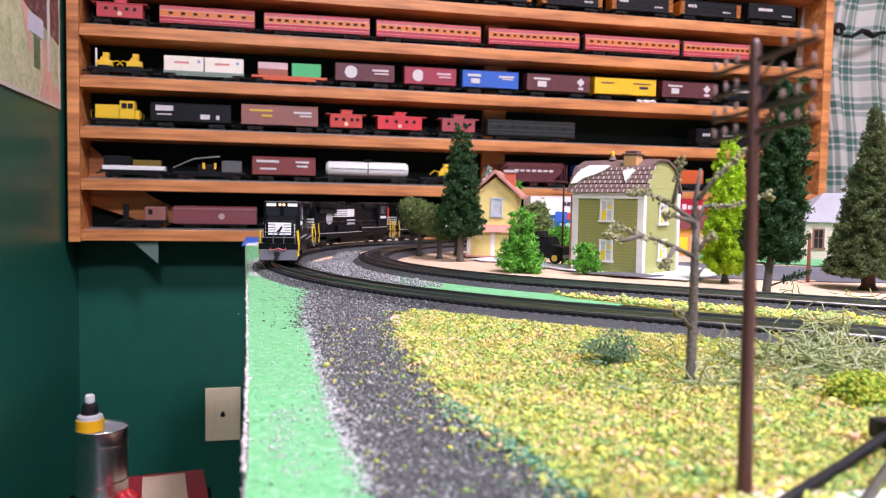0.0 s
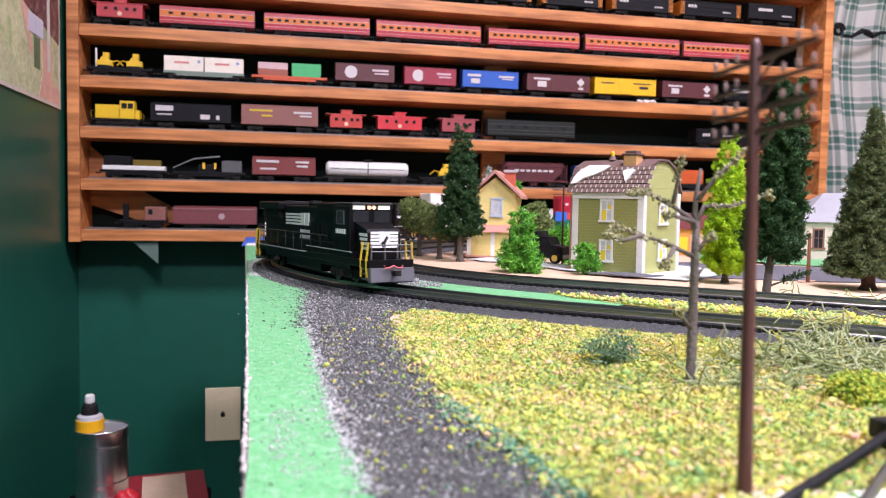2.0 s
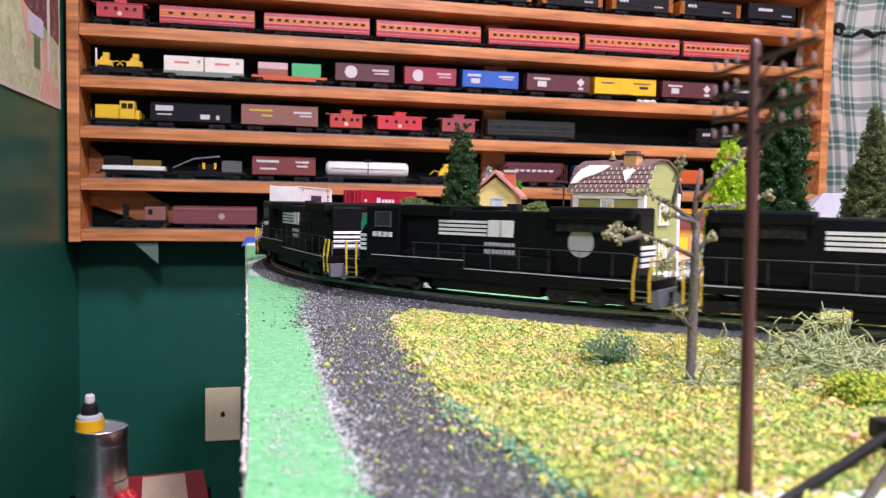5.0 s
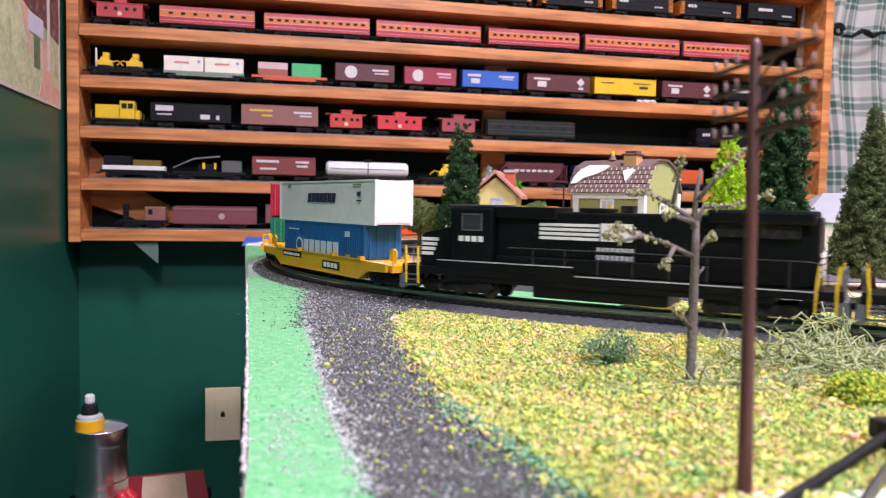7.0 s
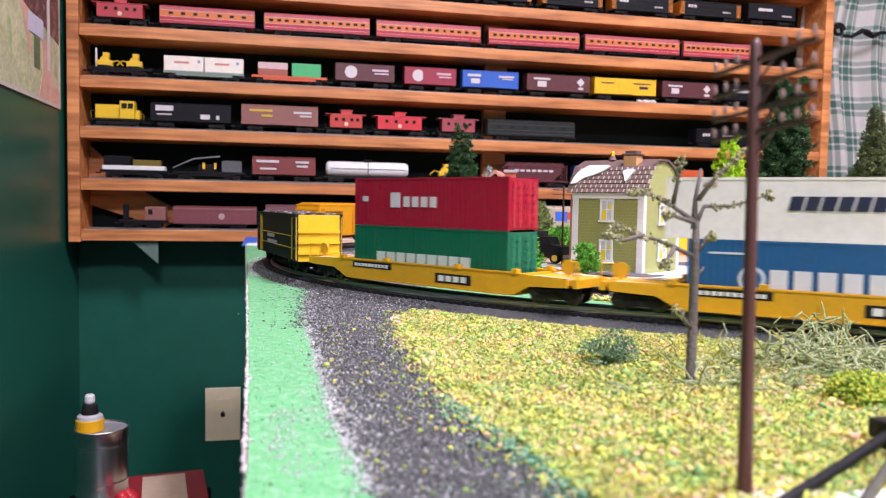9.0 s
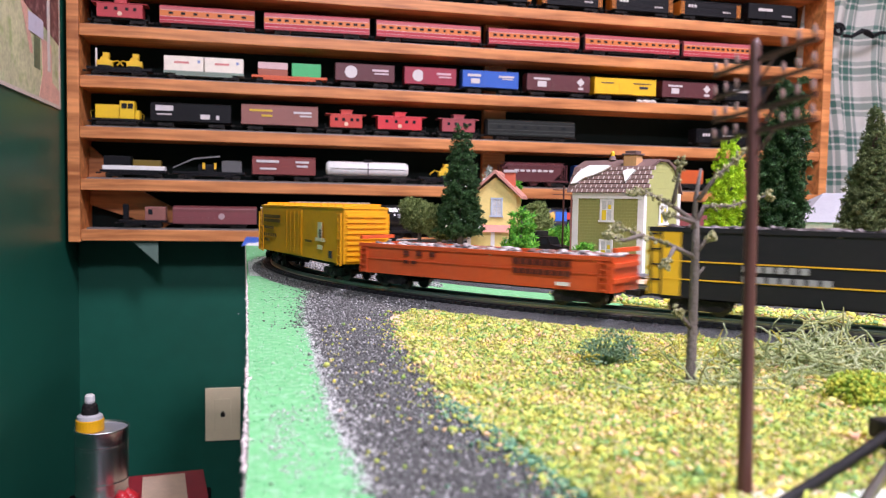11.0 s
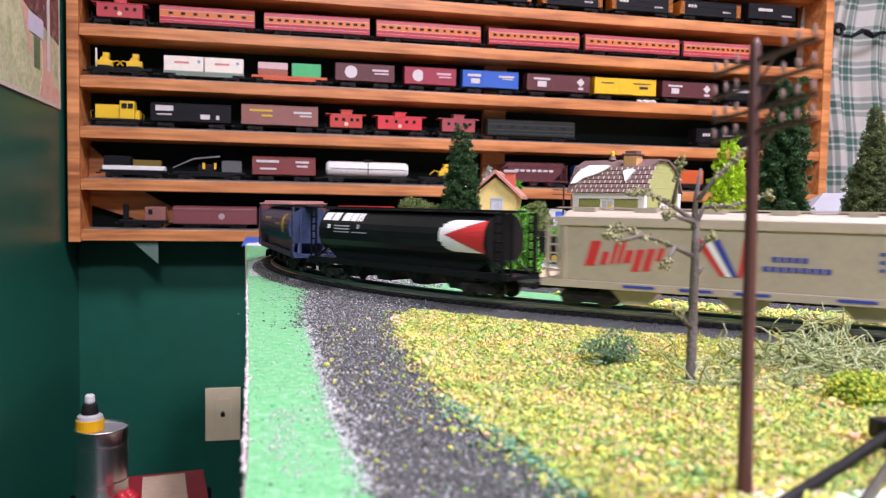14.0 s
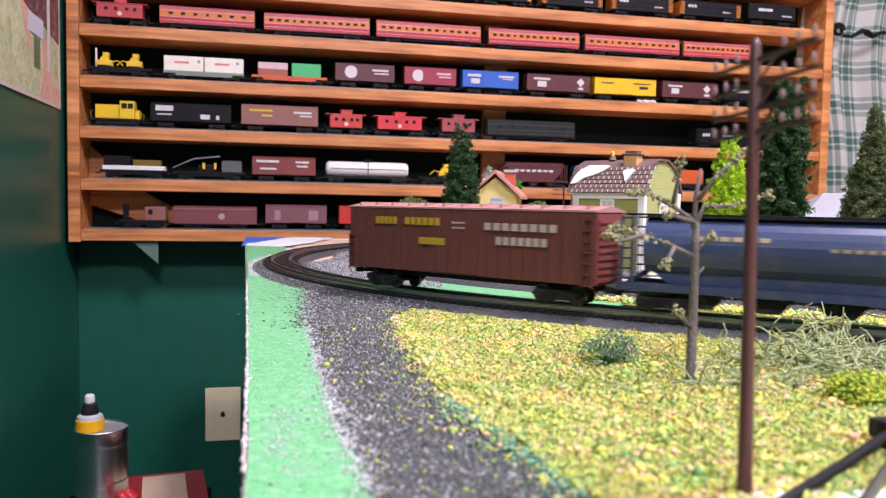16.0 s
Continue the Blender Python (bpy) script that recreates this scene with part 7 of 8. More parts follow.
        for k in range(8):
            x = n * (-h + 0.024 + k * 0.0185)
            tube(bm, [(x, s * 0.0162, 0.0160), (x, s * 0.0162, 0.0285)], 0.00026, 5)
        part("handrail", bm, paint(0.035, 0.035, 0.035), t)
        for e in (-1, 1):
            xs = e * (h - 0.004)
            bm = bmesh.new()
            for dx in (0.0, 0.0085):
                tube(bm, [(xs - e * dx, s * 0.0160, 0.0060), (xs - e * dx, s * 0.0165, 0.0165), (xs - e * (dx - 0.001), s * 0.0155, 0.0270)], 0.0007, 6)
            part("yellow_grab_rail", bm, paint(0.70, 0.47, 0.03), t, "yellow grab rail")
            xa2, xb2 = sorted((xs, xs - e * 0.0085))
            part("steps", B(*[(xa2, xb2, min(s * 0.0120, s * 0.0162), max(s * 0.0120, s * 0.0162), z, z + 0.0008) for z in (0.0045, 0.0075, 0.0105, 0.0135)]), paint(0.10, 0.10, 0.105), t)
    for e in (-1, 1):
        xa, xb = sorted((e * (h - 0.001), e * (h - 0.0035)))
        bm = bmesh.new()
        prism(bm, [(e * (h - 0.004), 0.0118), (e * (h + 0.0005), 0.0118), (e * (h + 0.0015), 0.0035), (e * (h - 0.001), 0.0025), (e * (h - 0.004), 0.0040)], -0.0155, 0.0155, axis=1)
        part("pilot", bm, paint(0.12, 0.12, 0.135, 0.45), t, "grey snow plough pilot")
        part("end_platform", B((xa, xb, -0.0160, 0.0160, 0.0119, 0.0165)), SIDE, t)
        bm = bmesh.new()
        for z in (0.0215, 0.0255):
            tube(bm, [(e * (h - 0.0015), -0.0140, z), (e * (h - 0.0015), 0.0140, z)], 0.0004, 5)
        for y in (-0.014, -0.0045, 0.0045, 0.014):
            tube(bm, [(e * (h - 0.0015), y, 0.0160), (e * (h - 0.0015), y, 0.0255)], 0.0004, 5)
        part("end_rail", bm, paint(0.12, 0.12, 0.12), t)
    if label.startswith("leading"):
        bm = bmesh.new()
        xz = n * (h + 0.002)
        tube(bm, [(xz, -0.0065, 0.0135), (xz, -0.0060, 0.0118), (xz, -0.0030, 0.0118), (xz, 0, 0.0132), (xz, 0.0030, 0.0118), (xz, 0.0060, 0.0118), (xz, 0.0065, 0.0135)], 0.0006, 6)
        part("air_hose", bm, paint(0.50, 0.09, 0.10), t, "red brake hose")
    if emblem:
        for s in (-1, 1):
            bm = bmesh.new()
            tube(bm, [(n * -0.062, s * 0.0108, 0.0325), (n * -0.062, s * 0.0113, 0.0325)], 0.0075, 20)
            part("emblem", bm, paint(0.4, 0.4, 0.4), hood, "pale round emblem")
    part("fuel_tank", B(bx(-0.040, 0.034, -0.0145, 0.0145, 0.0030, 0.0116), bevel=0.0015), SIDE, t)
    part("rear_panel", B(bx(-h + 0.0112, -h + 0.0118, -0.0095, 0.0095, 0.0215, 0.0310)), DULL_BLACK, hood)
    gr = sorted((n * (-h + 0.0115), n * (-h + 0.0108)))
    part("rear_stripes", B(*[(gr[0], gr[1], -0.0100, 0.0100, 0.0215 + k * 0.0029, 0.0233 + k * 0.0029) for k in range(4)]), WHITE, hood, "white rear stripes")
    couplers(t, h)
    return t, bogies(t, h - 0.038, 3)


# ---- the passing train ----
ORIGIN = pose(0, 0, 0)
BLUE_INK, RED_INK, DARK_INK = paint(0.03, 0.05, 0.28), paint(0.55, 0.03, 0.03), paint(0.015, 0.02, 0.05)
CAR_YELLOW = paint(0.72, 0.37, 0.012)
TRAIN = []


def loco_tall(pair):
    pair[0].scale = (1, 1, 1.06)
    return pair


TRAIN.append((loco_tall(locomotive("leading black diesel locomotive with white stripes and lit headlights", ORIGIN, 1, 0.236)), -0.3225, -0.5605))
TRAIN.append((loco_tall(locomotive("black diesel locomotive with round emblem, coupled long hood first", ORIGIN, -1, 0.213, True)), -0.5605, -0.7825))
TRAIN.append((loco_tall(locomotive("black diesel locomotive with broad white stripes, coupled backwards", ORIGIN, -1, 0.240)), -0.7825, -1.0220))
WELL = [wellcar(ORIGIN, 0.221, CAR_YELLOW, WHITE), wellcar(ORIGIN, 0.222, CAR_YELLOW, WHITE)]
TRAIN.append((WELL[0], -1.0240, -1.2455))
TRAIN.append((WELL[1], -1.2435, -1.4815))
SCRAP = mat("dark_scrap", (0.06, 0.05, 0.05), 0.6, 0.3, 0.3, 200, island=[(0.03, 0.025, 0.025), (0.09, 0.07, 0.07), (0.20, 0.17, 0.17), (0.05, 0.04, 0.04)])
GSCRAP = mat("grey_scrap", (0.25, 0.23, 0.22), 0.6, 0.3, 0.3, 200, island=[(0.30, 0.27, 0.26), (0.12, 0.10, 0.10), (0.42, 0.38, 0.36), (0.20, 0.10, 0.08)])
TRAIN.append((gondola("coal_gondola", "black high-sided gondola with yellow ends and a dark load", ORIGIN, 0.150, paint(0.02, 0.02, 0.022), SCRAP, [(word(-0.03, 0.024, 0.03, 0.003, 6) + word(-0.03, 0.019, 0.04, 0.003, 7), paint(0.35, 0.35, 0.35), "lettering")], H=0.0440, endc=YELLOW, cornerc=YELLOW), -1.4815, -1.6428))
TRAIN.append((gondola("gondola", "orange red gondola loaded with grey scrap", ORIGIN, 0.174, paint(0.60, 0.085, 0.02), GSCRAP, [(word(0.028, 0.0215, 0.036, 0.0034, 8, 0.15) + word(0.028, 0.0165, 0.036, 0.0030, 9, 0.15) + word(-0.05, 0.022, 0.03, 0.003, 3, 0.6) + word(-0.05, 0.017, 0.012, 0.002, 2, 0.4), paint(0.10, 0.015, 0.01), "lettering"), ([(0.055, 0.063, 0.0115, 0.0135)], WHITE, "label_plate")], H=0.0278), -1.6428, -1.8345))
Y2 = word(-0.078, 0.040, 0.042, 0.0026, 13) + word(-0.078, 0.0365, 0.042, 0.0026, 12) + word(-0.078, 0.031, 0.026, 0.0022, 10) + word(-0.078, 0.025, 0.034, 0.0024, 6, 0.4) + word(-0.078, 0.0205, 0.016, 0.0024, 4, 0.4)
big = boxcar("boxcar", "bright yellow boxcar with louvred doors and dark lettering", ORIGIN, 0.176, paint(0.70, 0.315, 0.005), 0.0515, fine=True, door=(-0.026, 0.010), louvres=True, ribs=0, bars=[(Y2 + [(0.020, 0.034, 0.0245, 0.0262)], paint(0.10, 0.06, 0.01), "lettering"), ([(0.045, 0.054, 0.0205, 0.0235), (0.0455, 0.0535, 0.0260, 0.0395), (0.041, 0.0445, 0.026, 0.0285), (0.055, 0.0585, 0.026, 0.0285)], paint(0.70, 0.62, 0.40), "emblem"), ([(0.0480, 0.0525, 0.0285, 0.0345), (0.066, 0.0715, 0.0155, 0.0205)], DARK_INK, "emblem")], group="passing train")
TRAIN.append((big, -1.8345, -2.0166))
bn_bars = [(word(-0.078, 0.0405, 0.046, 0.0032, 10) + word(-0.078, 0.0355, 0.036, 0.0032, 8) + word(-0.070, 0.028, 0.014, 0.002, 4) + word(-0.070, 0.0245, 0.018, 0.002, 5) + [(0.030, 0.052, 0.0265, 0.0274)] + [(0.037, 0.041, 0.0165, 0.0195), (0.046, 0.050, 0.0165, 0.0195)], DARK_INK, "lettering")]
reefer = boxcar("boxcar", "golden yellow refrigerator boxcar with brown ends and white roof", ORIGIN, 0.169, paint(0.64, 0.30, 0.007), 0.0495, end=paint(0.16, 0.022, 0.025), roof=paint(0.50, 0.47, 0.40), fine=True, door=(-0.019, 0.001), bars=bn_bars, group="passing train", lad=paint(0.68, 0.34, 0.010))
slants(reefer[0], [[(0.0290, 0.0445), (0.0500, 0.0445), (0.0488, 0.0392), (0.0272, 0.0392)], [(0.0262, 0.0370), (0.0482, 0.0370), (0.0470, 0.0318), (0.0241, 0.0318)], [(0.0275, 0.0391), (0.0335, 0.0391), (0.0325, 0.0371), (0.0265, 0.0371)], [(0.0385, 0.0391), (0.0435, 0.0391), (0.0428, 0.0371), (0.0378, 0.0371)]], 0.0325 / 2 + 0.0012, DARK_INK)
TRAIN.append((reefer, -2.0166, -2.1975))
BEIGE = paint(0.39, 0.335, 0.245)
kel = [       (word(0.012, 0.0285, 0.016, 0.0024, 5) + word(0.008, 0.0240, 0.030, 0.0024, 9) + word(0.056, 0.033, 0.010, 0.0016, 3) + word(0.056, 0.0295, 0.012, 0.0016, 4) + word(0.056, 0.026, 0.012, 0.0016, 4), BLUE_INK, "lettering")]
kh = hopper("covered_hopper", "beige covered hopper with red and blue lettering", ORIGIN, 0.206, BEIGE, "passing train", kel, True, trimc=paint(0.42, 0.355, 0.27))
script = []
for k, (lo, hi, w) in enumerate(((0.0, 0.0125, 0.0070), (0.0, 0.0065, 0.0045), (0.0, 0.0125, 0.0028), (0.0, 0.0125, 0.0028), (0.0, 0.0065, 0.0048), (-0.0045, 0.0065, 0.0048), (-0.0045, 0.0065, 0.0048), (0.0, 0.0065, 0.0036))):
    x = -0.0790 + (0, 0.0080, 0.0133, 0.0168, 0.0203, 0.0258, 0.0313, 0.0368)[k]
    z = 0.0225 + 0.10 * (x + 0.079)
    w *= 0.78
    script.append([(x + 0.28 * lo, z + lo), (x + w + 0.28 * lo, z + lo), (x + w + 0.28 * hi, z + hi), (x + 0.28 * hi, z + hi)])
slants(kh[0], script, 0.034 / 2 - 0.0012, RED_INK, "script_bar")
for ink, a, b in ((RED_INK, -0.0240, -0.0110), (WHITE, -0.0198, -0.0082), (BLUE_INK, -0.0155, -0.0054)):
    slants(kh[0], [[(a, 0.0380), (a + 0.0036, 0.0380), (b + 0.0024, 0.0205), (b, 0.0205)]], 0.034 / 2 - 0.0012, ink)
slants(kh[0], [[(-0.0006, 0.0380), (0.0050, 0.0380), (-0.0008, 0.0205), (-0.0030, 0.0205)]], 0.034 / 2 - 0.0012, RED_INK)
kh[0].scale = (1, 1, 1.03)
for x in (-0.058, -0.030, -0.004, 0.040):
    part("sill_lettering", B((x, x + 0.016, -0.0173, -0.0171, 0.0122, 0.0136)), BLUE_INK, kh[0])
TRAIN.append((kh, -2.1975, -2.4148))
cpw = []
for x, w_ in ((-0.066, 0.0055), (-0.0595, 0.005), (-0.052, 0.0055), (-0.0458, 0.0040), (-0.0410, 0.0016), (-0.0388, 0.0014)):
    x = -0.074 + (x + 0.066) * 1.45
    cpw.append((x, x + w_ * 1.45, 28, 52, WHITE, "lettering"))
for x, a in ((-0.060, 14), (-0.060, 7), (-0.060, 0)):
    cpw.append((x, x + 0.016, a, a + 3, paint(0.40, 0.40, 0.40), "lettering"))
cpw += [(-0.067, -0.0645, 8, 18, WHITE, "lettering"), (-0.036, -0.034, 10, 20, paint(0.4, 0.4, 0.4), "lettering"), (-0.041, -0.026, 0, 3, paint(0.4, 0.4, 0.4), "lettering")]
for k in range(14):
    x = 0.040 + k * 0.0025
    f = (k + 0.5) / 14
    half = 34 * math.sqrt(max(0.0, 1 - (1 - min(f * 2.6, 1.0)) ** 2))
    red = 36 * max(0.0, (f - 0.14) / 0.86)
    if red > 1:
        cpw.append((x, x + 0.00251, 8 - red, 8 + red, RED_INK, "emblem"))
        if half > red + 1:
            cpw += [(x, x + 0.00251, 8 + red, 8 + half, WHITE, "emblem"), (x, x + 0.00251, 8 - half, 8 - red, WHITE, "emblem")]
    else:
        cpw.append((x, x + 0.00251, 8 - half, 8 + half, WHITE, "emblem"))
TRAIN.append((round_hopper("cylindrical_hopper", "black cylindrical grain hopper with white and red emblem", ORIGIN, 0.182, paint(0.010, 0.010, 0.011, 0.30, 0.2, 0.08), cpw), -2.4148, -2.6155))
GOLD = paint(0.55, 0.33, 0.05)
blw = [(-0.050 + k * 0.006, -0.0455 + k * 0.006, 16, 24, paint(0.28, 0.22, 0.12), "lettering") for k in range(6)] + [(0.0405, 0.0515, -2, 26, GOLD, "emblem"), (0.0425, 0.0500, 26, 32, GOLD, "emblem"), (0.047, 0.0515, 32, 38, GOLD, "emblem"), (0.0425, 0.0500, -14, -2, GOLD, "emblem")] + [(0.010 + k * 0.005, 0.0135 + k * 0.005, 4, 10, paint(0.26, 0.20, 0.12), "lettering") for k in range(6)]
TRAIN.append((round_hopper("cylindrical_hopper", "weathered dark blue cylindrical grain hopper with golden emblem", ORIGIN, 0.178, paint(0.034, 0.048, 0.105, 0.32, 0.25, 0.25), blw), -2.6235, -2.8066))
BROWN = paint(0.125, 0.035, 0.028, 0.5)
sp_bars = [(word(-0.064, 0.041, 0.018, 0.0045, 5) + word(-0.040, 0.041, 0.028, 0.0045, 6) + word(-0.029, 0.0295, 0.020, 0.0042, 4, 0.05), paint(0.45, 0.28, 0.02), "lettering"),
           (word(0.019, 0.0395, 0.048, 0.0042, 8) + word(0.027, 0.0315, 0.034, 0.0045, 7) + word(-0.004, 0.0425, 0.010, 0.0012, 3) + word(-0.004, 0.0395, 0.010, 0.0012, 3), paint(0.45, 0.36, 0.32), "lettering")]
TRAIN.append((boxcar("boxcar", "weathered brown boxcar with yellow and pale lettering", ORIGIN, 0.176, BROWN, 0.0530, end=paint(0.20, 0.045, 0.045), roof=paint(0.40, 0.20, 0.18), fine=True, ribs=22, door=(-0.020, 0.014), bars=sp_bars, group="passing train"), -2.8046, -2.9922))

CWHITE, CBLUE, CRED, CGREEN = paint(0.76, 0.73, 0.69), paint(0.012, 0.10, 0.26), paint(0.36, 0.006, 0.030), paint(0.005, 0.13, 0.065)
gs = [([(0.056, 0.061, 0.019, 0.022), (0.055, 0.062, 0.0155, 0.0165)], DARK_INK, "lettering"), ([(-0.063, -0.057, 0.0255, 0.0275), (0.050, 0.062, 0.0262, 0.0272)], paint(0.35, 0.25, 0.12), "plate")]
hj = [(word(-0.030, 0.0075, 0.062, 0.0095, 6, 0.25), paint(0.60, 0.64, 0.68), "lettering"), (word(0.040, 0.0215, 0.008, 0.004, 2) + [(-0.058, -0.040, 0.0235, 0.0245)], paint(0.55, 0.62, 0.68), "lettering"), ([(0.042, 0.048, 0.0065, 0.0095)], paint(0.50, 0.40, 0.08), "plate")]
kl = [([(-0.030, -0.0215, 0.012, 0.0215)] + word(-0.0185, 0.0125, 0.030, 0.0065, 4, 0.3), paint(0.70, 0.62, 0.62), "lettering"), ([(-0.056, -0.051, 0.0155, 0.0190)], paint(0.65, 0.55, 0.55), "lettering")]
ev = [(word(-0.042, 0.0055, 0.080, 0.0085, 9, 0.14), paint(0.55, 0.64, 0.60), "lettering")]
LOADS = [
    (container("container", "white smooth-sided container with dark lettering, stacked on a blue one", 0.162, 0.0300, CWHITE, gs, None, True), 0, 0.0085 + 0.0306, 0.0035),
    (container("container", "blue container with pale lettering in a yellow well car", 0.136, 0.0305, CBLUE, hj, paint(0.02, 0.14, 0.34)), 0, 0.0085, 0.002),
    (container("container", "dark red corrugated container with white lettering, stacked on a green one", 0.128, 0.0308, CRED, kl, paint(0.55, 0.05, 0.07)), 1, 0.0085 + 0.0306, 0.0),
    (container("container", "green container with pale lettering in a yellow well car", 0.128, 0.0305, CGREEN, ev, paint(0.03, 0.26, 0.15)), 1, 0.0085, 0.0)]
slants(LOADS[0][0], [[(x0, z0), (x1, z0), (x1 + 0.0016, z1), (x0 + 0.0016, z1)] for x0, x1, z0, z1 in word(-0.025, 0.0145, 0.048, 0.0066, 7, 0.16)], 0.0285 / 2 - 0.0001, DARK_INK, "lettering")
bm = bmesh.new()
for s in (-1, 1):
    tube(bm, [(-0.038, s * 0.01425, 0.012), (-0.038, s * 0.0147, 0.012)], 0.0062, 22)
part("round_emblem", bm, paint(0.55, 0.62, 0.68), LOADS[1][0], "pale round emblem")
bm = bmesh.new()
for s in (-1, 1):
    tube(bm, [(-0.038, s * 0.0146, 0.012), (-0.038, s * 0.0149, 0.012)], 0.0045, 22)
part("round_emblem_field", bm, CBLUE, LOADS[1][0])

# ---- models on the display shelf ----
FRONT_Y = SH_Y + 0.022


def spot(row, x0, x1, turn=0.0):
    return pose((x0 + x1) / 2, FRONT_Y, SHELF_Z[row] + 0.0032, 0, 0, turn), x1 - x0 - 0.010


def frac(L, bars_):
    return [(a * L, b * L, c, d) for a, b, c, d in bars_]


MAROON, RUST, SIENNA = paint(0.10, 0.022, 0.026), paint(0.20, 0.040, 0.035), paint(0.26, 0.105, 0.085)
CABRED, BRIGHTRED = paint(0.45, 0.045, 0.055), paint(0.58, 0.03, 0.04)
PALE = paint(0.60, 0.56, 0.55)
NEAR_BLACK = paint(0.009, 0.009, 0.011)
ORANGE_BAND, DEEP_RED, ROOF_RED = paint(0.62, 0.17, 0.03), paint(0.42, 0.018, 0.035), paint(0.46, 0.10, 0.115)


def shelf_box(row, x0, x1, col, label, bars_=(), turn=0.0, H=0.048, door=None, ribs=0, badge=None, sides=18):
    m, L = spot(row, x0, x1, turn)
    t, b = boxcar("boxcar", label, m, L, col, H, ribs=ribs, bars=[(frac(L, r), mm, "lettering") for r, mm in bars_], door=door)
    if badge:
        discs(t, [(badge[0] * L, badge[1], badge[2])], 0.0325 / 2, PALE, sides)


TWO = [(-0.40, -0.12, 0.034, 0.038), (-0.36, -0.16, 0.022, 0.026), (0.18, 0.38, 0.034, 0.038), (0.2, 0.36, 0.028, 0.031)]
ROUND = [(0.12, 0.40, 0.033, 0.037), (0.16, 0.40, 0.027, 0.030)]
# row 0: black hoppers with orange ends
for x0, x1 in ((0.415, 0.535), (0.55, 0.695), (0.708, 0.86), (0.87, 1.026)):
    m, L = spot(0, x0, x1)
    t, b = gondola("coal_hopper", "black model coal hopper with orange ends on the shelf", m, L, NEAR_BLACK, SCRAP, [(word(-L * 0.38, 0.026, 0.022, 0.006, 3) + word(L * 0.2, 0.018, 0.02, 0.003, 4), PALE, "lettering")], H=0.040, endc=paint(0.62, 0.20, 0.02), cornerc=paint(0.62, 0.20, 0.02), group="shelf trains")
shelf_box(0, 1.037, 1.167, NEAR_BLACK, "black model boxcar with a grey roof on the shelf", [([(-0.30, 0.0, 0.030, 0.036), (0.2, 0.4, 0.02, 0.023)], PALE)])
# row 1: red caboose and orange-red passenger cars
m, L = spot(1, -0.335, -0.226)
caboose("caboose", "red model caboose with an orange emblem on the shelf", m, L, CABRED)
for i, (x0, x1) in enumerate(((-0.214, -0.029), (-0.02, 0.196), (0.20, 0.427), (0.436, 0.644), (0.65, 0.879), (0.882, 1.057))):
    m, L = spot(1, x0, x1, (0.0, -2.0, 0.0, -1.6, -0.8, -1.4)[i])
    coach("passenger_car", "red and orange streamlined model passenger car on the shelf", m, L, DEEP_RED, ORANGE_BAND, ROOF_RED, 7 if i == 0 else 13, paint(0.62, 0.40, 0.38))
# row 2
m, L = spot(2, -0.345, -0.218)
t = flatcar("flatcar", "black model flatcar carrying two yellow construction machines", m, L, NEAR_BLACK, [])
digger(t, 0.025, 1)
digger(t, -0.028, -1)
part("mast", B((-0.045, -0.042, -0.002, 0.002, 0.0152, 0.052)), WHITE, t, "white mast")
m, L = spot(2, -0.208, -0.049)
t = flatcar("flatcar", "green grey model flatcar with two cream trailers", m, L, paint(0.20, 0.27, 0.22), [(-L / 2 + 0.001, -0.001, 0.028, 0.028, paint(0.80, 0.74, 0.63), "trailer", "cream trailer"), (0.001, L / 2 - 0.001, 0.028, 0.028, paint(0.80, 0.74, 0.63), "trailer", "cream trailer")])
marks(t, [(-0.055, -0.028, 0.029, 0.033), (0.020, 0.047, 0.029, 0.033)], 0.014, paint(0.62, 0.22, 0.20))
marks(t, [(-0.012, -0.007, 0.031, 0.036), (0.060, 0.065, 0.031, 0.036)], 0.014, paint(0.20, 0.28, 0.50))
m, L = spot(2, -0.044, 0.112)
t = flatcar("flatcar", "orange red model flatcar with a brown and a green container", m, L, paint(0.60, 0.10, 0.03), [(-L / 2 + 0.012, -0.004, 0.012, 0.028, paint(0.34, 0.09, 0.05), "container_load", "brown container"), (-L / 2 + 0.012, -0.004, 0.0001, 0.024, WHITE, "pad", ""), (0.004, L / 2 - 0.012, 0.026, 0.028, paint(0.05, 0.42, 0.14), "container_load", "green container")])
part("container_load", B((-L / 2 + 0.012, -0.004, -0.014, 0.014, 0.0275, 0.0405), bevel=0.0006), paint(0.62, 0.42, 0.42), t, "pinkish white container")
shelf_box(2, 0.119, 0.247, MAROON, "maroon model boxcar with a white round emblem", [(ROUND, paint(0.62, 0.50, 0.52))], badge=(-0.24, 0.030, 0.0125))
shelf_box(2, 0.259, 0.376, paint(0.30, 0.025, 0.05), "crimson model boxcar with a pale round emblem", [(ROUND, paint(0.62, 0.42, 0.45))], badge=(-0.24, 0.030, 0.0120))
shelf_box(2, 0.381, 0.511, paint(0.025, 0.11, 0.48), "blue model boxcar with white lettering", [([(-0.42, -0.18, 0.034, 0.039), (-0.36, -0.2, 0.020, 0.030), (0.14, 0.42, 0.034, 0.038), (0.2, 0.4, 0.030, 0.032)], PALE)])
shelf_box(2, 0.521, 0.672, MAROON, "dark brown model boxcar with a white diamond emblem", [([(-0.40, -0.14, 0.035, 0.039), (-0.34, -0.20, 0.020, 0.032), (0.31, 0.39, 0.017, 0.022)], PALE)], badge=(0.35, 0.033, 0.009), sides=4)
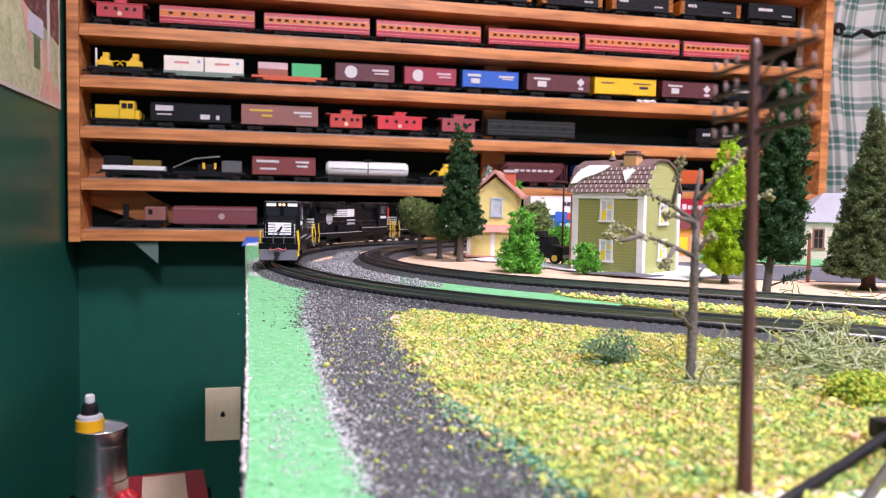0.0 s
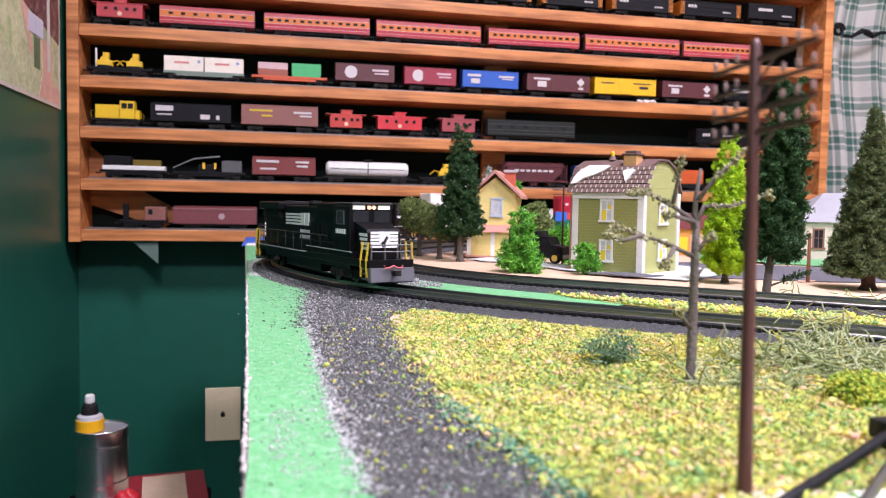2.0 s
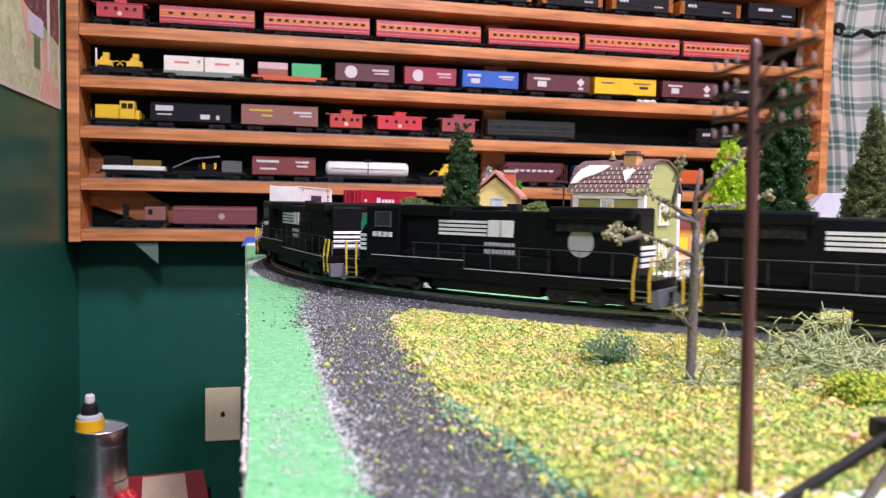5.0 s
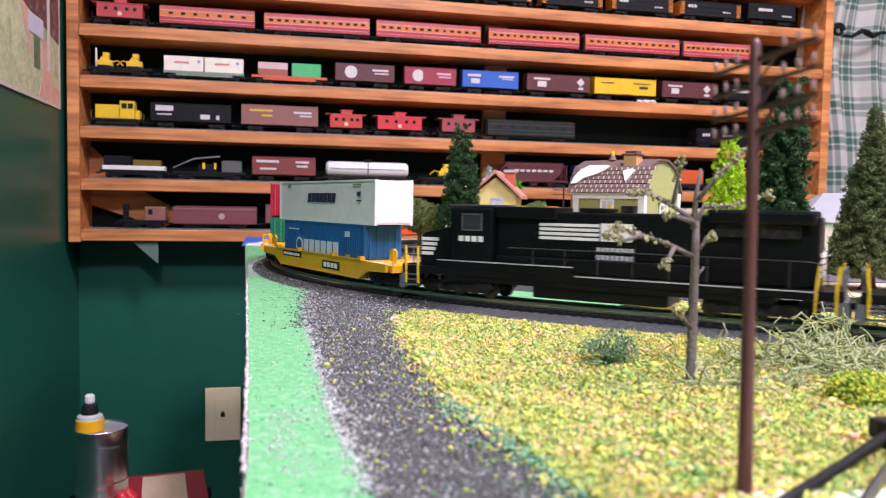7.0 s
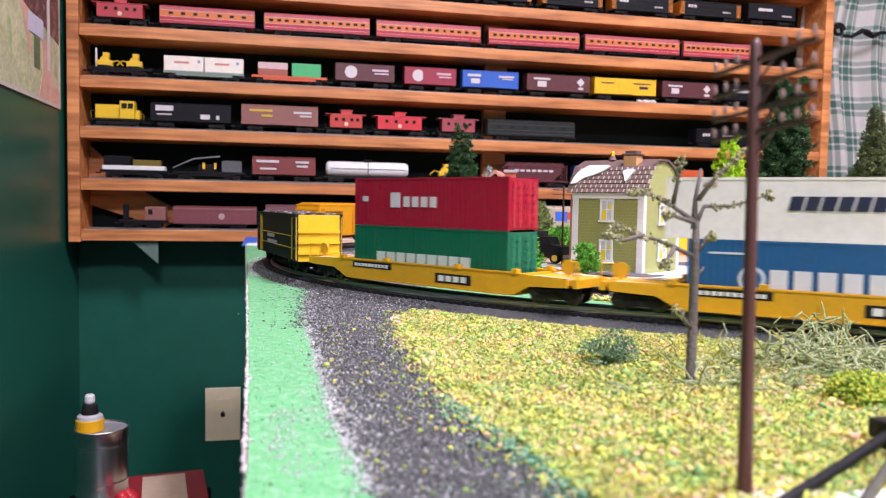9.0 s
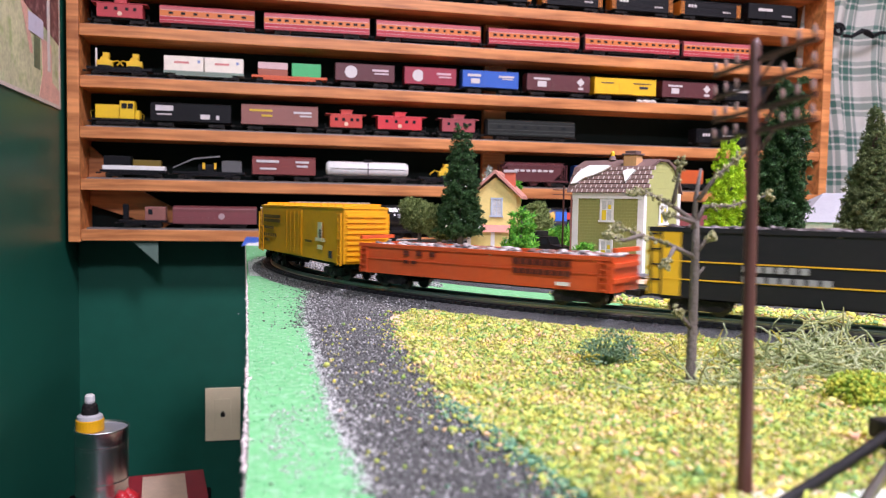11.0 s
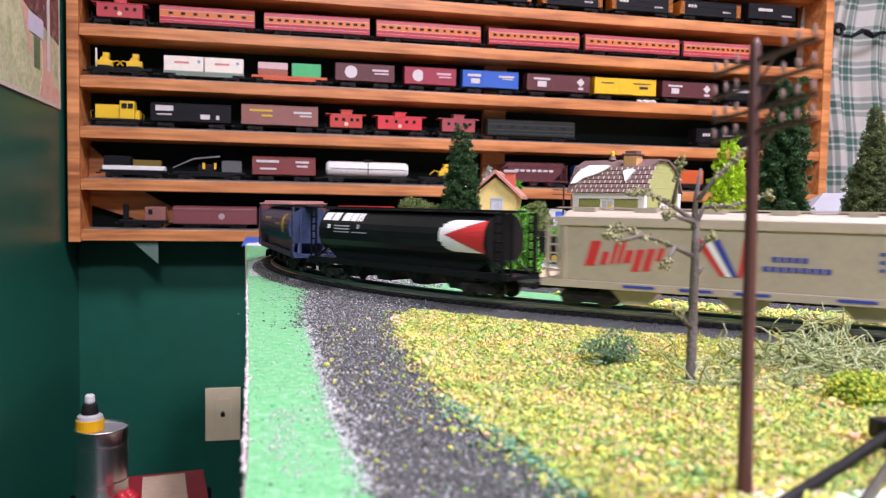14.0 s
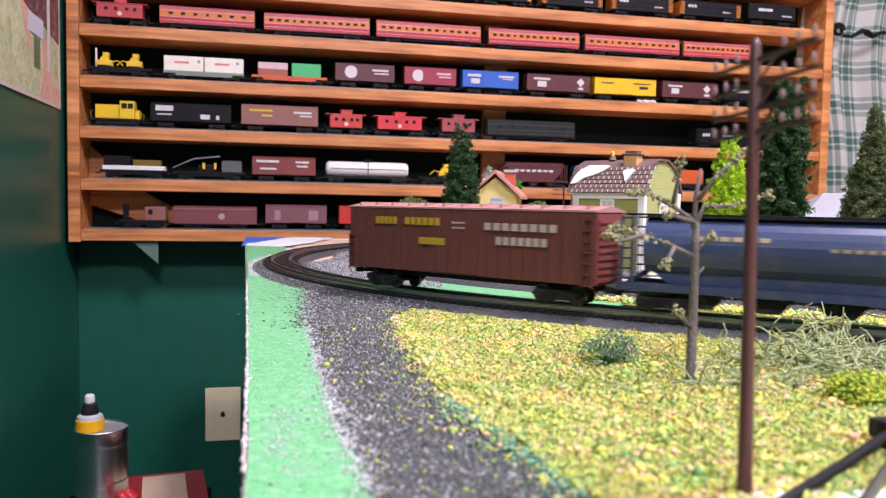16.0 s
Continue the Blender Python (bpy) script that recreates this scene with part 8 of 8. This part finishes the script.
shelf_box(2, 0.674, 0.827, paint(0.78, 0.47, 0.01), "yellow model boxcar with black lettering on the shelf", [([(0.12, 0.42, 0.036, 0.038), (0.22, 0.36, 0.026, 0.031), (-0.4, -0.2, 0.035, 0.037)], DARK_INK)])
shelf_box(2, 0.833, 0.974, MAROON, "dark brown model boxcar with a white diamond emblem", [([(-0.40, -0.14, 0.035, 0.039), (-0.34, -0.20, 0.020, 0.032), (0.27, 0.37, 0.017, 0.022)], PALE)], badge=(0.32, 0.033, 0.009), sides=4)
shelf_box(2, 0.985, 1.10, NEAR_BLACK, "black model boxcar with white lettering", [([(-0.3, 0.2, 0.030, 0.036)], PALE)])
scrap = thing("paper_scrap", "crumpled white paper scrap lying before a yellow boxcar", "paper", pose(0.80, SH_Y + 0.006, SHELF_Z[2]))
part("paper", clumps("paper", [(-0.020 + 0.005 * k, 0.001 * (k % 3), 0.0035) for k in range(9)], 0.0042, WHITE, ICO, 0.4, 0.8, 12), None, scrap)
# row 3
m, L = spot(3, -0.337, -0.238)
switcher("switcher_locomotive", "yellow model switcher locomotive on the shelf", m, L, paint(0.76, 0.50, 0.01))
shelf_box(3, -0.231, -0.074, NEAR_BLACK, "black model boxcar with bold white lettering", [([(-0.44, -0.22, 0.032, 0.042), (-0.42, -0.24, 0.024, 0.0265), (0.12, 0.24, 0.018, 0.027), (0.32, 0.36, 0.018, 0.026)], PALE)])
shelf_box(3, -0.063, 0.094, SIENNA, "faded brown model boxcar with yellow and white lettering", [([(-0.40, -0.10, 0.038, 0.042), (-0.24, -0.10, 0.028, 0.032)], paint(0.60, 0.40, 0.03)), ([(0.18, 0.42, 0.036, 0.040), (0.26, 0.42, 0.030, 0.033)], PALE)], H=0.052, ribs=16)
for x0, x1, c, lb in ((0.10, 0.192, paint(0.52, 0.05, 0.035), "orange red model caboose on the shelf"), (0.196, 0.315, BRIGHTRED, "bright red model caboose on the shelf"), (0.33, 0.428, paint(0.34, 0.06, 0.07), "faded red model caboose on the shelf")):
    m, L = spot(3, x0, x1)
    caboose("caboose", lb, m, L, c)
m, L = spot(3, 0.436, 0.64)
coach("baggage_car", "dark grey model baggage car on the shelf", m, L, paint(0.022, 0.025, 0.023), paint(0.026, 0.029, 0.027), paint(0.020, 0.023, 0.021), 6, paint(0.07, 0.075, 0.07))
m, L = spot(3, 0.918, 1.06)
gondola("coal_hopper", "black model coal hopper with white lettering", m, L, NEAR_BLACK, SCRAP, [(word(-0.05, 0.024, 0.02, 0.006, 3) + word(0.0, 0.024, 0.05, 0.003, 8), PALE, "lettering")], H=0.040, group="shelf trains")
# row 4
m, L = spot(4, -0.323, -0.192)
t = flatcar("crane_tender", "black model work car with white deck line and yellow marks", m, L, NEAR_BLACK, [(-L / 2 + 0.004, L / 2 - 0.004, 0.008, 0.026, WHITE, "deck_cargo", "white strip of cargo"), (-0.002, L / 2 - 0.012, 0.0195, 0.02, paint(0.16, 0.105, 0.006), "machine_body", "yellow brown machine body"), (-L / 2 + 0.006, -0.006, 0.026, 0.022, NEAR_BLACK, "housing", "black housing")])
m, L = spot(4, -0.192, -0.047)
t = flatcar("crane_car", "black model railway crane with raised boom", m, L, NEAR_BLACK, [(0.024, L / 2 - 0.006, 0.022, 0.024, paint(0.10, 0.10, 0.10), "crane_house", "dark crane house"), (-0.02, 0.012, 0.014, 0.02, NEAR_BLACK, "winch", "black winch")])
bm = bmesh.new()
tube(bm, [(0.02, 0, 0.046), (-0.03, 0, 0.040), (-0.068, 0, 0.022)], [0.0018, 0.0016, 0.0012], 6)
part("boom", bm, paint(0.22, 0.22, 0.22), t)
part("hook_marks", B((-0.012, -0.007, -0.0155, -0.0145, 0.020, 0.032), (0.010, 0.014, -0.0155, -0.0145, 0.020, 0.032)), YELLOW, t, "yellow marks")
shelf_box(4, -0.042, 0.09, RUST, "red brown model boxcar with white lettering", [([(-0.44, -0.08, 0.036, 0.041), (-0.38, -0.12, 0.022, 0.026), (0.18, 0.40, 0.036, 0.040), (0.2, 0.38, 0.028, 0.032)], PALE)])
m, L = spot(4, 0.098, 0.285)
tankcar("tank_car", "white model tank car on the shelf", m, L, paint(0.80, 0.80, 0.77))
m, L = spot(4, 0.292, 0.392)
t = flatcar("flatcar", "black model flatcar with a yellow excavator", m, L, NEAR_BLACK, [])
digger(t, 0.012, 1)
m, L = spot(4, 0.467, 0.628)
hopper("covered_hopper", "maroon model hopper car with white lettering", m, L, MAROON, bars=[(word(-0.045, 0.032, 0.09, 0.0045, 7), PALE, "lettering")])
shelf_box(4, 0.635, 0.78, paint(0.02, 0.09, 0.38), "blue model boxcar on the shelf")
m, L = spot(4, 0.83, 0.955)
flatcar("caboose", "orange red model work caboose on the shelf", m, L, DULL_BLACK, [(-L / 2 + 0.004, L / 2 - 0.004, 0.030, 0.028, paint(0.58, 0.10, 0.02), "cabin", "orange red cabin")])
shelf_box(4, 0.985, 1.12, RUST, "brown model boxcar on the shelf")
# row 5
m, L = spot(5, -0.29, -0.193)
t = flatcar("caboose", "faded brown model work caboose with a crane load", m, L, NEAR_BLACK, [(0.004, L / 2 - 0.002, 0.026, 0.028, SIENNA, "cabin", "faded brown cabin"), (-L / 2 + 0.006, -L / 2 + 0.016, 0.03, 0.01, NEAR_BLACK, "winch_post", "black winch post")])
part("window", B((0.010, 0.018, -0.0146, -0.0142, 0.026, 0.036)), GLASS_DARK, t)
m, L = spot(5, -0.191, -0.024)
shelf_c = paint(0.20, 0.055, 0.06)
coach("coach_car", "faded maroon model passenger car with a pale emblem", m, L, shelf_c, shelf_c, paint(0.17, 0.05, 0.052), 0)
discs(bpy.context.scene.objects["coach_car"], [(0.012, 0.024, 0.006)], 0.0175, paint(0.42, 0.30, 0.30))
shelf_box(5, -0.016, 0.113, paint(0.19, 0.075, 0.085), "faded mauve brown model boxcar on the lowest shelf", [([(-0.36, -0.26, 0.018, 0.038), (0.20, 0.36, 0.018, 0.038)], paint(0.32, 0.20, 0.21))])
shelf_box(5, 0.129, 0.251, paint(0.52, 0.03, 0.02), "bright red model boxcar on the lowest shelf")
shelf_box(5, 0.27, 0.42, MAROON, "maroon model boxcar on the lowest shelf")
shelf_box(5, 0.445, 0.623, paint(0.70, 0.70, 0.68), "white model boxcar on the lowest shelf")
shelf_box(5, 0.65, 0.80, paint(0.40, 0.04, 0.03), "red model boxcar on the lowest shelf")

# ---- what moves ----
SPEEDS = [(0, .085), (1, .092), (2, .120), (3, .138), (4, .145), (5, .148), (6, .1475), (7, .155), (7.5, .1745), (8, .168), (8.5, .18), (9, .19), (10, .21), (11, .225), (12, .236), (13, .248), (13.5, .243), (14, .235), (14.5, .228), (15, .218), (16, .198)]


def gone(t):
    """The way in metres that the train has run by t seconds."""
    s = 0.0
    for (t0, v0), (t1, v1) in zip(SPEEDS, SPEEDS[1:]):
        if t <= t0:
            break
        e = min(t, t1)
        ve = v0 + (v1 - v0) * (e - t0) / (t1 - t0)
        s += (e - t0) * (v0 + ve) / 2
    return s


def car_pose(s, reach):
    """A car stands with its two bogies on the outer loop, its middle at s."""
    (a, ha), (b, hb) = OUTER.at(s - reach), OUTER.at(s + reach)
    mid, d = (a + b) / 2, b - a
    yaw = math.atan2(d.y, d.x)
    return Matrix.Translation((mid.x, mid.y, RAIL)) @ Matrix.Rotation(yaw, 4, "Z"), yaw, ha, hb


def motions():
    times = [k * 0.25 for k in range(65)]
    for i, ((car, trucks), front, rear) in enumerate(TRAIN):
        mid, reach = (front + rear) / 2, abs(trucks[1].location.x)
        rows, turns = [], ([], [])
        for t in times:
            m, yaw, ha, hb = car_pose(mid + gone(t), reach)
            rows.append((t, m))
            for k, h in ((0, ha), (1, hb)):
                d = (h - yaw + math.pi) % math.tau - math.pi
                turns[k].append((t, Matrix.Translation(trucks[k].location) @ Matrix.Rotation(d, 4, "Z")))
        walk(car, rows)
        for k in (0, 1):
            walk(trucks[k], turns[k])
        for box_, which, z, dx in LOADS:
            if i == 3 + which:
                walk(box_, [(t, m @ pose(dx, 0, z)) for t, m in rows])


motions()
